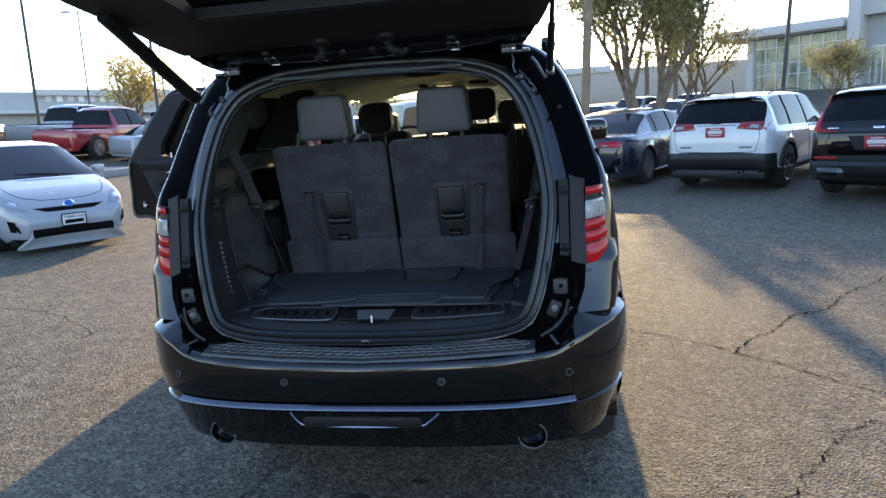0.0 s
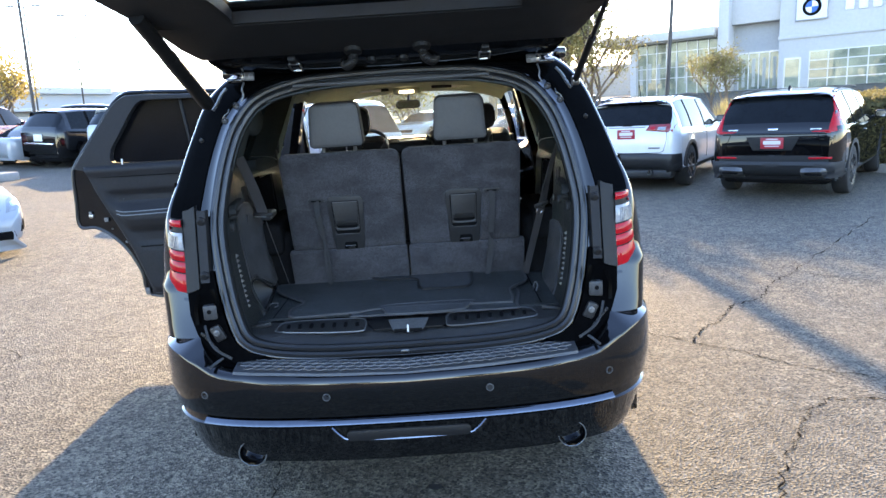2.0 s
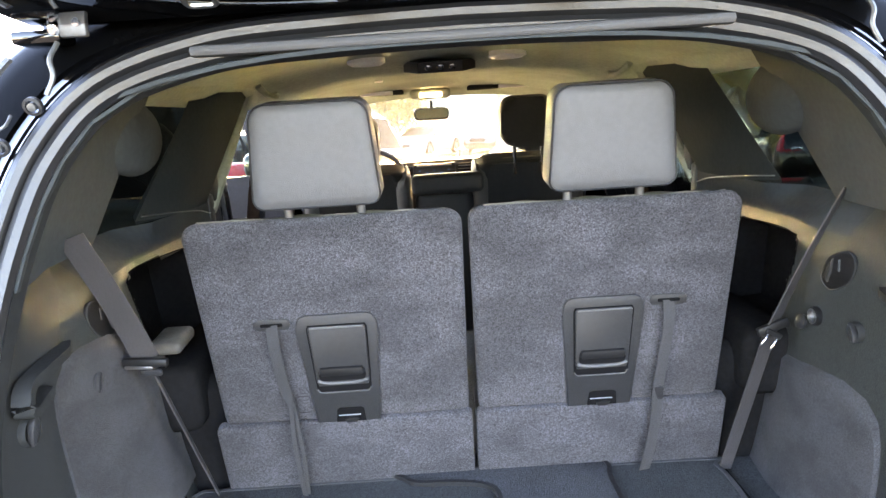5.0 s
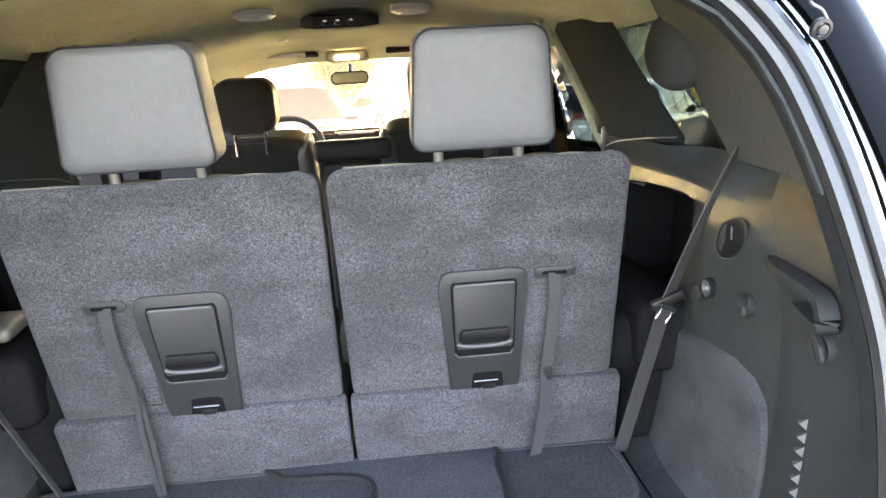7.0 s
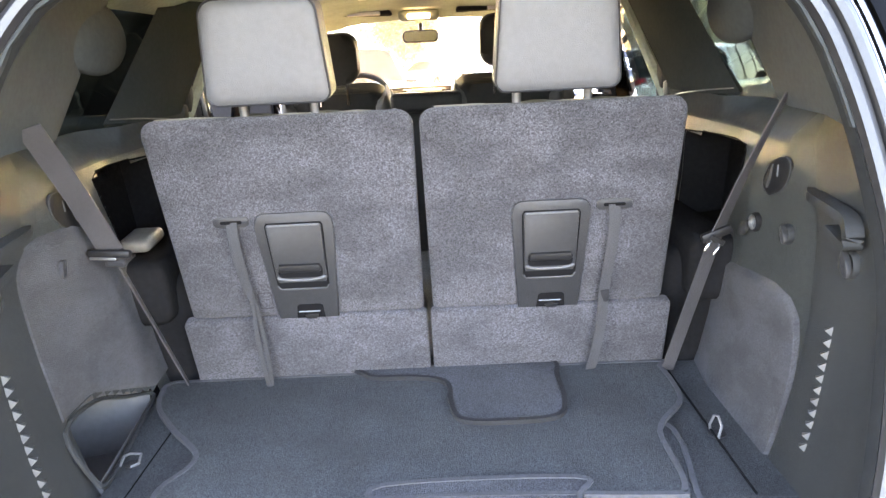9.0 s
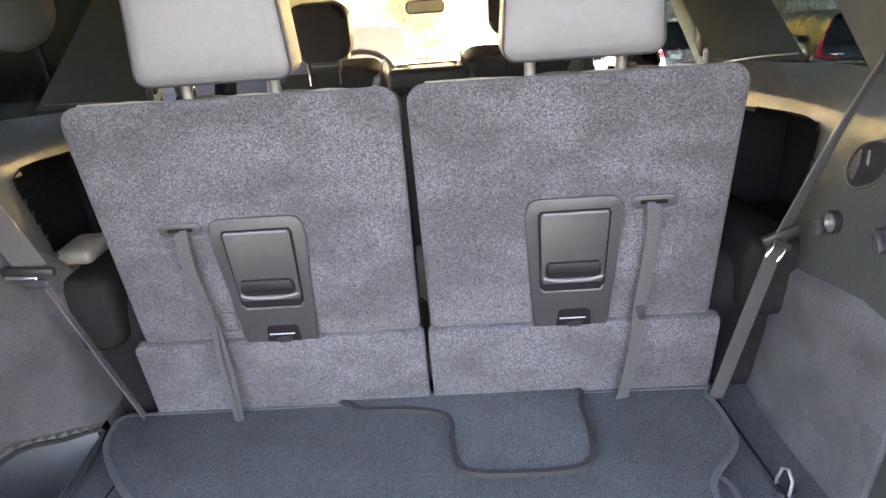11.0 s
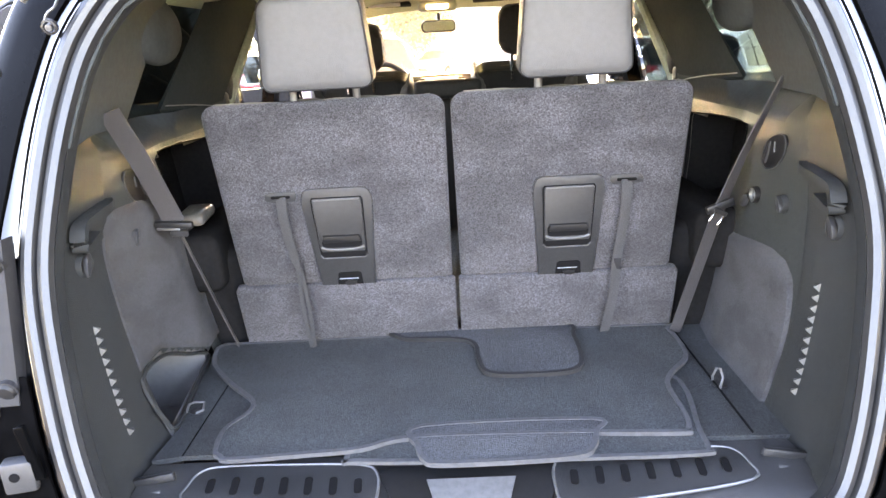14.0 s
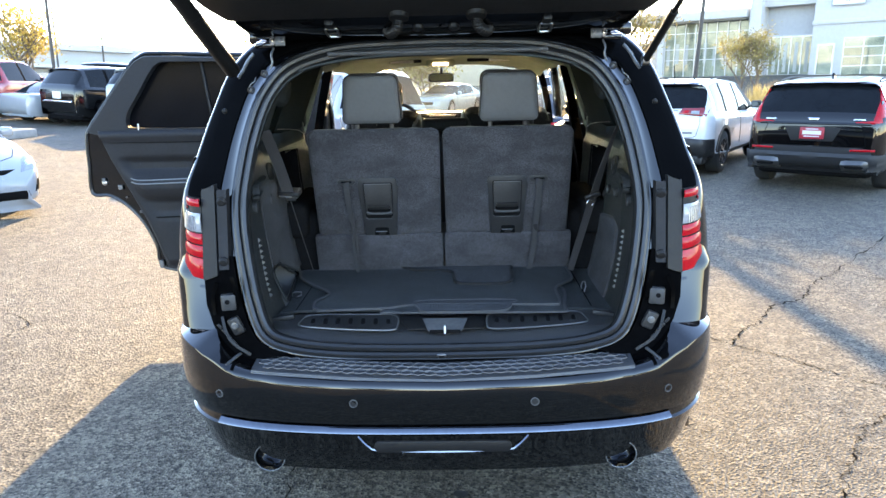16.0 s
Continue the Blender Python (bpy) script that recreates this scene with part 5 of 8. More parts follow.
    nrm = (m.to_3x3() @ Vector((.25 * side, 0, 1)))
    bm = bmesh.new()
    prof = []
    for i in range(len(pts)):
        t = i / (len(pts) - 1)
        wd = .0125 if side > 0 else table([(0, .0125), (.4, .012), (.5, .005), (.7, .005), (1, .006)], t)
        prof.append([(-wd, -.0012), (wd, -.0012), (wd, .0012), (-wd, .0012)])
    add_sweep(bm, pts, prof, False, nrm)
    part("pull_strap", bm, STRAP, seat, "grey woven pull strap")
    if side < 0:
        # the lower end is folded into a loop: a second strand behind the first
        back = pts[len(pts) // 2 - 1:]
        part("strap_fold", ribbon([p + Vector((.011 * math.sin(math.pi * k / (len(back) - 1)) + .002, .004, .001)) for k, p in enumerate(back)], .009, .0024, nrm), STRAP, seat)
    if side < 0:
        part("hook_patch", add_sweep(bmesh.new(), [m @ Vector((a, b, .0045)) for a, b in rounded(.028, .040, .003, 2, sx + .036, (1.160 - zb) / up.z)], circle(.0010, 5), True), LEATHER_DARK, seat)
    else:
        part("strap_stitch", prism(rounded(.0235, .030, .002, 2, sx - .011, sz - .212), .0028, m @ Matrix.Translation((0, 0, .0205)), .0006), LEATHER_DARK, seat)
    # headrest, tilted like the back, with piping and two posts
    hc = side * .262
    mh = frame_m((hc, .555, 1.678), (1, 0, 0), Vector((0, -.10, 1)))
    bm = bmesh.new()
    outline = []
    for (cx, cy, r, a0) in ((.104 - .03, .092 - .03, .03, 0), (-.104 + .03, .092 - .03, .03, 90), (-.114 + .02, -.092 + .02, .02, 180), (.114 - .02, -.092 + .02, .02, 270)):
        for k in range(7):
            a = radians(a0 + 15 * k)
            outline.append((cx + r * math.cos(a), cy + r * math.sin(a)))
    loops = []
    for f, dz in ((.90, -.052), (.97, -.046), (1.0, -.030), (1.0, .026), (.985, .036), (.94, .041), (.80, .044), (.5, .046)):
        loops.append([mh @ Vector((a * f, b * f, dz)) for a, b in outline])
    add_sheet(bm, loops, True)
    bm.faces.new([v for v in bm.verts][-len(outline):])
    bm.faces.new([v for v in bm.verts][:len(outline)])
    hr = part("headrest", bm, LEATHER, seat, "pale grey leather headrest", 60)
    part("headrest_piping", add_sweep(bmesh.new(), [mh @ Vector((a * .985, b * .985, .037)) for a, b in outline], circle(.0020, 6), True), PLASTIC_DARK, seat)
    for dx in (-.068, .068):
        part("headrest_post", tube([(hc + dx, .600, 1.53), (hc + dx, .585, 1.62)], .0085, 10), BRACKET, seat)
    part("seat_base", box((xc, .90, .95), (w - .03, .42, .12), .03, 3), LEATHER_DARK, seat)


third_seat(1, .003, .522)
third_seat(-1, -.005, -.534)


# ---- second and front rows ----
def row_seat(name, xc, yb, w, z_top, hr_w, hr_mat, label, dark=LEATHER_DARK, lift=.130):
    m = frame_m((xc, yb, .70), (1, 0, 0), Vector((0, -.30, 1)))
    L = (z_top - .70) * 1.044
    seat = part(name, prism(rounded(w, L, .07, 5, 0, L / 2), .12, m @ Matrix.Translation((0, 0, -.12)), .035, 4), dark, suv, label)
    part("seat_cushion", box((xc, yb + .25, .74), (w, .52, .16), .05, 3), dark, seat)
    part("shoulder_seam", tube([m @ Vector((u * (w / 2 - .06), L - .002 - .02 * abs(u) ** 4, -.06)) for u in [-1 + k / 5 for k in range(11)]], .006, 6), PIPING, seat, "pale edge seam")
    yh = yb - .30 * (z_top + .10 - .70) + .02
    mh = frame_m((xc, yh, z_top + lift), (1, 0, 0), Vector((0, -.12, 1)))
    part("row_headrest", prism(rounded(hr_w, .175, .05, 5), .09, mh @ Matrix.Translation((0, 0, -.05)), .025, 4), hr_mat, seat, "grey leather headrest" if hr_mat == LEATHER else "black leather headrest")
    for dx in (-.05, .05):
        part("headrest_post", tube([(xc + dx, yh + .02, z_top - .04), (xc + dx, yh + .01, z_top + lift - .06)], .007, 8), CHROME, seat)
    return seat


for sd, xc_, w_, zt_, lf_ in ((-1, -.345, .40, 1.53, .125), (1, .295, .41, 1.545, .150)):
    rs = row_seat("second_row_seat", xc_, 2.03, w_, zt_, .20, LEATHER_DARK, "second-row seat in dark leather with grey bolsters", lift=lf_)
    ms_ = frame_m((xc_, 2.03, .70), (1, 0, 0), Vector((0, -.30, 1)))
    Ls_ = (zt_ - .70) * 1.044
    for q in (1, -1):
        rows = []
        for k in range(15):
            t = k / 14
            a = lerp(.45, 1.0, t) * Ls_ + .030 * math.sin(math.pi * max(0, t - .5) * 2) * (t < 1)
            wd = .050 * (1 - max(0, (t - .80) / .20) ** 3)
            xo = q * (w_ / 2 - .010)
            rows.append([ms_ @ Vector((xo - q * wd * b, a - .010 * b, c)) for b, c in ((-.25, -.09), (-.30, -.03), (-.15, .012), (.25, .022), (.75, .010), (1.0, -.012), (.9, -.06))])
        part("side_bolster", sheet(rows, .006), LEATHER, rs, "pale grey leather side bolster", 60)
row_seat("front_seat", -.50, 2.86, .46, 1.46, .22, LEATHER, "front seat in dark leather with a grey headrest")
row_seat("front_seat", .47, 2.86, .48, 1.50, .24, LEATHER_DARK, "front seat in dark leather")
part("folded_headrest", box((-.006, 1.76, 1.490), (.262, .08, .072), .020, 4), LEATHER_DARK, suv, "folded dark leather centre headrest")
part("centre_armrest", box((-.02, 1.86, 1.18), (.22, .12, .56), .03, 3), LEATHER_DARK, suv)

# ---- dashboard, wheel, mirror ----
dash = part("dashboard", sheet([[Vector((x, y, z - .03 * (abs(x) / .8) ** 2)) for x in (-.80, -.5, -.25, 0, .25, .5, .80)] for y, z in ((3.30, .90), (3.22, 1.20), (3.20, 1.37), (3.25, 1.482), (3.34, 1.488), (3.60, 1.40))], .01), PLASTIC_DARK, suv, "dark dashboard with a lit screen")
screen_ = part("display", box((-.05, 3.185, 1.425), (.245, .012, .085), .006), PLASTIC_DARK, dash, "dark touch screen with lit icons")
part("display_row", box((-.05, 3.178, 1.458), (.20, .002, .006), .0), BARS, screen_)
for k in range(5):
    part("display_icon", box((-.135 + .042 * k, 3.178, 1.428 - .014 * (k % 2)), (.018 if k % 2 else .010, .002, .008), .0), SCREEN, screen_)
part("display_knob", box((.045, 3.178, 1.405), (.012, .002, .012), .0), SCREEN, screen_)
for x in (-.225, .125):
    av = part("air_vent", box((x, 3.195, 1.420), (.085, .02, .080), .008), INK, dash)
    for k in range(4):
        part("vent_slat", box((x, 3.183, 1.392 + .018 * k), (.075, .004, .005), .001), GREY_PLASTIC, av)
mw = Matrix.Translation((-.40, 2.98, 1.40)) @ Matrix.Rotation(radians(62), 4, 'X')
sw = part("steering_wheel", add_sweep(bmesh.new(), [mw @ Vector((.185 * math.cos(a), .185 * math.sin(a), 0)) for a in [2 * math.pi * k / 28 for k in range(28)]], circle(.015, 8), True), LEATHER_DARK, suv, "leather steering wheel")
part("wheel_hub", box((0, 0, .01), (.20, .12, .05), .02, 3, mw), PLASTIC, sw)
part("wheel_spoke", box((0, -.01, 0), (.33, .03, .02), .008, 2, mw), BRACKET, sw)
mir = part("mirror", prism(rounded(.185, .062, .024, 5), .03, frame_m((-.045, 2.895, 1.745), (1, -.06, 0), (0, .1, 1)), .006), PLASTIC_DARK, suv, "rear-view mirror in a dark shell")
part("mirror_glass", prism(rounded(.170, .048, .018, 5), .002, frame_m((-.045, 2.863, 1.748), (1, -.06, 0), (0, .1, 1))), CHROME, mir)
part("mirror_stem", tube([(-.045, 2.92, 1.76), (-.045, 3.0, 1.81)], .012, 8), PLASTIC_DARK, mir)
oc = part("overhead_console", box((-.045, 2.80, 1.845), (.20, .16, .045), .016, 3), HEADLINER, suv, "pale overhead lamp console")
part("map_lamp", box((-.045, 2.715, 1.838), (.11, .01, .022), .004), LAMP_GLOW, oc)
for x in (-.36, .32):
    vz = part("sun_visor", box((x, 2.78, 1.862), (.36, .20, .020), .008, 2, None), TRIM, suv)
    part("visor_mirror", box((x + .05, 2.675, 1.858), (.16, .012, .018), .003), WHITE_MARK, vz)

# ---- headliner: rear header, flat rear part, lit step and front part ----
rows = []
for x in [-.68 + 1.36 * k / 16 for k in range(17)]:
    f = abs(x) / .68
    d = .095 * f ** 3
    rows.append([Vector((x, .345, 1.842 - d * .9)), Vector((x, .44, 1.852 - d)), Vector((x, .56, 1.885 - d)), Vector((x, .80, 1.918 - d)), Vector((x, 1.25, 1.938 - d)), Vector((x, 1.62, 1.94 - d)), Vector((x, 1.72, 1.925 - d)), Vector((x, 1.80, 1.905 - d)), Vector((x, 2.3, 1.905 - d)), Vector((x, 2.75, 1.880 - d)), Vector((x, 2.93, 1.845 - d))])
hl = part("headliner", sheet(rows, .01), HEADLINER, suv, "pale beige fabric headliner", 60)
part("header_trim", sheet([[Vector((x, y, z - .085 * (abs(x) / .6) ** 3)) for x in [-.60 + 1.2 * k / 14 for k in range(15)]] for y, z in ((.315, 1.832), (.34, 1.838), (.40, 1.842), (.452, 1.850))], .006), PILLAR, suv, "grey plastic rear header trim")
part("header_clip", box((0, .322, 1.836), (.76, .020, .016), .006), SILL, suv)
part("roof_console", prism([(-.125, .055), (-.075, -.055), (.075, -.055), (.125, .055)], .035, Matrix.Translation((-.01, 1.68, 1.880)) @ Matrix.Rotation(radians(8), 4, 'X'), .0), PLASTIC_DARK, hl, "dark overhead climate console")
for k in range(3):
    part("console_knob", lathe([(.012, .0), (.012, .010), (.007, .013)], 16, Matrix.Translation((-.05 + .04 * k, 1.632, 1.892)) @ Matrix.Rotation(radians(120), 4, 'X')), CHROME, hl)
part("console_lens", box((-.01, 1.74, 1.900), (.15, .02, .012), .004), BRACKET, hl)
for x, y in ((-.25, 1.58), (.215, 1.62)):
    m = Matrix.Translation((x, y, 1.918)) @ Matrix.Rotation(radians(180), 4, 'X')
    ring = part("roof_lamp", lathe([(.062, -.014), (.062, .006), (.048, .014), (.040, .004)], 26, m), WHITE_MARK, hl, "round white roof speaker ring")
    part("lamp_core", lathe([(.041, .0), (.040, .0055), (.01, .0055)], 24, m), PLASTIC_DARK, hl)
for side in (1, -1):
    part("grab_handle", tube(smooth_path([(side * .60, 1.55, 1.86), (side * .585, 1.60, 1.835), (side * .585, 1.72, 1.832), (side * .60, 1.77, 1.855)], 5), .011, 8), HEADLINER, suv)
part("headliner_button", box((-.26, 2.2, 1.888), (.035, .02, .008), .003), WHITE_MARK, hl)


for side in (1, -1):
    part("roof_side_trim", sheet(half_sheet([[Vector((.625 - .02 * (y > 2.6), y, 1.862 - .02 * (y < .7))), Vector((.665, y, 1.820)), Vector((.705, y, 1.800)), Vector((.735, y, 1.835))] for y in (.52, .8, 1.2, 1.6, 2.1, 2.6, 2.95)], side), .005), HEADLINER, suv)


# ---------- tailgate, raised ----------
GATE_A = 17.0
ga = radians(GATE_A)
gm = frame_m((0, .405, 1.925), (1, 0, 0), (0, -math.cos(ga), math.sin(ga)))      # y along the gate, z towards its lining
GW = [(0, .60), (.12, .645), (.35, .705), (.60, .755), (.80, .83), (.98, .835), (1.08, .80), (1.13, .72)]


def gate_row(s, u0, u1, n, dz):
    return [gm @ Vector((lerp(u0, u1, k / n) * table(GW, s), s, dz)) for k in range(n + 1)]


S_ALL = [0, .03, .12, .24, .35, .48, .60, .72, .80, .90, .98, 1.05, 1.10, 1.13]
win0, win1, wu = .49, .80, .63


def gate_skin(dz, material, name, label="", win0=win0, win1=win1, wu=wu, s0=.21):
    bm = bmesh.new()
    add_sheet(bm, [gate_row(s, -1, 1, 16, dz(s)) for s in (s0, .24, .32, win0) if s <= win0])
    add_sheet(bm, [gate_row(s, -1, 1, 16, dz(s)) for s in (win1, .84, .90, .98, 1.05, 1.10, 1.13) if s >= win1])
    for a, b in ((-1, -wu), (wu, 1)):
        add_sheet(bm, [gate_row(s, a, b, 3, dz(s)) for s in (win0, lerp(win0, win1, .3), lerp(win0, win1, .65), win1)])
    bmesh.ops.remove_doubles(bm, verts=bm.verts, dist=.0005)
    bmesh.ops.recalc_face_normals(bm, faces=bm.faces)
    bmesh.ops.solidify(bm, geom=bm.faces[:], thickness=.006)
    return part(name, bm, material, suv, label)


gate = gate_skin(lambda s: -.035 - .02 * math.sin(math.pi * s / 1.13), PAINT_BLACK, "tailgate", "raised black tailgate with dark lining", .45, .83, .67, 0)
lining = gate_skin(lambda s: .030 + .016 * math.sin(math.pi * min(s, .9) / .9) - (.03 if s < .05 else 0) - (.02 if s > 1.1 else 0), LINING, "tailgate_lining", "black plastic tailgate lining")
rim = [(-table(GW, s), s) for s in S_ALL] + [(table(GW, s), s) for s in S_ALL[::-1]]
bm = bmesh.new()
add_sheet(bm, [[gm @ Vector((x, s, dz)) for x, s in rim] for dz in (-.045, -.01, .035)], True)
part("tailgate_edge", bm, PAINT_BLACK, gate)
gl = part("tailgate_window", sheet([gate_row(s, -wu, wu, 6, .0) for s in (win0 - .01, .6, .7, win1 + .01)], .004), GATE_GLASS, gate, "tinted rear window")
gl.visible_shadow = False
wf = [(-wu * table(GW, s), s) for s in (win0, .55, .64, .72, win1)] + [(wu * table(GW, s), s) for s in (win1, .72, .64, .55, win0)]
part("window_surround", add_sweep(bmesh.new(), [gm @ Vector((x, s, .03)) for x, s in wf], [(-.012, -.02), (.012, -.02), (.012, .02), (-.012, .02)], True, gm.to_3x3() @ Vector((0, 0, 1))), PLASTIC_DARK, gate)
# bare upper edge with bellows, hinge brackets and buffers
part("hinge_header", sheet([gate_row(s, -.97, .97, 12, d) for s, d in ((.0, .004), (.015, .034), (.05, .052), (.12, .055), (.20, .050), (.225, .03))], .004), PAINT_BLACK, gate)
for x in (-.116, .13):
    dx_ = -1 if x < 0 else 1
    pts = smooth_path([gm @ Vector((x, .225, .056)), gm @ Vector((x + dx_ * .01, .195, .078)), gm @ Vector((x + dx_ * .035, .150, .078)), gm @ Vector((x + dx_ * .050, .115, .050))], 8)
    prof = [circle(.019 if k % 2 else .014, 10) for k in range(len(pts))]
    part("cable_bellows", add_sweep(bmesh.new(), pts, prof), PLASTIC_DARK, gate, "ribbed rubber cable bellows")
    part("bellows_collar", lathe([(.034, -.004), (.032, .012), (.022, .016)], 20, gm @ Matrix.Translation((x, .232, .050))), PLASTIC_DARK, gate)
for x in (-.345, .36):
    part("gate_hinge", add_sweep(bmesh.new(), [gm @ Vector((x + a, .130 + b, .064)) for a, b in rounded(.040, .070, .008, 3)], circle(.004, 6), True), STEEL, gate, "steel gate hinge loop")
    part("hinge_arm", box((x, .175, .056), (.03, .06, .02), .006, 2, gm), PLASTIC_DARK, gate)
for side in (1, -1):
    part("edge_buffer", lathe([(.018, .0), (.018, .012), (.012, .016)], 18, gm @ Matrix.Translation((side * .06, .15, .055))), RUBBER, gate)
    a = Vector((side * .705, .295, 1.79))
    b = gm @ Vector((side * .722, .60, .055))
    k = .52 if side > 0 else .60
    st = part("gate_strut", tube([a, lerp(a, b, k)], .013 if side > 0 else .027, 12), PLASTIC_DARK, suv, "black tailgate support strut")
    part("strut_rod", tube([lerp(a, b, k), b], .008 if side > 0 else .025, 12), PLASTIC_DARK, st)
    part("strut_ball", lathe([(.018, -.012), (.018, .012), (.008, .018)], 16, Matrix.Translation(a) @ Matrix.Rotation(radians(90), 4, 'Y')), STEEL, st)
    # grip recess in the lower lining
    part("grip_recess", prism(rounded(.19, .07, .03, 5), .004, gm @ Matrix.Translation((side * .32, .985, .033)), .0), INK, lining)
    part("grip_rim", add_sweep(bmesh.new(), [gm @ Vector((side * .32 + p, .985 + q, .036)) for p, q in rounded(.20, .08, .034, 5)], circle(.006, 6), True), PLASTIC, lining)
    part("gutter_wire", tube(smooth_path([(side * .64, .34, 1.845), (side * .66, .33, 1.82), (side * .675, .318, 1.79), (side * .69, .305, 1.765)], 4), .006, 6), BRACKET, suv)
    part("hinge_bracket", box((side * .60, .365, 1.872), (.07, .05, .02), .006, 2), PAINT_BLACK, suv)
    part("hinge_plate", box((side * .556, .350, 1.884), (.055, .012, .030), .004, 2), BRACKET, suv)
    for x, z in ((.540, 1.890), (.572, 1.880)):
        part("hinge_bolt", lathe([(.008, -.004), (.008, .004), (.005, .005), (.005, .009), (.002, .009)], 12, Matrix.Translation((side * x, plane_y(z) - .010, z)) @ Matrix.Rotation(radians(109), 4, 'X')), CHROME, suv)
    part("gate_cable", tube(smooth_path([(side * .568, .338, 1.862), (side * .574, .322, 1.838), (side * .571, .318, 1.815), (side * .581, .312, 1.790)], 5), .0035, 6), BRACKET, suv)
    for x, z in ((.645, 1.722), (.600, 1.775)):
        mq = Matrix.Translation((side * x, plane_y(z) - .012, z)) @ Matrix.Rotation(radians(109), 4, 'X')
        wa = part("washer", hoop([(.013, -.006), (.013, .001), (.009, .002), (.009, -.006)], 18, mq), HANDLE, suv)
        part("washer_bolt", lathe([(.006, -.006), (.006, .004), (.003, .005)], 10, mq), BRACKET, wa)
    part("cable_hook", tube(smooth_path([(side * .628, .300, 1.765), (side * .630, .288, 1.752), (side * .642, .286, 1.744), (side * .650, .286, 1.732)], 5), .0022, 6), BRACKET, suv)
part("latch_well", prism(rounded(.30, .15, .03, 4), .004, gm @ Matrix.Translation((0, 1.02, .030))), PLASTIC_DARK, lining)
part("gate_latch", box((0, 1.03, .045), (.075, .085, .03), .006, 2, gm), STEEL, lining, "steel gate latch")
for x in (-.022, .022):
    part("latch_bolt", lathe([(.009, 0), (.009, .008), (.004, .01)], 12, gm @ Matrix.Translation((x, 1.02, .06))), CHROME, lining)


# ---------- open side doors on the left ----------
def flat_m(y):
    """x stays x, polygon y becomes height, depth grows towards the rear."""
    return Matrix(((1, 0, 0, 0), (0, 0, -1, y), (0, 1, 0, 0), (0, 0, 0, 1)))


def ring_band(poly, hole, depth, m, material, name, parent, label=""):
    """A flat band between an outline and a hole with as many points."""
    bm = bmesh.new()
    add_sheet(bm, [[m @ Vector((x, z, d)) for x, z in pl] for pl, d in ((hole, 0), (poly, 0), (poly, depth - .012), ([((px - ox) * .988 + ox, (pz - oz) * .988 + oz) for px, pz in poly for ox, oz in [(-1.6, 1.4)]], depth), (hole, depth), (hole, 0))], True)
    return part(name, bm, material, parent, label)


DOOR = [(-.93, 1.50), (-.98, 1.86), (-1.05, 1.915), (-1.45, 1.935), (-1.78, 1.948), (-1.87, 1.935), (-1.96, 1.865), (-2.13, 1.66), (-2.262, 1.50), (-2.292, 1.42), (-2.302, 1.25), (-2.308, 1.075), (-2.20, 1.06), (-2.10, 1.00), (-2.00, .88), (-1.93, .72), (-1.885, .555), (-1.5, .545), (-.93, .55), (-.92, 1.0)]
GLASS_HOLE = [(-1.06, 1.48), (-1.08, 1.84), (-1.12, 1.868), (-1.45, 1.876), (-1.68, 1.880), (-1.745, 1.870), (-1.80, 1.82), (-1.90, 1.68), (-1.965, 1.59), (-1.985, 1.53), (-1.975, 1.495), (-1.90, 1.488), (-1.8, 1.486), (-1.7, 1.484), (-1.6, 1.483), (-1.5, 1.482), (-1.4, 1.481), (-1.3, 1.480), (-1.2, 1.480), (-1.1, 1.48)]
DY = 2.16
DOOR = [(v.x, v.y) for v in smooth_path([(a, b, 0) for a, b in DOOR], 4, True)]
GLASS_HOLE = [(v.x, v.y) for v in smooth_path([(a, b, 0) for a, b in GLASS_HOLE], 4, True)]
door = ring_band(DOOR, GLASS_HOLE, .05, flat_m(DY), PAINT_BLACK, "side_door", suv, "open rear side door, black with dark lining")
CARD_LEFT = [(.60, -1.835), (.68, -1.86), (.90, -1.93), (1.06, -2.0), (1.20, -2.065), (1.30, -2.11), (1.42, -2.15), (1.47, -2.17)]
TRIM_OUT = [((px + 1.55) * .955 - 1.55, (pz - 1.25) * .955 + 1.25) for px, pz in DOOR]
TRIM_OUT = [(max(px, table(CARD_LEFT, pz) - .012) if pz < 1.46 else px, pz) for px, pz in TRIM_OUT]
ring_band(TRIM_OUT, GLASS_HOLE, .055, flat_m(DY - .048), LINING, "door_lining", door, "dark grey door lining")
dg = part("door_window", prism([(a, b) for a, b in GLASS_HOLE], .005, flat_m(DY - .03)), TINT, door, "tinted door window")
dg.visible_shadow = False
part("window_bar", tube([(-1.50, DY - .04, 1.88), (-1.46, DY - .04, 1.48)], .010, 6), PLASTIC_DARK, door)
part("lock_pin", tube([(-1.913, DY - .10, 1.475), (-1.913, DY - .10, 1.515)], .005, 8), WHITE_MARK, door)


def card_depth(x, z):
    """How far the padded door card stands out: belt roll, scooped recess, armrest, map pocket."""
    full = table([(.60, .0), (.64, .026), (.90, .032), (.97, .012), (1.03, .016), (1.07, .046), (1.12, .066), (1.165, .062), (1.20, .030), (1.24, -.002), (1.28, .0), (1.315, .026), (1.35, .030), (1.40, .034), (1.445, .050), (1.465, .046), (1.478, .020)], z)
    flat = table([(.60, .0), (.64, .022), (1.40, .034), (1.445, .050), (1.465, .046), (1.478, .020)], z)
    k = min(1, max(0, (x - table(CARD_LEFT, z) - .035) / .09))
    k = k * k * (3 - 2 * k)
    return lerp(flat, full, k) * min(1, (x - table(CARD_LEFT, z)) / .02 + .1)


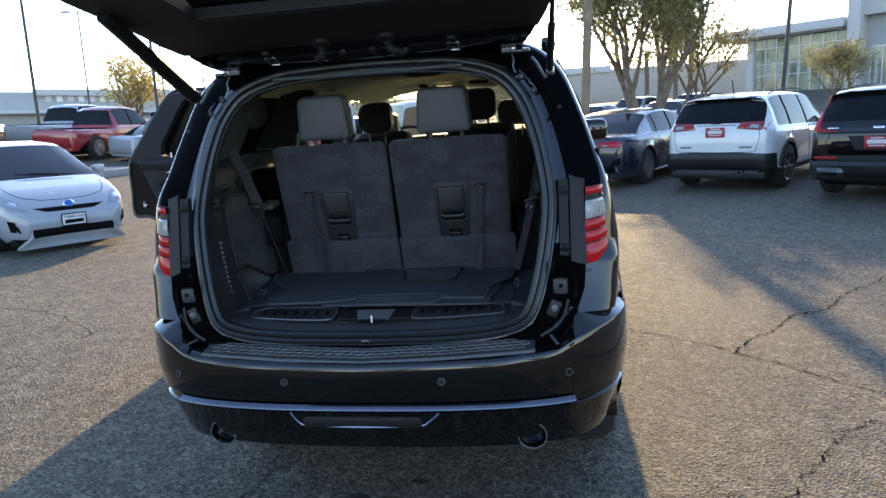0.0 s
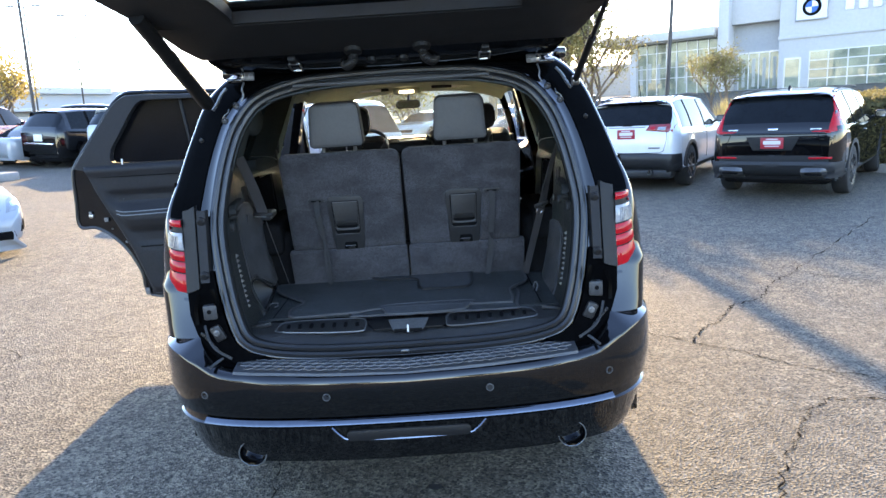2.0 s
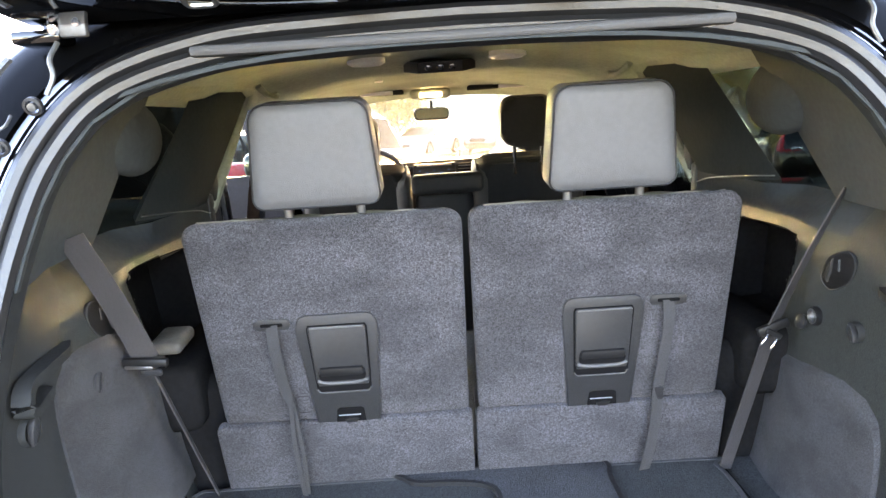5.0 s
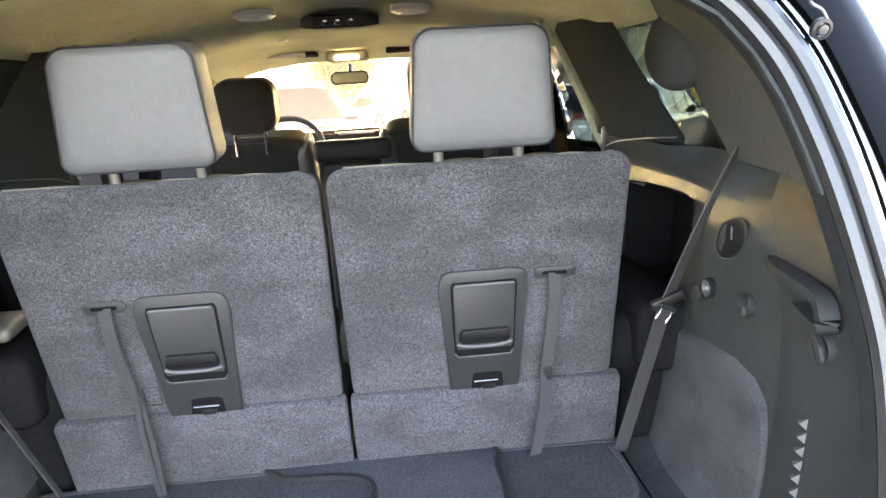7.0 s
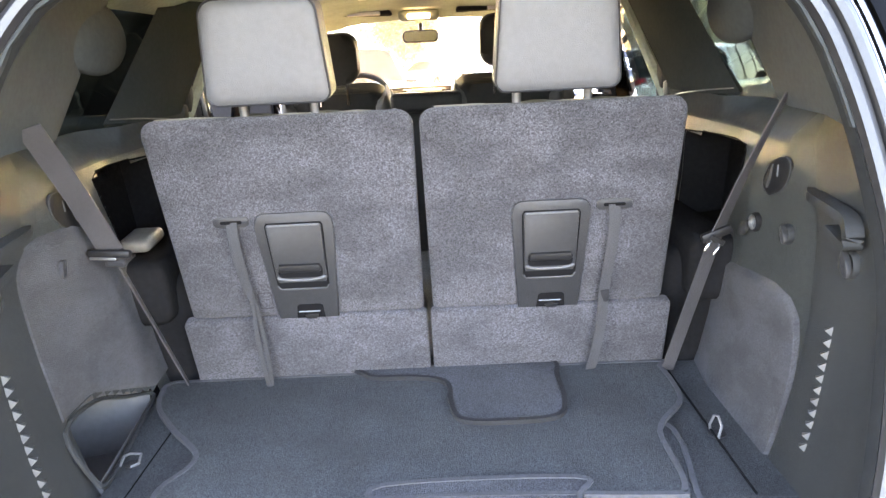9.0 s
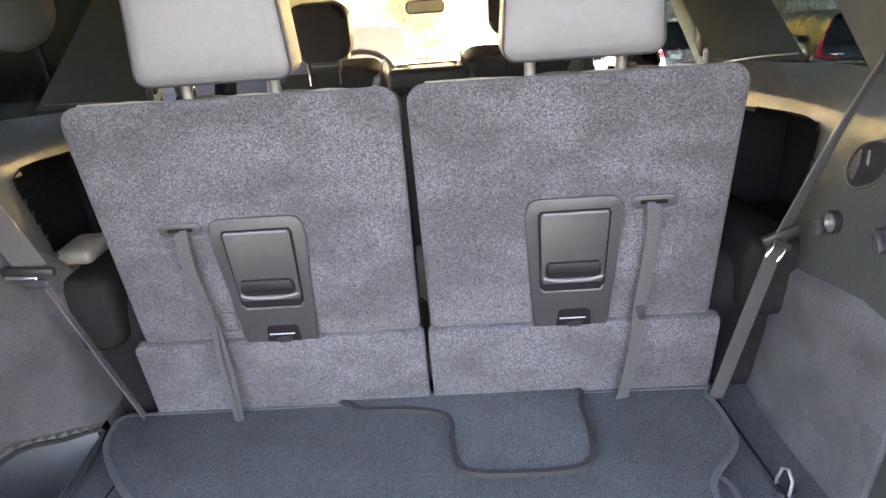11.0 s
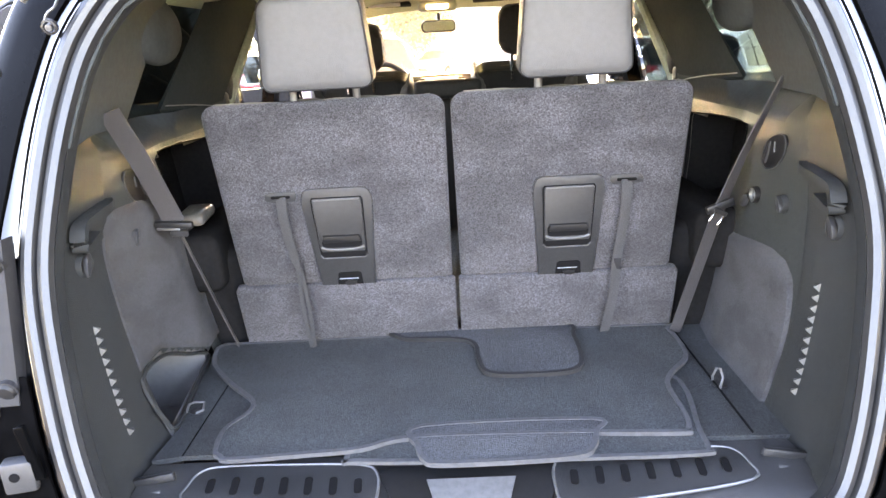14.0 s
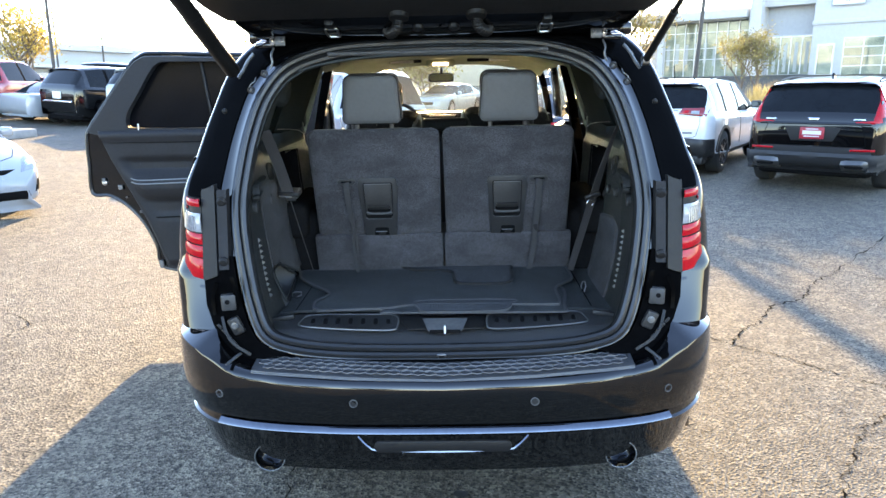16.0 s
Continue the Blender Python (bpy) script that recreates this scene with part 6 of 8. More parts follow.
rows = []
for k in range(73):
    z = lerp(.60, 1.478, k / 72)
    xl = table(CARD_LEFT, z)
    rows.append([Vector((x, DY - .103 - card_depth(x, z), z)) for x in [lerp(xl, -.95, (q / 34) ** 1.5) for q in range(35)]])
card = part("door_card", sheet(rows), LINING, door, "padded black door card with a scooped armrest", 50)
for dz in (0, .022):
    part("armrest_strip", tube(smooth_path([(x, DY - .106 - card_depth(x, z + dz), z + dz) for x, z in ((-1.985, 1.160), (-1.92, 1.150), (-1.75, 1.152), (-1.5, 1.158), (-1.2, 1.162), (-.97, 1.165))], 4), .0038, 6), BRACKET, card, "satin metal armrest strip")
part("pocket_seam", tube([(-1.86, DY - .137, .93), (-1.4, DY - .139, .94), (-1.0, DY - .139, .945)], .004, 6), INK, card)
part("belt_seam", tube([(-2.10, DY - .137, 1.405), (-1.7, DY - .139, 1.402), (-.98, DY - .139, 1.398)], .0025, 6), INK, card)
# latch hardware along the shut edge
for x, z, sx, sz in ((-2.20, 1.165, .022, .022), (-2.10, 1.115, .030, .030), (-2.07, 1.05, .012, .012), (-1.98, .955, .035, .014), (-1.90, .60, .03, .05)):
    part("edge_clip", box((x, DY - .062, z), (sx, .012, sz), .003, 1), BRACKET, door)
part("edge_bolt", lathe([(.016, 0), (.016, .012), (.007, .016)], 14, flat_m(DY - .05) @ Matrix.Translation((-2.20, 1.145, 0))), STEEL, door)
part("edge_seal", add_sweep(bmesh.new(), [(x, DY - .052, z) for x, z in [((px + 1.55) * .978 - 1.55, (pz - 1.25) * .978 + 1.25) for px, pz in DOOR]], circle(.011, 6), True), RUBBER, door)

FDOOR = [(-.93, 1.48), (-.95, 1.75), (-1.05, 1.88), (-1.5, 1.915), (-1.9, 1.92), (-2.0, 1.88), (-2.08, 1.50), (-2.10, 1.2), (-2.09, .9), (-2.05, .60), (-2.0, .53), (-1.5, .52), (-.95, .52), (-.92, 1.0)]
FHOLE = [(-1.12, 1.46), (-1.13, 1.70), (-1.2, 1.83), (-1.5, 1.86), (-1.85, 1.865), (-1.93, 1.84), (-1.985, 1.50), (-1.97, 1.46), (-1.9, 1.455), (-1.8, 1.455), (-1.6, 1.455), (-1.5, 1.455), (-1.3, 1.455), (-1.2, 1.455)]
fdoor = ring_band(FDOOR, FHOLE, .06, flat_m(3.36), PAINT_BLACK, "front_door", suv, "open front side door, black with dark lining")
ring_band([((px + 1.5) * .95 - 1.5, (pz - 1.2) * .95 + 1.2) for px, pz in FDOOR], FHOLE, .05, flat_m(3.31), LINING, "door_lining", fdoor)
fg = part("door_window", prism(FHOLE, .005, flat_m(3.335)), GLASS, fdoor, "clear door window")
fg.visible_shadow = False
part("door_mirror", box((-1.13, 3.50, 1.50), (.20, .12, .16), .05, 3), PAINT_BLACK, fdoor)
# mirror on the closed side
part("door_mirror", box((1.06, 3.22, 1.44), (.22, .13, .17), .05, 3), PAINT_BLACK, suv)


# ---------- ground ----------
def gz(x, y):
    """Height of the car park: level round the SUV, rising to the left and up to the showroom."""
    def ramp(v):
        return 0.0 if v <= 0 else (v * v / 4 if v < 2 else v - 1)
    side = table([(1.2, 0), (2.6, .012), (5.0, .075), (7.2, .155), (8.4, .20), (9.2, .255), (10.0, .42), (10.6, .46)], -x) + min(.85, .10 * ramp(-x - 12.2))
    ahead = 1.3 * min(1, max(0, (.667 * x + .745 * y - 39.5) / 9)) * min(1, max(0, (x + 6) / 5))
    return min(1.3, side + ahead)


def ground_sheet():
    xs = [-900, -300, -120, -60] + [-40 + 1.0 * k for k in range(71)] + [45, 80, 200, 500, 900]
    ys = [-900, -300, -80, -30] + [-12 + 1.5 * k for k in range(48)] + [75, 110, 200, 500, 1600]
    bm = bmesh.new()
    add_sheet(bm, [[Vector((x, y, gz(x, y))) for x in xs] for y in ys])
    return bm


ground = tagged(finish("ground", ground_sheet(), ASPHALT), "worn grey asphalt of a sloping car park", "ground", kind="structure")


def crack(pts, w0, rng):
    """A wandering dark crack lying just proud of the asphalt."""
    P = smooth_path([(x, y, 0) for x, y in pts], 10)
    left, right = [], []
    for i, p in enumerate(P):
        t = (P[min(i + 1, len(P) - 1)] - P[max(i - 1, 0)]).normalized()
        nrm = Vector((-t.y, t.x, 0))
        j = rng.uniform(-.022, .022)
        w = w0 * rng.choice((.2, .3, .45, .6, 1.0))
        c = p + nrm * j
        for lst, s in ((left, 1), (right, -1)):
            q = c + nrm * w * s
            lst.append(Vector((q.x, q.y, gz(q.x, q.y) + .0045)))
    return sheet([left, right])


rng = random.Random(5)
for pts, w in (([(1.49, .10), (1.63, .38), (1.81, .62), (1.93, .77), (2.04, .91), (2.17, 1.02), (2.33, 1.06), (2.70, .95)], .007), ([(1.22, 2.52), (1.55, 2.30), (1.85, 2.02), (2.11, 1.78), (2.32, 1.53), (2.50, 1.40), (3.2, .9)], .006),
               ([(1.85, 2.02), (2.03, 2.28), (2.22, 2.45), (2.46, 2.75), (2.78, 2.94), (3.05, 3.30), (3.45, 3.66), (4.27, 4.51), (5.03, 5.26), (5.61, 5.87)], .008), ([(3.40, 3.62), (3.93, 3.08), (4.6, 2.5)], .005),
               ([(-4.62, 3.20), (-4.21, 3.15), (-3.77, 2.96), (-3.15, 2.53)], .009), ([(-3.29, 1.70), (-3.21, 2.06), (-3.15, 2.53), (-2.84, 2.81), (-2.3, 3.1), (-1.2, 3.6)], .006),
               ([(-.78, .0), (-.72, .4), (-.76, .9)], .004)):
    tagged(finish("asphalt_crack", crack(pts, w, rng), CRACK), "dark ragged crack in the asphalt", "crack", "cracks in the asphalt", "structure")
# damp drips behind the exhausts
for x, y, r in ((.62, .12, .10), (.50, .26, .05), (-.42, .02, .07), (-.20, .30, .06), (.05, .45, .04), (-.55, .22, .05)):
    ring = [(x + r * rng.uniform(.6, 1.1) * math.cos(a), y + r * .8 * rng.uniform(.6, 1.1) * math.sin(a)) for a in [2 * math.pi * k / 14 for k in range(14)]]
    bm = bmesh.new()
    bm.faces.new([bm.verts.new((a, b, .004)) for a, b in ring])
    tagged(finish("wet_spot", bm, STAIN), "small damp spot on the asphalt under the exhaust", "stain", "damp spots", "structure")


# ---------- parked vehicles ----------
def car_at(x, y, fx, fy, lean=0.0):
    a = math.degrees(math.atan2(-fx, fy))
    return Matrix.Translation((x, y, gz(x, y))) @ Matrix.Rotation(lean, 4, 'Y') @ Matrix.Rotation(radians(a), 4, 'Z')


# side profile of the middle line, rear to front: (distance from the tail, height); rear glass foot and top, windscreen top and foot by index
SHELLS = {
    "suv": dict(L=4.46, H=1.60, pts=[(.16, .36), (.06, .42), (.01, .52), (0, .66), (.004, .80), (.012, .96), (.03, 1.06), (.075, 1.125), (.20, 1.30), (.335, 1.48), (.30, 1.535), (.42, 1.565), (.9, 1.60), (1.5, 1.60), (2.1, 1.575), (2.50, 1.53), (2.88, 1.29), (3.25, 1.075), (3.45, 1.04), (4.0, .965), (4.28, .88), (4.40, .76), (4.46, .60), (4.43, .42), (4.33, .34)],
                glass=(7, 9), screen=(15, 17), belt=[(0, 1.06), (1.5, 1.01), (3.2, .95), (4.2, .86)], side=(.42, 3.02), pillars=((1.02, .10), (1.92, .09)), tuck=.73),
    "sedan": dict(L=4.88, H=1.445, pts=[(.14, .30), (.05, .38), (.01, .50), (0, .64), (.01, .80), (.04, .92), (.10, .985), (.40, 1.00), (.62, 1.01), (.98, 1.20), (1.35, 1.365), (1.7, 1.43), (2.2, 1.445), (2.6, 1.41), (2.85, 1.36), (3.2, 1.18), (3.60, .98), (3.8, .95), (4.35, .87), (4.65, .77), (4.80, .66), (4.88, .50), (4.85, .36), (4.75, .26)],
                  glass=(8, 10), screen=(14, 16), belt=[(0, .95), (1.5, .95), (3.4, .90), (4.4, .78)], side=(1.15, 3.40), pillars=((1.55, .05), (2.30, .09)), tuck=.70),
    "hatch": dict(L=4.48, H=1.49, pts=[(.14, .30), (.05, .38), (.01, .52), (0, .70), (.01, .88), (.04, 1.02), (.10, 1.10), (.42, 1.28), (.75, 1.40), (1.2, 1.47), (1.7, 1.49), (2.05, 1.475), (2.35, 1.44), (2.85, 1.24), (3.42, 1.00), (3.60, .965), (3.9, .90), (4.12, .82), (4.28, .73), (4.40, .63), (4.46, .54), (4.48, .45), (4.46, .32), (4.38, .20)],
                  glass=(6, 8), screen=(12, 14), belt=[(0, 1.04), (1.5, .98), (3.3, .90), (4.0, .80), (4.4, .66)], side=(.95, 3.25), pillars=((1.45, .06), (2.20, .09)), tuck=.72),
    "pickup": dict(L=5.8, H=1.93, pts=[(.12, .48), (.04, .56), (0, .66), (0, .90), (.01, 1.06), (.04, 1.12), (.20, 1.13), (1.0, 1.13), (1.9, 1.13), (2.06, 1.15), (2.10, 1.24), (2.18, 1.56), (2.26, 1.80), (2.45, 1.90), (3.0, 1.93), (3.5, 1.91), (3.85, 1.83), (4.15, 1.52), (4.48, 1.26), (4.7, 1.22), (5.4, 1.15), (5.66, 1.06), (5.78, .90), (5.80, .68), (5.76, .52), (5.66, .42)],
                   glass=(10, 12), screen=(16, 18), belt=[(0, 1.08), (2.0, 1.08), (2.3, 1.20), (4.4, 1.16), (5.4, 1.05)], side=(2.34, 4.25), pillars=((3.22, .10),), tuck=.70),
}


def first_hit(tris, o, d):
    """Nearest point at which a ray meets a list of triangles (arrays a, ab, ac)."""
    a, e1, e2 = tris
    o, d = np.array(o), np.array(d)
    h = np.cross(d, e2)
    det = (e1 * h).sum(1)
    det = np.where(np.abs(det) < 1e-9, 1e-9, det)
    q = o - a
    u = (q * h).sum(1) / det
    r = np.cross(q, e1)
    v = (r @ d) / det
    t = (e2 * r).sum(1) / det
    ok = (u >= -1e-4) & (v >= -1e-4) & (u + v <= 1.0001) & (t > 1e-4)
    if not ok.any():
        return None
    return Vector(o + d * t[ok].min())


def vehicle(name, label, m, paint, L, W, H, wb, ro, kind, wheel_r=.35, rim=RIM, spokes=5, clad=None, plate=None, lamps=RED_LENS, roof_paint=None, glass_mat=None):
    """A parked vehicle lofted along its length; y forward, rear axle at the origin."""
    glass_mat = glass_mat or CAR_GLASS
    v = thing(name, label, "car", "parked vehicles", at=m)
    sh = SHELLS[kind]
    hw, yr, yf = W / 2, -ro, L - ro
    ky, kz = L / sh["L"], H / sh["H"]
    P = [(yr + a * ky, b * kz) for a, b in sh["pts"]]
    g0, g1 = sh["glass"]
    s0, s1 = sh["screen"]
    zb0 = (.20 if kind in ("sedan", "hatch") else .30)
    R = wheel_r + .055
    sw0, sw1 = yr + sh["side"][0] * ky, yr + sh["side"][1] * ky
    pil = [(yr + c * ky, w) for c, w in sh["pillars"]]
    # stations: the profile's own points, and more along the flanks for the wheel arches and window edges
    extra = [yc + R * f for yc in (0, wb) for f in (-1, -.985, -.93, -.83, -.68, -.5, -.25, 0, .25, .5, .68, .83, .93, .985, 1)] + [sw0, sw1] + [c + q * w / 2 for c, w in pil for q in (-1, 1)]
    st = []
    for i, (y, z) in enumerate(P):
        st.append((y, z, i))
        if i + 1 < len(P) and i >= g0 and P[i + 1][0] > y:
            for e in sorted(extra):
                if y + .004 < e < P[i + 1][0] - .004:
                    st.append((e, lerp(z, P[i + 1][1], (e - y) / (P[i + 1][0] - y)), i))
    # the tail itself lies before the glass foot: side stations there come from its upright part
    rows, keys = [], []
    for y, zt, i in st:
        f = table([(0, sh["tuck"] + .09), (.02, .86), (.05, .905), (.12, .95), (.28, .982), (.6, 1.0), (99, 1.0)], y - yr) * table([(0, .60), (.04, .72), (.10, .81), (.22, .89), (.45, .955), (.9, 1.0), (99, 1.0)], yf - y)
        if i < 2:
            f *= .96
        w = hw * f
        zb = zb0 + (.06 if y < yr + .25 or y > yf - .25 else 0)
        belt = min(table(sh["belt"], (y - yr) / ky) * kz, zt - .035 * kz)
        zb = min(zb, belt - .05)
        cab = max(0.0, min(1.0, (zt - belt - .06) / .40))
        zr = zt - lerp(.022, .075, cab) * kz
        xr = lerp(w * .90, hw * min(f, .98) * lerp(.93, .735, (zr - belt) / (.50 * kz)), min(1, cab * 2.5))
        h = belt - zb
        pr = [(w * .93, zb), (w * .985, zb + .10 * h), (w, zb + .42 * h), (w * .996, zb + .66 * h), (w * .985, zb + .86 * h), (w * .962, belt), (w * .945, belt + .012), (lerp(w * .945, xr, .5) + .014 * cab, lerp(belt + .012, zr, .5)), (xr, zr), (xr * .93, lerp(zr, zt, .50)), (xr * .62, lerp(zr, zt, .88)), (0, zt)]
        za = 0
        for yc in (0, wb):
            if abs(y - yc) < R:
                za = wheel_r + math.sqrt(R * R - (y - yc) ** 2)
        pr = [(x, max(z, za + .005 * j) if za and j < 5 else z) for j, (x, z) in enumerate(pr)]
        rows.append([Vector((x, y, z)) for x, z in pr])
        keys.append((y, i))
    n = len(rows[0])
    bins, tris = {}, []

    def kind_of(k, j):
        y = (rows[k][0].y + rows[k + 1][0].y) / 2
        i = keys[k][1]
        if j >= 8 and g0 <= i < g1:
            return "rear_window"
        if j >= 8 and s0 <= i < s1:
            return "windscreen"
        if 6 <= j < 8 and sw0 < y < sw1 and i >= g1:
            for c, w in pil:
                if abs(y - c) < w / 2:
                    return "window_pillar"
            return ("side_window", sum(1 for c, w in pil if y > c))
        if clad and (j < 1 or (i < 3 and k < 3) or (rows[k][3].z < rows[k][0].z + .12 and j < 2)):
            return "cladding"
        if j >= 9 and g1 <= i < s0 and roof_paint:
            return "roof"
        return "body"
    for sd in (1, -1):
        for k in range(len(rows) - 1):
            for j in range(n - 1):
                q = [rows[k][j], rows[k][j + 1], rows[k + 1][j + 1], rows[k + 1][j]]
                q = [Vector((sd * p.x, p.y, p.z)) for p in q]
                kd = kind_of(k, j)
                key = (kd, 0, 0) if kd in ("body", "rear_window", "windscreen", "cladding", "roof") else ("window_pillar", round(rows[k][0].y, 1), sd) if kd == "window_pillar" else (*kd, sd)
                bins.setdefault(key, []).append(q)
                tris += [(q[0], q[1], q[2]), (q[0], q[2], q[3])]
    for e in (0, -1):
        loop = [Vector((p.x, p.y, p.z)) for p in rows[e]] + [Vector((-p.x, p.y, p.z)) for p in rows[e][-2::-1]]
        bins[("body", 0, 0)].append(loop)
    for key, quads in bins.items():
        bm = bmesh.new()
        for q in quads:
            try:
                bm.faces.new([bm.verts.new(p) for p in q])
            except ValueError:
                pass
        bmesh.ops.remove_doubles(bm, verts=bm.verts, dist=.0006)
        base = key[0]
        mt = {"body": paint, "roof": roof_paint or paint, "cladding": clad, "window_pillar": INK}.get(base, glass_mat)
        part(base, bm, mt, v, "dark car glass" if mt is glass_mat else "", 48)
    T = np.array([[list(p) for p in t] for t in tris])
    geo = (T[:, 0], T[:, 1] - T[:, 0], T[:, 2] - T[:, 0])

    def skin(u, z, yaw=0.0, off=.004, front=False):
        """The point of the body met from behind (or the front), looking along a line turned by yaw degrees."""
        a = radians(yaw)
        d = Vector((math.sin(a), math.cos(a), 0)) * (-1 if front else 1)
        lat = Vector((math.cos(a), -math.sin(a), 0))
        mid = Vector((0, (yf - .8) if front else yr + .8, 0))
        p = first_hit(geo, mid + lat * u - d * 4 + Vector((0, 0, z)), d)
        return (p - d * off) if p is not None else None

    def patch(name_, material, quad, yaw=0.0, off=.006, thick=.012, front=False, n_=8, m_=4, parent=None, label_=""):
        """A lens, badge or strip laid on the body: four corners (across, height), anticlockwise from low inner."""
        rws = []
        for i in range(m_ + 1):
            r = []
            for j in range(n_ + 1):
                a0 = lerp(Vector((*quad[0], 0)), Vector((*quad[1], 0)), j / n_)
                a1 = lerp(Vector((*quad[3], 0)), Vector((*quad[2], 0)), j / n_)
                c = lerp(a0, a1, i / m_)
                edge = i in (0, m_) or j in (0, n_)
                p = skin(c.x, c.y, yaw, off * (.3 if edge else 1), front)
                if p is None:
                    p = r[-1].copy() if r else rws[-1][j].copy() if rws else None
                r.append(p)
            if any(p is None for p in r):
                good = [p for p in r if p is not None]
                if not good:
                    continue
                r = [p if p is not None else good[0].copy() for p in r]
            rws.append(r)
        if len(rws) < 2:
            return None
        return part(name_, sheet(rws, thick), material, parent or v, label_, 50)

    def seam(pts, yaw=0.0, front=False, r=.004, material=INK, name_="panel_seam"):
        """A thin dark joint along the body through (across, height) points."""
        out = []
        for (a0, b0), (a1, b1) in zip(pts, pts[1:]):
            for q in range(5):
                p = skin(lerp(a0, a1, q / 5), lerp(b0, b1, q / 5), yaw, .001, front)
                if p is not None:
                    out.append(p)
        if len(out) > 2:
            part(name_, tube(out, r, 5), material, v)

    for s in (1, -1):
        # door joints and handles on the flanks
        def flank(y, z):
            p = first_hit(geo, (s * 3.0, y, z), (-s, 0, 0))
            return p
        bz = table(sh["belt"], (sw0 + sw1) / 2 - yr) * kz
        doors = [c for c, w in pil] + [sw1 - .12]
        for y in doors[-3:]:
            pts = [flank(y, z) for z in [lerp(zb0 + .14, bz - .01, q / 7) for q in range(8)]]
            pts = [p + Vector((s * .001, 0, 0)) for p in pts if p is not None]
            if len(pts) > 2:
                part("door_seam", tube(pts, .004, 5), INK, v)
        for y in doors[-2:]:
            p = flank(y - .16, bz - .10)
            if p is not None:
                part("door_handle", box((p.x + s * .010, p.y, p.z), (.022, .17, .026), .008, 2), paint, v)
        p = flank(sw1 - .18, bz + .02) or Vector((s * hw * .93, sw1 - .18, bz + .02))
        mr_ = part("wing_mirror", box((p.x + s * .115, p.y - .02, p.z + .065), (.185, .11, .135), .04, 3), PLASTIC_DARK if clad else paint, v)
        part("mirror_glass", box((p.x + s * .115, p.y - .077, p.z + .065), (.14, .006, .095), .002, 1), GLOSS_DARK, mr_)
        part("mirror_foot", box((p.x + s * .02, p.y, p.z + .02), (.08, .05, .04), .012, 2), PLASTIC_DARK, mr_)
        for yc in (0, wb):
            lip = .030 if clad else .010
            pts = []
            for q in range(17):
                a = radians(8 + 164 * q / 16)
                pts.append((s * (hw * .985 + .004), yc + (R + lip * .5) * math.cos(a), wheel_r + (R + lip * .5) * math.sin(a)))
            part("wheel_arch", add_sweep(bmesh.new(), pts, [(-lip, -.014), (lip, -.014), (lip, .010), (-lip, .012)], False, (s, 0, 0)), clad or paint, v)
            wheel(v, (s * (hw - .125), yc, wheel_r), wheel_r, .235, s, rim, spokes)
    part("underbody", box((0, (yr + yf) / 2, .42), (W * .80, L - .40, .42), .06), INK, v)
    if kind == "pickup":
        part("bed_well", box((0, yr + 1.02 * ky, 1.12 * kz), (W - .34, 1.66 * ky, .04), .01), INK, v)
    if kind != "hatch":
        for s in (1, -1):
            patch("head_lamp", LENS_GREY, [(s * hw * .42, .66 * kz * H / H), (s * hw * .80, .70 * kz), (s * hw * .80, .80 * kz), (s * hw * .42, .76 * kz)], 0, .012, .02, True)
        patch("front_grille", INK, [(-hw * .40, .46 * kz), (hw * .40, .46 * kz), (hw * .44, .70 * kz), (-hw * .44, .70 * kz)], 0, .006, .012, True)
    if plate:
        pz, pw = plate
        p = skin(0, pz, 0, .012)
        pl_ = part("licence_plate", box((0, p.y, pz), (.32, .014, .165), .006), PLATE_RED, v, "red dealer plate")
        part("plate_lettering", box((0, p.y - .008, pz + .008), (.24, .004, .055), .0), BARS, pl_)
        for dz, w in ((.058, .16), (-.045, .20)):
            part("plate_lettering", box((0, p.y - .008, pz + dz), (w, .004, .016), .0), BARS, pl_)
    return v, dict(yr=yr, yf=yf, hw=hw, H=H, skin=skin, patch=patch, seam=seam)


WHITE_PAINT = mat("white_paint", (0.31, 0.33, 0.35), 0.25, var=0.03, coat=1.0)
GREY_TIP = mat("satin_exhaust_tip", (0.11, 0.11, 0.11), 0.35, metal=0.7, var=0.1)
PEARL_PAINT = mat("pearl_white_paint", (0.64, 0.65, 0.65), 0.25, var=0.03, coat=1.0)
SILVER_PAINT = mat("silver_paint", (0.42, 0.44, 0.46), 0.3, metal=0.3, var=0.05, coat=1.0)
RED_PAINT = mat("red_paint", (0.28, 0.015, 0.02), 0.25, var=0.06, coat=1.0)
NAVY_PAINT = mat("navy_paint", (0.010, 0.014, 0.026), 0.22, var=0.06, coat=1.0)
GREY_CLAD = mat("grey_cladding", (0.016, 0.017, 0.019), 0.6, var=0.12)

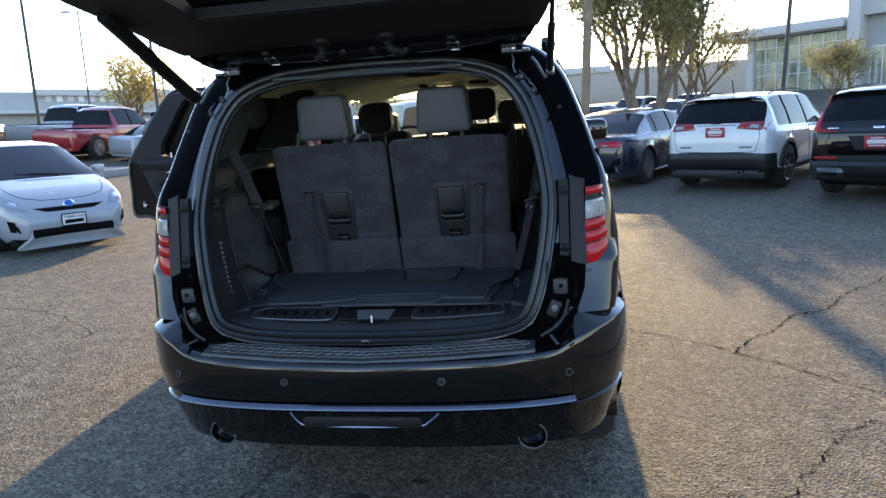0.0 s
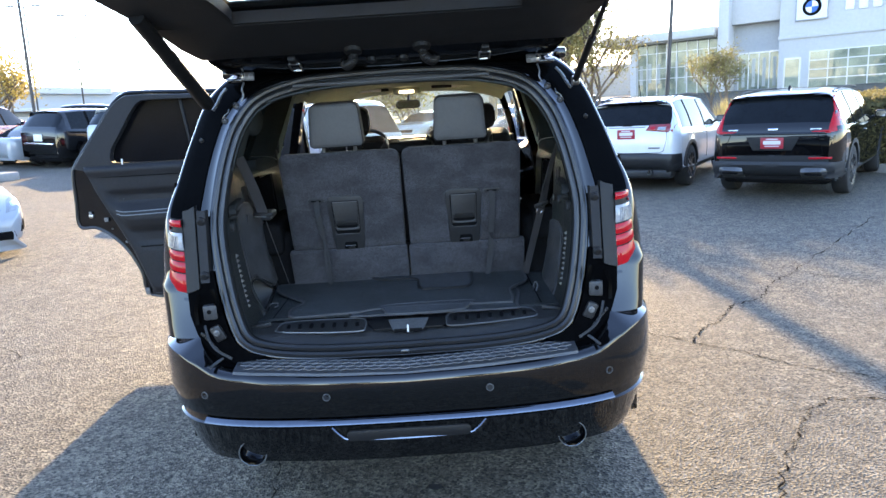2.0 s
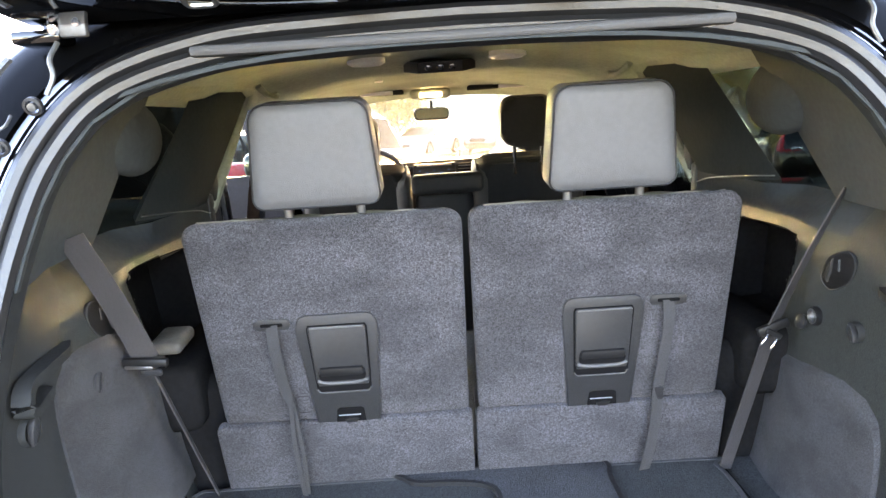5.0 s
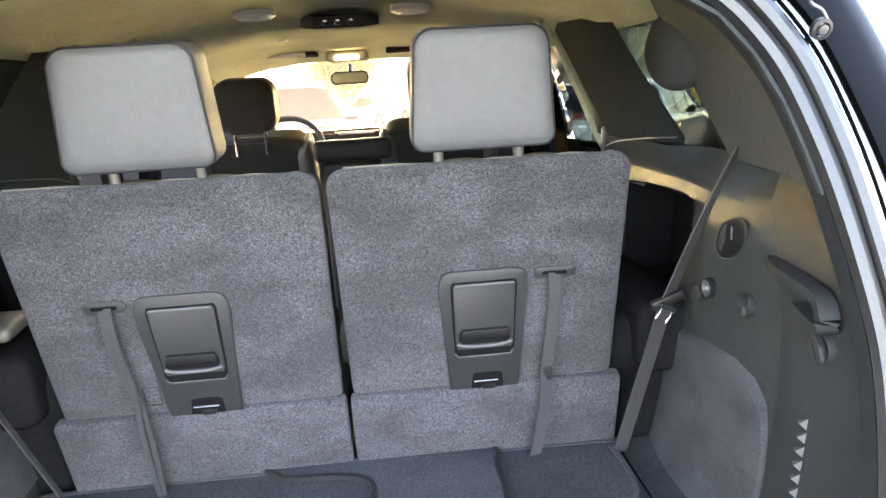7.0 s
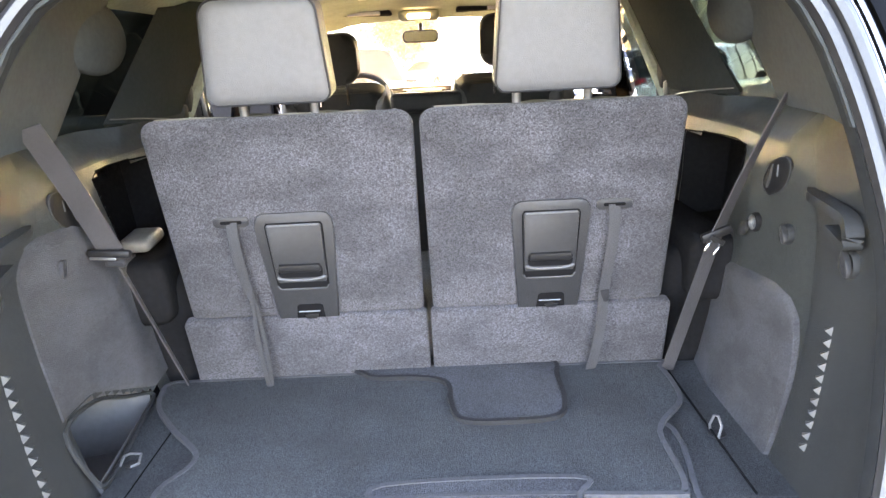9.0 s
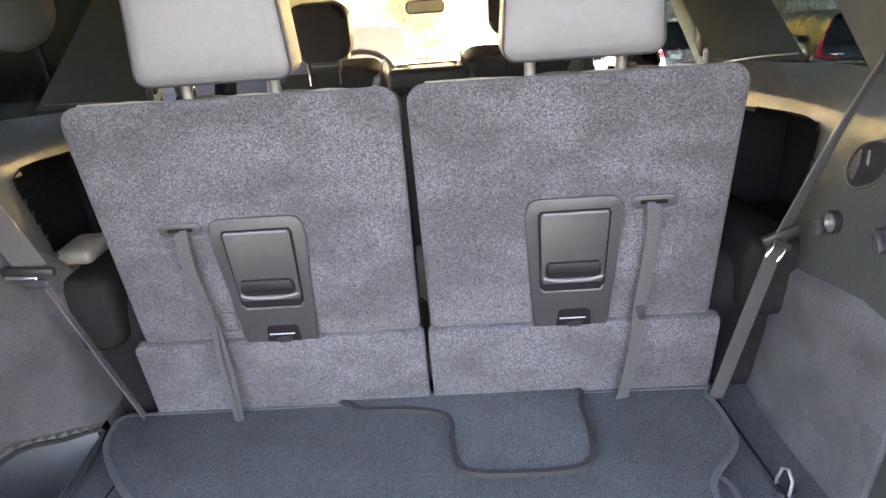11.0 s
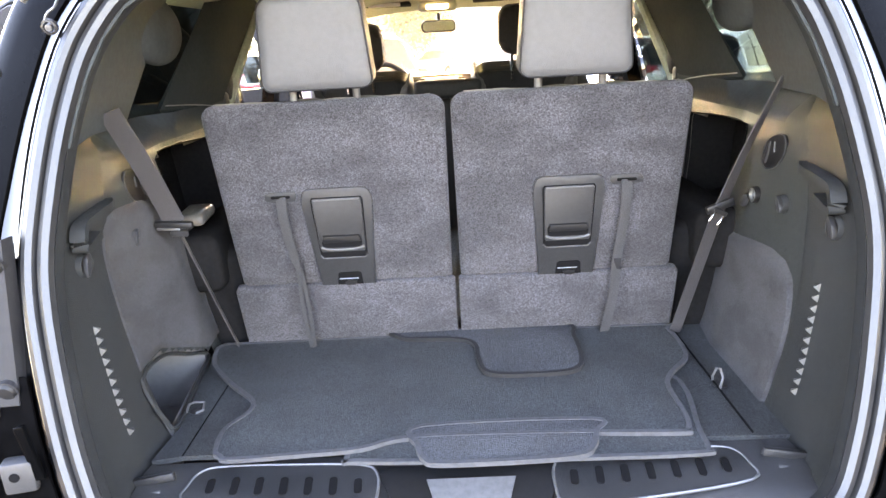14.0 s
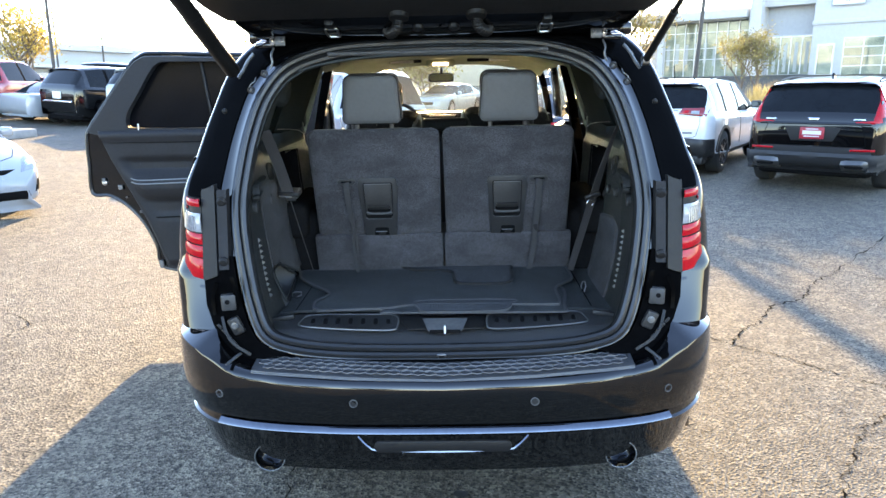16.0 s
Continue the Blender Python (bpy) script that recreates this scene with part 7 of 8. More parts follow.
# black compact SUV with tall red lamps
cad, d = vehicle("parked_suv", "black compact SUV with tall red tail lamps", car_at(5.75, 8.30, .655, .756), PAINT_BLACK, 4.60, 1.88, 1.62, 2.78, .90, "suv", .37, RIM_BLACK, 10, GREY_CLAD, (.845, .3))
yr, hw, skin, patch, seam = d["yr"], d["hw"], d["skin"], d["patch"], d["seam"]
for s in (1, -1):
    patch("tail_lamp", RED_LENS, [(s * .73, .985), (s * .90, 1.02), (s * .82, 1.30), (s * .755, 1.30)], 0, .016, .02, label_="tall red tail lamp")
    patch("tail_lamp_tip", RED_LENS, [(s * .755, 1.29), (s * .82, 1.29), (s * .715, 1.50), (s * .690, 1.50)], 0, .014, .02)
    patch("lamp_foot", RED_LENS, [(s * .50, .995), (s * .76, .985), (s * .78, 1.03), (s * .52, 1.012)], 0, .012, .014)
    patch("rear_reflector", RED_LENS, [(s * .50, .605), (s * .80, .612), (s * .80, .642), (s * .50, .635)], 0, .010, .012)
    ex = patch("exhaust_tip", GREY_TIP, [(s * .42, .345), (s * .74, .355), (s * .72, .465), (s * .44, .465)], 0, .05, .06, label_="wide satin exhaust tip")
    p = skin(s * .58, .405)
    part("exhaust_mouth", prism(rounded(.235, .072, .030, 5), .03, frame_m((s * .58, p.y - .100, .406), (1, 0, 0), (0, 0, 1)), .004), INK, ex)
    part("roof_rail", tube(smooth_path([(s * .645, yr + .62, 1.560), (s * .665, yr + .85, 1.592), (s * .675, yr + 1.6, 1.615), (s * .655, yr + 2.4, 1.58)], 5), .012, 8), GREY_CLAD, cad)
    seam([(s * .60, .98), (s * .66, .80), (s * .68, .68), (s * .60, .665), (s * .2, .66), (0, .66)])
    patch("badge_lettering", CHROME, [(s * .50, 1.030), (s * .64, 1.030), (s * .64, 1.052), (s * .50, 1.052)], 0, .006, .004)
patch("rear_bumper", GREY_CLAD, [(-.90, .33), (.90, .33), (.905, .56), (-.905, .56)], 0, .030, .03, False, 24, 6, None, "dark grey lower bumper")
patch("bumper_insert", BRACKET, [(-.40, .385), (.40, .385), (.43, .425), (-.43, .425)], 0, .045, .02, False, 12, 3)
patch("plate_recess", PLASTIC_DARK, [(-.27, .735), (.27, .735), (.37, .935), (-.37, .935)], 0, .004, .006)
patch("chrome_strip", PAINT_BLACK, [(-.72, .965), (.72, .965), (.70, 1.005), (-.70, 1.005)], 0, .022, .02, False, 20, 3)
patch("emblem", CHROME, [(-.055, 1.02), (.055, 1.02), (.07, 1.062), (-.07, 1.062)], 0, .012, .008)
patch("rear_spoiler", PAINT_BLACK, [(-.66, 1.50), (.66, 1.50), (.60, 1.565), (-.60, 1.565)], 0, .035, .03, False, 16, 3)
part("roof_antenna", prism([(0, 0), (.16, 0), (.03, .06)], .03, Matrix.Translation((-.015, yr + .85, 1.61)) @ Matrix.Rotation(radians(90), 4, 'Z') @ Matrix.Rotation(radians(90), 4, 'X')), PAINT_BLACK, cad)

# white compact SUV with dark cladding
jeep, d = vehicle("parked_suv", "white compact SUV with black lower cladding", car_at(3.99, 10.15, .588, .809), PEARL_PAINT, 4.39, 1.82, 1.62, 2.64, .86, "suv", .37, RIM_BLACK, 5, PLASTIC, (.995, .3))
yr, hw, skin, patch, seam = d["yr"], d["hw"], d["skin"], d["patch"], d["seam"]
for s in (1, -1):
    lp = patch("tail_lamp", RED_DARK, [(s * .34, 1.050), (s * .86, 1.010), (s * .88, 1.155), (s * .40, 1.150)], 0, .018, .02, label_="wide dark red tail lamp")
    patch("lamp_core", LENS_GREY, [(s * .54, 1.050), (s * .70, 1.040), (s * .70, 1.120), (s * .55, 1.120)], 0, .026, .008, parent=lp)
    patch("lamp_edge", RED_LENS, [(s * .40, 1.062), (s * .52, 1.052), (s * .52, 1.130), (s * .43, 1.130)], 0, .026, .008, parent=lp)
    patch("rear_reflector", RED_LENS, [(s * .50, .575), (s * .74, .585), (s * .74, .625), (s * .50, .615)], 0, .044, .012)
    part("roof_rail", tube(smooth_path([(s * .63, yr + .60, 1.575), (s * .65, yr + .80, 1.615), (s * .66, yr + 1.5, 1.640), (s * .64, yr + 2.2, 1.60)], 5), .012, 8), GREY_CLAD, jeep)
    seam([(s * .70, 1.11), (s * .71, .90), (s * .66, .70), (s * .60, .675), (s * .2, .665), (0, .665)])
    patch("badge_lettering", BRACKET, [(s * .40, .735), (s * .60, .735), (s * .60, .765), (s * .40, .765)], 0, .006, .004)
patch("rear_bumper", PLASTIC, [(-.88, .36), (.88, .36), (.885, .64), (-.885, .64)], 0, .034, .03, False, 24, 6, None, "matt black rear bumper")
patch("bumper_strip", BRACKET, [(-.52, .455), (.52, .455), (.55, .480), (-.55, .480)], 0, .050, .012, False, 14, 2)
part("rear_apron", box((0, yr + .13, .30), (1.60, .22, .17), .05, 3), PLASTIC, jeep, "matt black apron under the bumper")
patch("tailgate_handle", BRACKET, [(-.33, 1.105), (.33, 1.105), (.33, 1.118), (-.33, 1.118)], 0, .016, .012, False, 12, 2)
patch("emblem", INK, [(-.085, 1.130), (.085, 1.130), (.085, 1.160), (-.085, 1.160)], 0, .010, .008)
patch("rear_spoiler", PAINT_BLACK, [(-.64, 1.49), (.64, 1.49), (.58, 1.570), (-.58, 1.570)], 0, .035, .03, False, 16, 3)
part("roof_antenna", tube([(.03, yr + .70, 1.60), (.03, yr + .60, 1.84)], .008, 6), INK, jeep)
part("exhaust_tip", lathe([(.045, 0), (.045, .16), (.035, .16), (.034, .02)], 18, Matrix.Translation((.44, yr + .10, .33)) @ Matrix.Rotation(radians(90), 4, 'X')), GREY_TIP, jeep)

# dark blue saloon
saloon, d = vehicle("parked_saloon", "dark navy saloon with alloy wheels", car_at(1.87, 11.50, .53, .848), NAVY_PAINT, 4.88, 1.84, 1.445, 2.82, 1.05, "sedan", .345, RIM, 10)
yr, hw, skin, patch, seam = d["yr"], d["hw"], d["skin"], d["patch"], d["seam"]
for s in (1, -1):
    patch("tail_lamp", RED_LENS, [(s * .40, .80), (s * .86, .78), (s * .89, .90), (s * .38, .88)], 0, .014, .02, label_="slim red tail lamp")
    patch("lamp_core", LENS_GREY, [(s * .46, .81), (s * .58, .805), (s * .58, .84), (s * .46, .84)], 0, .022, .008)
    patch("lower_vent", INK, [(s * .60, .42), (s * .82, .46), (s * .82, .60), (s * .70, .56)], 0, .006, .010)
patch("boot_lip", NAVY_PAINT, [(-.70, .955), (.70, .955), (.66, .995), (-.66, .995)], 0, .030, .03, False, 16, 3)
patch("lower_bumper", INK, [(-.70, .30), (.70, .30), (.72, .42), (-.72, .42)], 0, .010, .012, False, 16, 3)
part("side_chrome", box((.90, 1.2, .24), (.03, 1.9, .035), .010), CHROME, saloon)
for s in (1, -1):
    part("window_chrome", tube(smooth_path([(s * .87, -.15, .965), (s * .88, .6, .965), (s * .875, 1.6, .935), (s * .84, 2.2, .915)], 5), .007, 6), CHROME, saloon)

# white hatchback facing the aisle
LEAN_L = radians(3.0)
hatch, d = vehicle("parked_hatchback", "white hatchback with a black lower grille", car_at(-8.90, 7.95, .830, -.557, LEAN_L), WHITE_PAINT, 4.48, 1.745, 1.47, 2.70, .83, "hatch", .315, SILVER_PAINT, 5, None)
yf, hw, skin, patch, seam = d["yf"], d["hw"], d["skin"], d["patch"], d["seam"]
patch("upper_grille", INK, [(-.46, .655), (.46, .655), (.30, .600), (-.30, .600)], 0, .006, .010, True, 14, 3)
patch("lower_grille", INK, [(-.58, .27), (.58, .27), (.54, .385), (-.54, .385)], 0, .006, .012, True, 16, 4)
p0 = skin(0, .68, 0, .012, True)
part("front_emblem", lathe([(.078, 0), (.078, .012), (.066, .020), (.055, .012)], 24, Matrix.Translation(p0) @ Matrix.Rotation(radians(-60), 4, 'X') @ Matrix.Diagonal((1, .74, 1, 1))), CHROME, hatch)
part("emblem_core", lathe([(.060, 0), (.060, .014), (.03, .016)], 24, Matrix.Translation(p0) @ Matrix.Rotation(radians(-60), 4, 'X') @ Matrix.Diagonal((1, .74, 1, 1))), BLUE_DISC, hatch)
yp = skin(0, .47, 0, .015, True).y
fp = part("front_plate", box((0, yp, .475), (.31, .014, .16), .006), PLATE_WHITE, hatch, "white slogan plate in a black frame")
part("plate_frame", add_sweep(bmesh.new(), [Vector((x, yp + .007, .475 + z)) for x, z in rounded(.31, .16, .01, 2)], circle(.008, 6), True), INK, fp)
part("plate_lettering", box((0, yp + .009, .450), (.24, .004, .050), 0), INK, fp)
fc = bpy.data.curves.new("plate_words", 'FONT')
fc.body, fc.size, fc.align_x, fc.align_y, fc.extrude = "THANK YOU", .045, 'CENTER', 'CENTER', .002
fc.materials.append(INK)
words = new("plate_words", fc)
words.parent = fp
words.matrix_basis = Matrix.Translation((0, yp + .009, .512)) @ Matrix.Rotation(radians(180), 4, 'Z') @ Matrix.Rotation(radians(90), 4, 'X')
for s in (1, -1):
    hl_ = patch("head_lamp", LENS_GREY, [(s * .50, .62), (s * .80, .66), (s * .80, .86), (s * .60, .76)], 0, .014, .02, True, 8, 6, None, "clear swept-back head lamp")
    patch("lamp_bowl", CHROME, [(s * .60, .69), (s * .72, .70), (s * .72, .77), (s * .62, .75)], 0, .022, .008, True, 5, 4, hl_)
    patch("fog_lamp", INK, [(s * .64, .35), (s * .74, .37), (s * .76, .52), (s * .68, .50)], 0, .006, .010, True, 4, 4)
    seam([(0, .735), (s * .30, .745), (s * .52, .79), (s * .62, .86), (s * .66, .92)], 0, True, .005)
    part("windscreen_wiper", tube([(s * .1 - .3, yf - 1.02, 1.005), (s * .1 + .25, yf - 1.14, 1.05)], .008, 6), INK, hatch)

# far row on the left
vehicle("parked_pickup", "dark red crew-cab pickup truck", car_at(-16.8, 20.4, .05, 1, LEAN_L), RED_PAINT, 5.8, 2.0, 1.93, 3.6, 1.15, "pickup", .45, RIM, 6)
vehicle("parked_pickup", "white pickup truck with a tall cab", car_at(-19.6, 22.3, .05, 1, LEAN_L), WHITE_PAINT, 5.8, 2.0, 1.93, 3.6, 1.15, "pickup", .40, RIM, 6)
vehicle("parked_pickup", "white pickup truck with a tall cab", car_at(-20.5, 17.5, -.3, .95, LEAN_L), WHITE_PAINT, 5.8, 2.0, 1.90, 3.6, 1.15, "pickup", .40, RIM, 6)
big, d = vehicle("parked_suv", "long black SUV with a clear rear window", car_at(-12.4, 20.4, .42, .91, LEAN_L), PAINT_BLACK, 5.3, 2.05, 1.92, 3.0, 1.1, "suv", .42, RIM, 6)
for s in (1, -1):
    part("tail_lamp", box((s * .86, d["yr"] + .12, 1.10), (.07, .08, .42), .03), RED_DARK, big)
part("chrome_strip", box((0, d["yr"] - .01, .80), (1.4, .03, .06), .015), CHROME, big)
part("plate_recess", box((0, d["yr"] - .008, 1.0), (.40, .02, .22), .02), PLATE_WHITE, big)
vehicle("parked_suv", "silver boxy SUV beside the long black one", car_at(-9.9, 19.6, .42, .91, LEAN_L), SILVER_PAINT, 4.9, 2.0, 1.90, 2.9, 1.0, "suv", .40, RIM, 6)
vehicle("parked_suv", "dark green boxy SUV on the far row", car_at(-17.6, 31.0, .95, .30, LEAN_L), mat("slate_paint", (.03, .04, .045), .3, coat=1.0), 4.7, 1.9, 1.95, 2.9, .9, "suv", .42, RIM_BLACK, 6)
vehicle("parked_saloon", "white coupe with slim red lamps", car_at(-14.4, 21.0, .42, .91, LEAN_L), WHITE_PAINT, 4.7, 1.85, 1.40, 2.8, 1.0, "sedan", .34, RIM, 5)
# ahead of the SUV
fwd, d = vehicle("parked_pickup", "white pickup truck seen through the windscreen", car_at(-.9, 10.2, -.5, .866), WHITE_PAINT, 5.8, 2.0, 1.93, 3.6, 1.15, "pickup", .40, RIM, 6)
for s in (1, -1):
    part("tail_lamp", box((s * .92, d["yr"] + .08, 1.02), (.14, .14, .42), .03), RED_LENS, fwd)
part("fuel_door", box((-1.0, -.05 + .62, 1.0), (.02, .16, .16), .02), WHITE_PAINT, fwd)
vehicle("parked_suv", "red SUV beyond the open doors", car_at(-4.6, 12.6, .3, .95, LEAN_L), RED_PAINT, 4.7, 1.88, 1.68, 2.8, .95, "suv", .36, RIM, 5)
# second row beyond the white SUV
row2 = ((7.0, 32.0, PAINT_BLACK, "sedan", "black saloon in the second row"), (10.5, 37.0, SILVER_PAINT, "sedan", "silver saloon parked near the showroom"), (3.7, 33.2, NAVY_PAINT, "sedan", "dark blue saloon in the second row"), (6.3, 38.5, SILVER_PAINT, "suv", "silver SUV in the far row"), (.3, 32.2, WHITE_PAINT, "sedan", "white saloon in the second row"), (10.2, 42.2, WHITE_PAINT, "suv", "white SUV parked near the showroom"))
for x, y, p, k, lab in row2:
    vehicle("parked_saloon" if k == "sedan" else "parked_suv", lab, car_at(x, y, -.45, -.89), p, 4.7, 1.85, 1.44 if k == "sedan" else 1.68, 2.8, .95, k, .34, RIM, 5)


# ---------- planting, masts and buildings ----------
def leaves(bm_pts, size, rng, n, spread):
    """Many small two-triangle leaves scattered round clump centres."""
    V, F = [], []
    for _ in range(n):
        c = rng.choice(bm_pts)
        p = Vector(c) + Vector((rng.gauss(0, spread), rng.gauss(0, spread), rng.gauss(0, spread * .8)))
        a = Vector((rng.uniform(-1, 1), rng.uniform(-1, 1), rng.uniform(-1, 1))).normalized()
        b = a.orthogonal().normalized()
        s = size * rng.uniform(.5, 1.3)
        i = len(V)
        V += [p - a * s, p + b * s * .42, p + a * s, p - b * s * .42]
        F.append((i, i + 1, i + 2, i + 3))
    return V, F


def tree(name, label, x, y, height, spread, leaf_mat, seed, n_leaves=5000, leaf=.075, trunks=2, bare=.3, lean=0.0, clump=.28, base=None, stem=.36):
    rng = random.Random(seed)
    z0 = gz(x, y) if base is None else base
    t = thing(name, label, "tree", "trees", at=Matrix.Translation((x, y, z0)))
    bm = bmesh.new()
    tips = []

    def grow(p, d, ln, r, depth):
        pts = [p]
        q = p.copy()
        dd = d.copy()
        for k in range(4):
            dd = (dd + Vector((rng.uniform(-.22, .22), rng.uniform(-.22, .22), rng.uniform(-.02, .14)))).normalized()
            q = q + dd * ln / 4
            pts.append(q.copy())
        prof = [circle(max(.006, r * (1 - .12 * k)), 7 if depth < 2 else 5) for k in range(5)]
        add_sweep(bm, pts, prof)
        if depth >= 1:
            tips.extend(pts[2:] if depth == 1 else pts[1:])
        if depth < 4:
            for _ in range(3 if depth < 2 else 2):
                nd = (dd + Vector((rng.uniform(-.95, .95), rng.uniform(-.95, .95), rng.uniform(-.25, .5))) * (spread / max(height, .1) * 1.3)).normalized()
                grow(pts[-1] if rng.random() < .6 else pts[-2], nd, ln * rng.uniform(.55, .8), r * .6, depth + 1)
    for k in range(trunks):
        a = 2 * math.pi * k / trunks + rng.random()
        d = Vector((math.cos(a) * .30 + lean, math.sin(a) * .30, 1)).normalized()
        grow(Vector((.1 * math.cos(a), .1 * math.sin(a), -.1)), d, height * stem, height * .016, 0)
    # bring the crown to its height
    top = max(p.z for p in tips)
    f = height / top
    for v in bm.verts:
        v.co.z *= f
        v.co.x *= 1 + (f - 1) * .5
        v.co.y *= 1 + (f - 1) * .5
    tips = [Vector((p.x * (1 + (f - 1) * .5), p.y * (1 + (f - 1) * .5), p.z * f)) for p in tips]
    part("trunk", bm, BARK, t)
    V, F = leaves([p for p in tips if p.z > height * bare], leaf, rng, n_leaves, clump)
    me = bpy.data.meshes.new("crown")
    me.from_pydata(V, [], F)
    me.materials.append(leaf_mat)
    cr = new("crown", me)
    cr.parent = t
    return t


tree("shade_tree", "large grey-green tree with several trunks and a loose crown", 4.15, 21.5, 7.5, 4.6, LEAF_OLIVE, 11, 18000, .088, 4, .14, 0, .34, None, .22)
tree("shade_tree", "grey-green tree with an open crown", 6.6, 25.5, 5.0, 3.0, LEAF_OLIVE, 12, 4600, .075, 3, .2, 0, .28, None, .26)
tree("olive_tree", "small olive tree with twisted pale trunks", 12.1, 25.8, 3.3, 1.4, LEAF_OLIVE, 13, 4200, .06, 3, .42, 0, .20)
tree("autumn_tree", "half-bare tree with yellow autumn leaves", -24.0, 35.4, 5.2, 6.5, LEAF_YELLOW, 14, 3400, .10, 4, .2, 0, .45, None, .26)
# low trees added ahead, hidden behind the SUV, meant as shade casters
for x, y, h, sd_ in ((-9.2, 36.0, 4.2, 21), (-1.3, 34.0, 4.4, 23)):
    tree("shade_tree", "low grey-green tree added out of view beyond the parked cars", x, y, h, 4.6, LEAF_OLIVE, sd_, 8000, .13, 4, .2, 0, .5)


# dense planting added out of view behind the aisle, to darken reflections
for k, (x, y, h) in enumerate(((-26, -31, 5.0), (-15, -33, 5.6), (-6, -31, 4.8), (4, -34, 5.8), (13, -32, 5.0), (24, -33, 5.4))):
    tree("evergreen_tree", "unseen dark evergreen tree added behind the aisle for reflections", x, y, h, 5.0, LEAF_HEDGE, 40 + k, 9000, .17, 4, .05, 0, .6)


def palm(x, y, h, seed):
    rng = random.Random(seed)
    t = thing("palm_tree", "slender palm with drooping fronds", "tree", "palms", at=Matrix.Translation((x, y, gz(x, y))))
    part("trunk", add_sweep(bmesh.new(), [(0, 0, -.1), (.03, 0, h * .5), (.0, .04, h)], circle(.16, 10)), BARK, t)
    bm = bmesh.new()
    for k in range(26):
        a = 2 * math.pi * k / 26 + rng.uniform(-.1, .1)
        e = rng.uniform(-.5, 1.0)
        L = rng.uniform(1.0, 1.5)
        pts = [Vector((0, 0, h))]
        for j in range(1, 6):
            s = j / 5
            pts.append(Vector((math.cos(a) * L * s, math.sin(a) * L * s, h + L * (e * s - (.5 + .5 * max(0, e)) * s * s * 1.4))))
        for j in range(1, 6):
            for q in (-1, 1):
                side = Vector((-math.sin(a), math.cos(a), -.35)) * q * .28 * (1 - .12 * j)
                tdir = (pts[j] - pts[j - 1]).normalized() * .12
                vs = [bm.verts.new(pts[j] - tdir * .5), bm.verts.new(pts[j] + tdir * .5), bm.verts.new(pts[j] + side + tdir)]
                bm.faces.new(vs)
        add_sweep(bm, pts, circle(.012, 4))
    part("fronds", bm, PALM, t)


for x, y, h, s in ((9.8, 47.0, 5.4, 1), (10.9, 47.5, 6.4, 2), (8.0, 48.0, 4.4, 3)):
    palm(x, y, h, s)


def mast(x, y, h, lean=.05, heads=2, r=.075, label="tall dark car-park lamp mast", skin=None):
    z = gz(x, y)
    t = thing("lamp_mast", label, "street lamp", "lamp masts", at=Matrix.Translation((x, y, z)) @ Matrix.Rotation(lean, 4, 'Y'))
    part("pole", add_sweep(bmesh.new(), [(0, 0, 0), (0, 0, h)], [circle(r, 12), circle(r * (.6 if not skin else .9), 12)]), skin or POLE, t)
    part("footing", lathe([(.28, -.2), (.28, .55), (.24, .60)], 20), CONCRETE, t)
    for k in range(heads):
        s = 1 if k == 0 else -1
        part("lamp_arm", tube([(0, 0, h - .05), (s * .7, 0, h + .02)], .03, 8), POLE, t)
        part("lamp_head", box((s * .95, 0, h + .02), (.62, .32, .10), .03, 2), POLE, t)
    return t


for x, y, h in ((-21.7, 24.6, 9.5), (-31.9, 42.0, 8.9), (-29.6, 48.0, 9.2), (-27.6, 50.8, 8.8), (-16.9, 26.2, 9.5)):
    mast(x, y, h)
mast(11.55, 31.0, 10.0, .045, 0, .11, "black flag pole beside the showroom")
mast(1.8, 17.9, 8.5, .05, 0, .13, "weathered tan timber pole", TIMBER)
mast(-.2, 78.0, 9.0, .05, 2, .09)

# ---- showroom ----
U = Vector((.745, -.667, 0)).normalized()
NV = Vector((-.667, -.745, 0)).normalized()
P0 = Vector((16.05, 52.3, 0))
BM = Matrix(((U.x, -NV.x, 0, P0.x), (U.y, -NV.y, 0, P0.y), (0, 0, 1, 0), (0, 0, 0, 1)))      # x along the front, y inwards, z up
show = thing("showroom", "white and glass car showroom with a flat roof", "building", at=BM)


def bpart(name, c, s, material, bevel=0.0, label="", parent=None):
    return part(name, box(c, s, bevel), material, parent or show, label)


bpart("roof_slab", (2.4, 4.0, 5.62), (9.0, 10.5, .62), STUCCO, .02, "white flat roof edge")
bpart("roof_soffit", (2.4, 4.2, 5.26), (8.6, 9.8, .12), STUCCO_GREY)
bpart("corner_column", (.12, .3, 3.1), (.5, .5, 4.4), STUCCO, .02)
bpart("back_wall", (3.4, 8.6, 3.1), (7.6, .3, 4.4), ROOM)
bpart("showroom_floor", (3.5, 4.4, 1.25), (8.0, 8.4, .12), CONCRETE)
part("glass_front", box((3.6, .32, 3.2), (6.5, .03, 4.0)), SHOP_GLASS, show, "tall green-tinted glass front")
for k in range(9):
    bpart("mullion", (.4 + .8 * k, .26, 3.2), (.06, .10, 4.0), ALU)
for z in (2.55, 3.35, 4.5):
    bpart("transom", (3.6, .26, z), (6.5, .08, .05), ALU)
rngb = random.Random(3)
for k in range(9):
    bpart("reflected_blind", (.7 + .72 * k, .285, 3.0 + rngb.uniform(-.2, .2)), (.26, .02, 1.5), ROOM)
bpart("tower_pier", (7.45, -.2, 5.0), (.75, 1.6, 8.0), STUCCO, .02)
bpart("recess_wall", (9.5, .6, 5.0), (3.5, .3, 8.0), STUCCO_GREY)
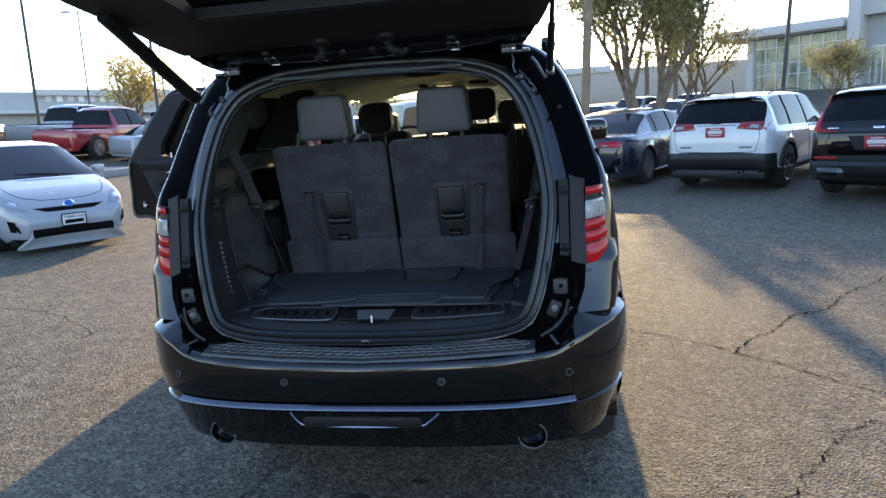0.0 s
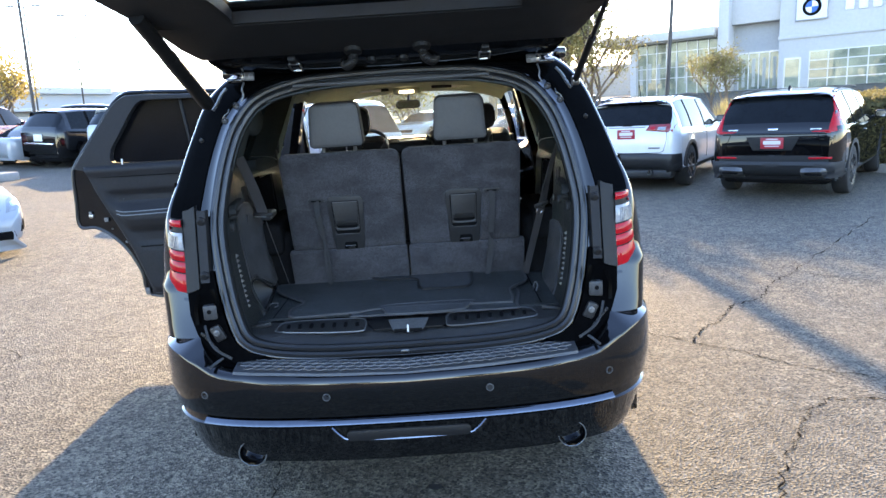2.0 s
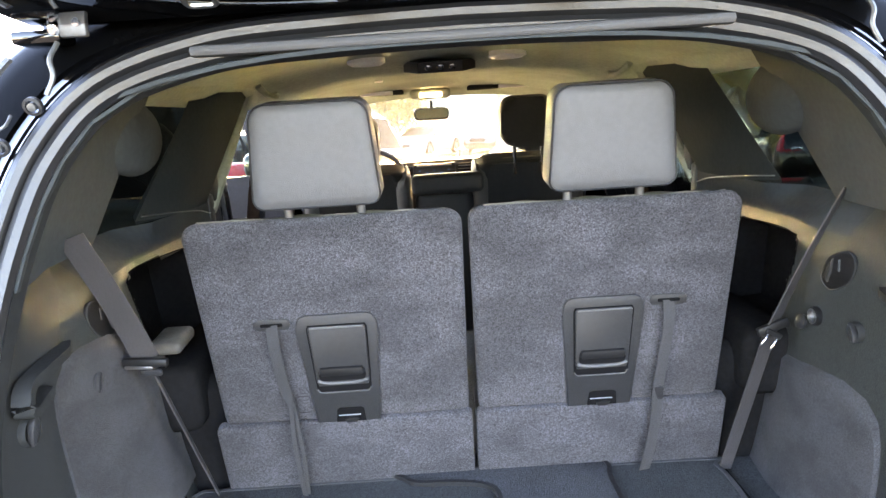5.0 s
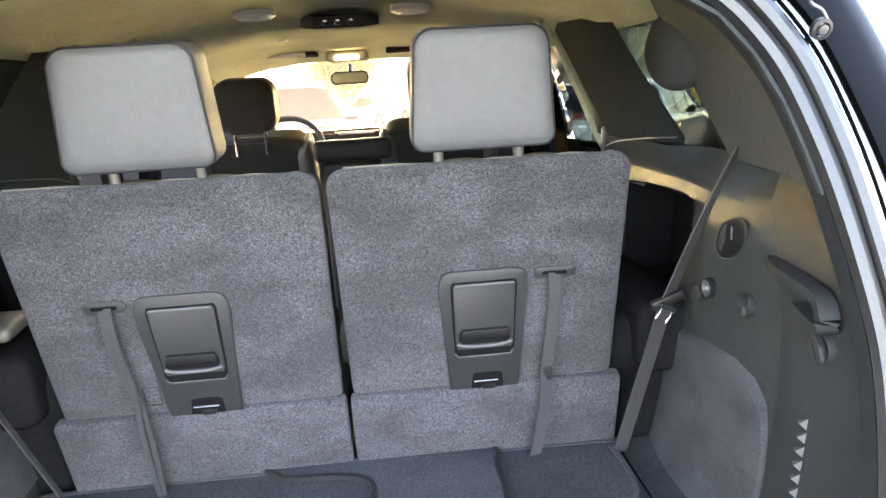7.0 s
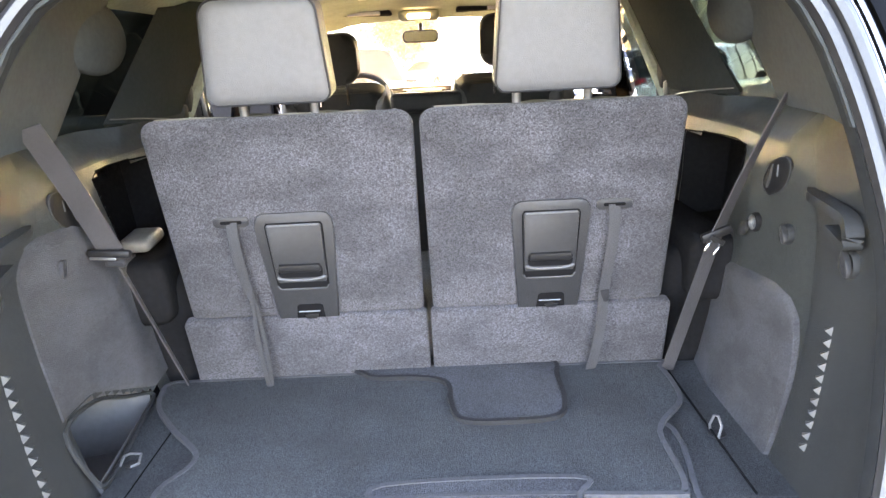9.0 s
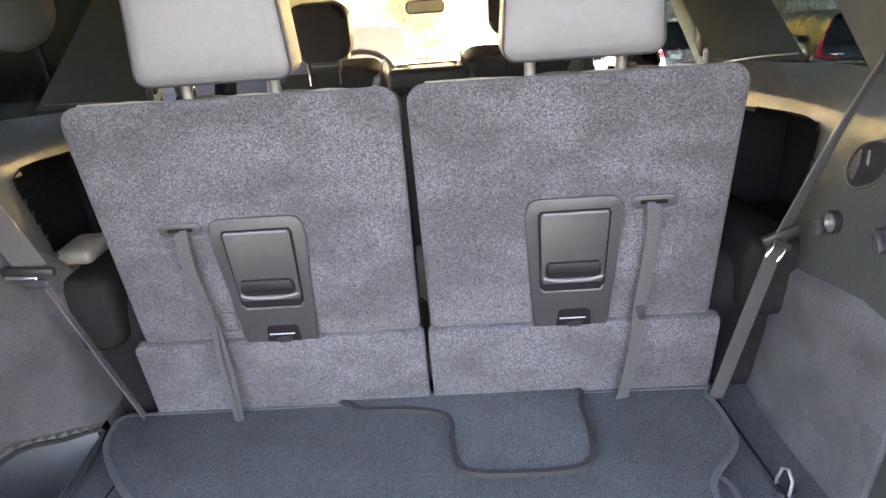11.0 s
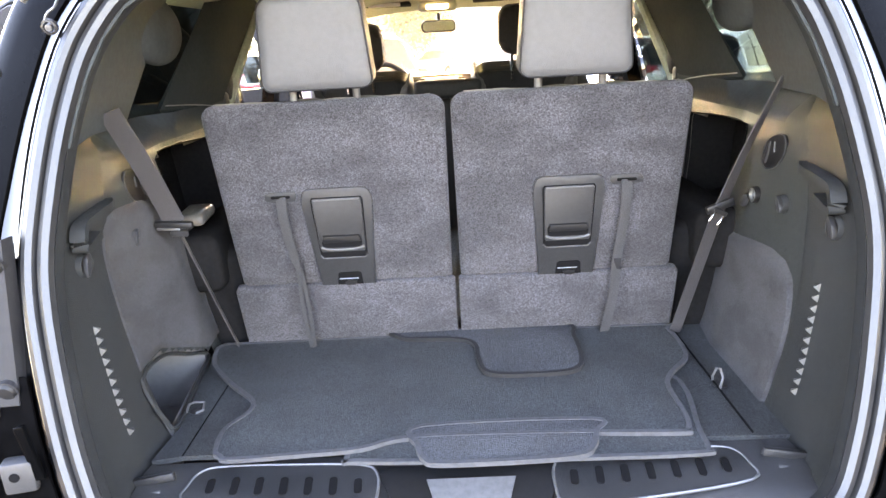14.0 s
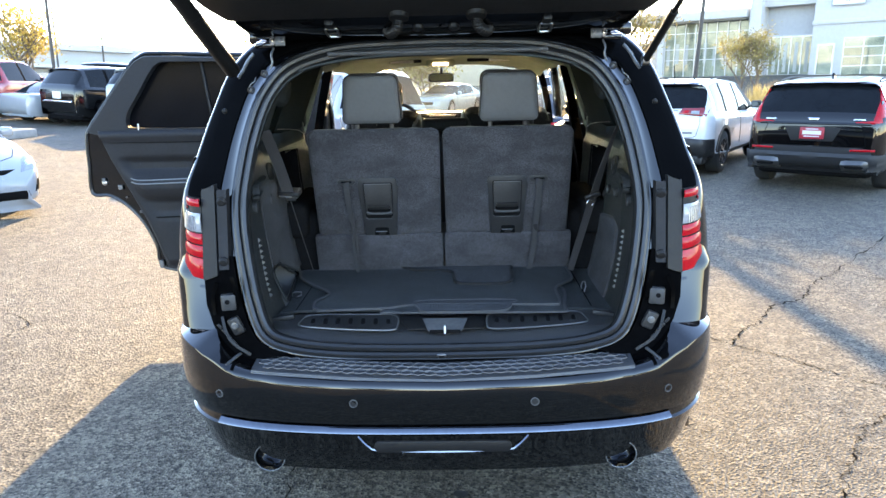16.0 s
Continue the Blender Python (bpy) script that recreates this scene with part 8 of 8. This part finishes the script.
bpart("upper_band", (9.5, .1, 7.6), (3.6, 1.0, 3.4), STUCCO, .02)
part("recess_glass", box((9.55, .42, 2.6), (2.9, .04, 2.5)), SHOP_GLASS, show, "tall shop window")
for k in range(5):
    bpart("mullion", (8.15 + .7 * k, .38, 2.6), (.06, .08, 2.5), ALU)
for k in range(4):
    bpart("reflected_blind", (8.5 + .7 * k, .395, 2.5), (.22, .02, 2.0), ROOM)
bpart("window_head", (9.55, .38, 3.88), (3.0, .10, .08), ALU)
bpart("block_wall", (15.6, 1.8, 5.2), (9.0, 5.0, 8.2), STUCCO, .03, "white stucco wall")
bpart("wall_band", (15.6, -.74, 4.62), (9.1, .14, .26), STUCCO, .02)
dr = bpart("shop_door", (12.0, -.70, 2.25), (1.05, .06, 2.05), ALU)
bpart("door_glass", (12.0, -.74, 2.25), (.86, .04, 1.85), SHOP_GLASS, 0, "", dr)
gd = bpart("glazed_door", (15.3, -.70, 2.42), (4.6, .06, 2.4), ALU, 0, "glazed roller door with white bars")
for i in range(4):
    for j in range(4):
        part("pane", box((13.6 + 1.13 * i, -.745, 1.53 + .59 * j), (1.05, .03, .52)), SHOP_GLASS, gd)
sg = bpart("wall_sign", (13.05, -.78, 6.35), (1.9, .12, 1.45), PLATE_WHITE, .02, "white sign with a round emblem")
part("sign_frame", add_sweep(bmesh.new(), [Vector((13.05 + a, -.86, 6.35 + b)) for a, b in rounded(1.9, 1.45, .03, 2)], circle(.04, 6), True), STUCCO_GREY, sg)
part("round_emblem", lathe([(.56, 0), (.56, .03), (.40, .035)], 32, Matrix.Translation((13.05, -.84, 6.42)) @ Matrix.Rotation(radians(90), 4, 'X')), INK, sg)
for k in range(4):
    a0 = 90 * k
    part("emblem_quarter", prism([(0, 0)] + [(.38 * math.cos(radians(a0 + 15 * q)), .38 * math.sin(radians(a0 + 15 * q))) for q in range(7)], .012, frame_m((13.05, -.876, 6.42), (1, 0, 0), (0, 0, 1))), BLUE_DISC if k % 2 else PLATE_WHITE, sg)
for k in range(4):
    bpart("sign_lettering", (15.2 + .75 * k, -.76, 6.3), (.5, .10, .75), PLATE_WHITE, .05)

# ---- far store on the left, wall on the right ----
store = thing("far_store", "long pale store building beyond the car park", "building", at=Matrix.Translation((-70, 96, 0)) @ Matrix.Rotation(radians(38), 4, 'Z') @ Matrix.Rotation(.05, 4, 'Y'))
part("wall", box((0, 6, 4.7), (70, 12, 7.2), .05), STUCCO_GREY, store)
part("parapet", box((6, 4, 8.2), (30, 10, 1.0), .05), STUCCO, store)
part("canopy", box((0, -1, 5.2), (72, 3, .5), .05), STUCCO, store)
for k in range(9):
    part("sign_lettering", box((-7 + 1.5 * k, -.15, 7.3), (.8, .1, 1.0)), PLATE_WHITE if k % 2 else BARS, store)
fw = thing("far_building", "long low tan building on the horizon", "building", at=Matrix.Translation((8, 84, 0)))
part("wall", box((2, 4, 3.0), (46, 8, 4.4), .05), TAN_WALL, fw)
part("parapet", box((-6, 3.8, 5.3), (14, 8.2, .8), .05), STUCCO, fw)
tagged(finish("boundary_wall", box((-40, 62, 1.9), (90, .3, 2.2), .03), TAN_WALL), "long tan block boundary wall", "wall", kind="structure")

# ---- planting island with kerb, hedge and dry grasses ----
isl = [(8.3, 9.6), (10.5, 8.2), (16.0, 15.5), (12.0, 21.0), (9.4, 19.0), (7.4, 14.6)]
ip = [(v.x, v.y) for v in smooth_path([(a, b, 0) for a, b in isl], 5, True)]
island = tagged(finish("planting_island", prism(ip, .12, Matrix.Translation((0, 0, .0)), .0), GRAVEL), "raised gravel planting island", "planting bed", kind="structure")
kb = tagged(finish("kerb", add_sweep(bmesh.new(), [(a, b, .075) for a, b in ip], [(-.07, -.09), (.07, -.09), (.07, .075), (-.07, .075)], True, (0, 0, 1)), CONCRETE), "pale concrete kerb round the planting island", "kerb", kind="structure")
rng = random.Random(9)
hedge = thing("hedge", "clipped olive-brown hedge on the planting island", "hedge", at=Matrix.Translation((10.2, 12.3, .1)) @ Matrix.Rotation(radians(-38), 4, 'Z'))
V, F = [], []
for _ in range(26000):
    u, w = rng.uniform(-1.0, 1.0), rng.uniform(-3.2, 3.2)
    h = rng.choice([rng.uniform(.0, 1.25), 1.2 + rng.gauss(0, .04)])
    if h < 1.15 and rng.random() < .8:
        u = rng.choice((-1, 1)) * (1.0 + rng.gauss(0, .05))
    elif h < 1.15:
        w = rng.choice((-1, 1)) * (3.2 + rng.gauss(0, .05))
    p = Vector((u * .8, w, h))
    a = Vector((rng.uniform(-1, 1), rng.uniform(-1, 1), rng.uniform(-1, 1))).normalized() * .05
    b = a.orthogonal().normalized() * .024
    i = len(V)
    V += [p - a, p + b, p + a, p - b]
    F.append((i, i + 1, i + 2, i + 3))
me = bpy.data.meshes.new("hedge_leaves")
me.from_pydata(V, [], F)
me.materials.append(LEAF_CLIPPED)
hl_ = new("hedge_leaves", me)
hl_.parent = hedge
part("hedge_core", box((0, 0, .6), (1.5, 6.3, 1.12), .1, 3), HEDGE_CORE, hedge)
for gx, gy, gs in ((8.3, 16.6, 1.0), (8.9, 17.4, .9), (7.9, 15.6, .85), (9.6, 18.3, 1.0), (8.7, 12.0, .7), (10.6, 19.2, .9)):
    g = thing("ornamental_grass", "clump of dry yellow ornamental grass", "plant", "grass clumps", at=Matrix.Translation((gx, gy, .1)))
    V, F = [], []
    for _ in range(420):
        a, r = rng.uniform(0, 6.283), rng.uniform(0, .22)
        h = gs * rng.uniform(.7, 1.35)
        o = Vector((r * math.cos(a), r * math.sin(a), 0))
        tip = o * (1 + 2.2 * rng.random()) + Vector((0, 0, h))
        s = Vector((-math.sin(a), math.cos(a), 0)) * .012
        i = len(V)
        V += [o - s, o + s, lerp(o, tip, .6) + s * .8, tip, lerp(o, tip, .6) - s * .8]
        F.append((i, i + 1, i + 2, i + 3, i + 4))
    me = bpy.data.meshes.new("blades")
    me.from_pydata(V, [], F)
    me.materials.append(GRASSES)
    bl = new("blades", me)
    bl.parent = g
# island edge on the left
kl = thing("concrete_block", "low pale concrete kerb block", "kerb", at=Matrix.Translation((-12.9, 15.8, gz(-12.9, 15.8))) @ Matrix.Rotation(radians(-28), 4, 'Z'))
part("block", box((0, 0, .09), (3.6, 1.0, .24), .05, 2), CONCRETE, kl)


# ---------- loose mats on the cargo floor ----------
def floor_mat(name, label, poly, z, material, tilt=0.0, thick=.007, bind=BINDING):
    p = [(v.x, v.y) for v in smooth_path([(a, b, 0) for a, b in poly], 5, True)]
    t = thing(name, label, "floor mat", "floor mats")
    part("carpet", prism(p, thick, Matrix.Translation((0, 0, z)), .002), material, t)
    part("edge_binding", add_sweep(bmesh.new(), [(a, b, z + thick * .6) for a, b in p], [(-.005, -thick * .55), (.005, -thick * .55), (.005, thick * .62), (-.005, thick * .62)], True, (0, 0, 1)), bind, t, "grey stitched edge")
    return t


floor_mat("floor_mat", "black carpet floor mat lying under the others", [(-.215, .205), (-.19, .178), (.10, .165), (.41, .160), (.436, .175), (.440, .225), (.45, .45), (.20, .50), (-.20, .48)], .939, CARPET, 0, .006)
floor_mat("floor_mat", "folded grey carpet mat at the load edge", [(-.085, .205), (-.072, .165), (-.045, .150), (.10, .150), (.205, .158), (.235, .185), (.247, .225), (.247, .27), (-.08, .27)], .9455, MAT_GREY, 0, .008)
floor_mat("floor_mat", "large black carpet mat with notched corners", [(-.455, .200), (-.43, .188), (-.30, .196), (-.195, .205), (-.10, .235), (.15, .232), (.395, .216), (.418, .225), (.428, .27), (.43, .38), (.452, .435), (.508, .505), (.520, .58), (.515, .66), (.50, .685), (0, .688), (-.52, .688), (-.610, .682), (-.612, .63), (-.588, .565), (-.52, .475), (-.452, .40), (-.445, .35), (-.475, .29), (-.470, .22)], .946, CARPET)
floor_mat("floor_mat", "small grey carpet mat against the seats", [(-.165, .70), (-.158, .676), (-.13, .654), (-.05, .648), (.01, .632), (.036, .60), (.040, .53), (.052, .470), (.085, .450), (.15, .446), (.225, .449), (.262, .470), (.276, .53), (.276, .62), (.266, .70), (.05, .702)], .9535, MAT_GREY, 0, .008, DARK_BINDING)
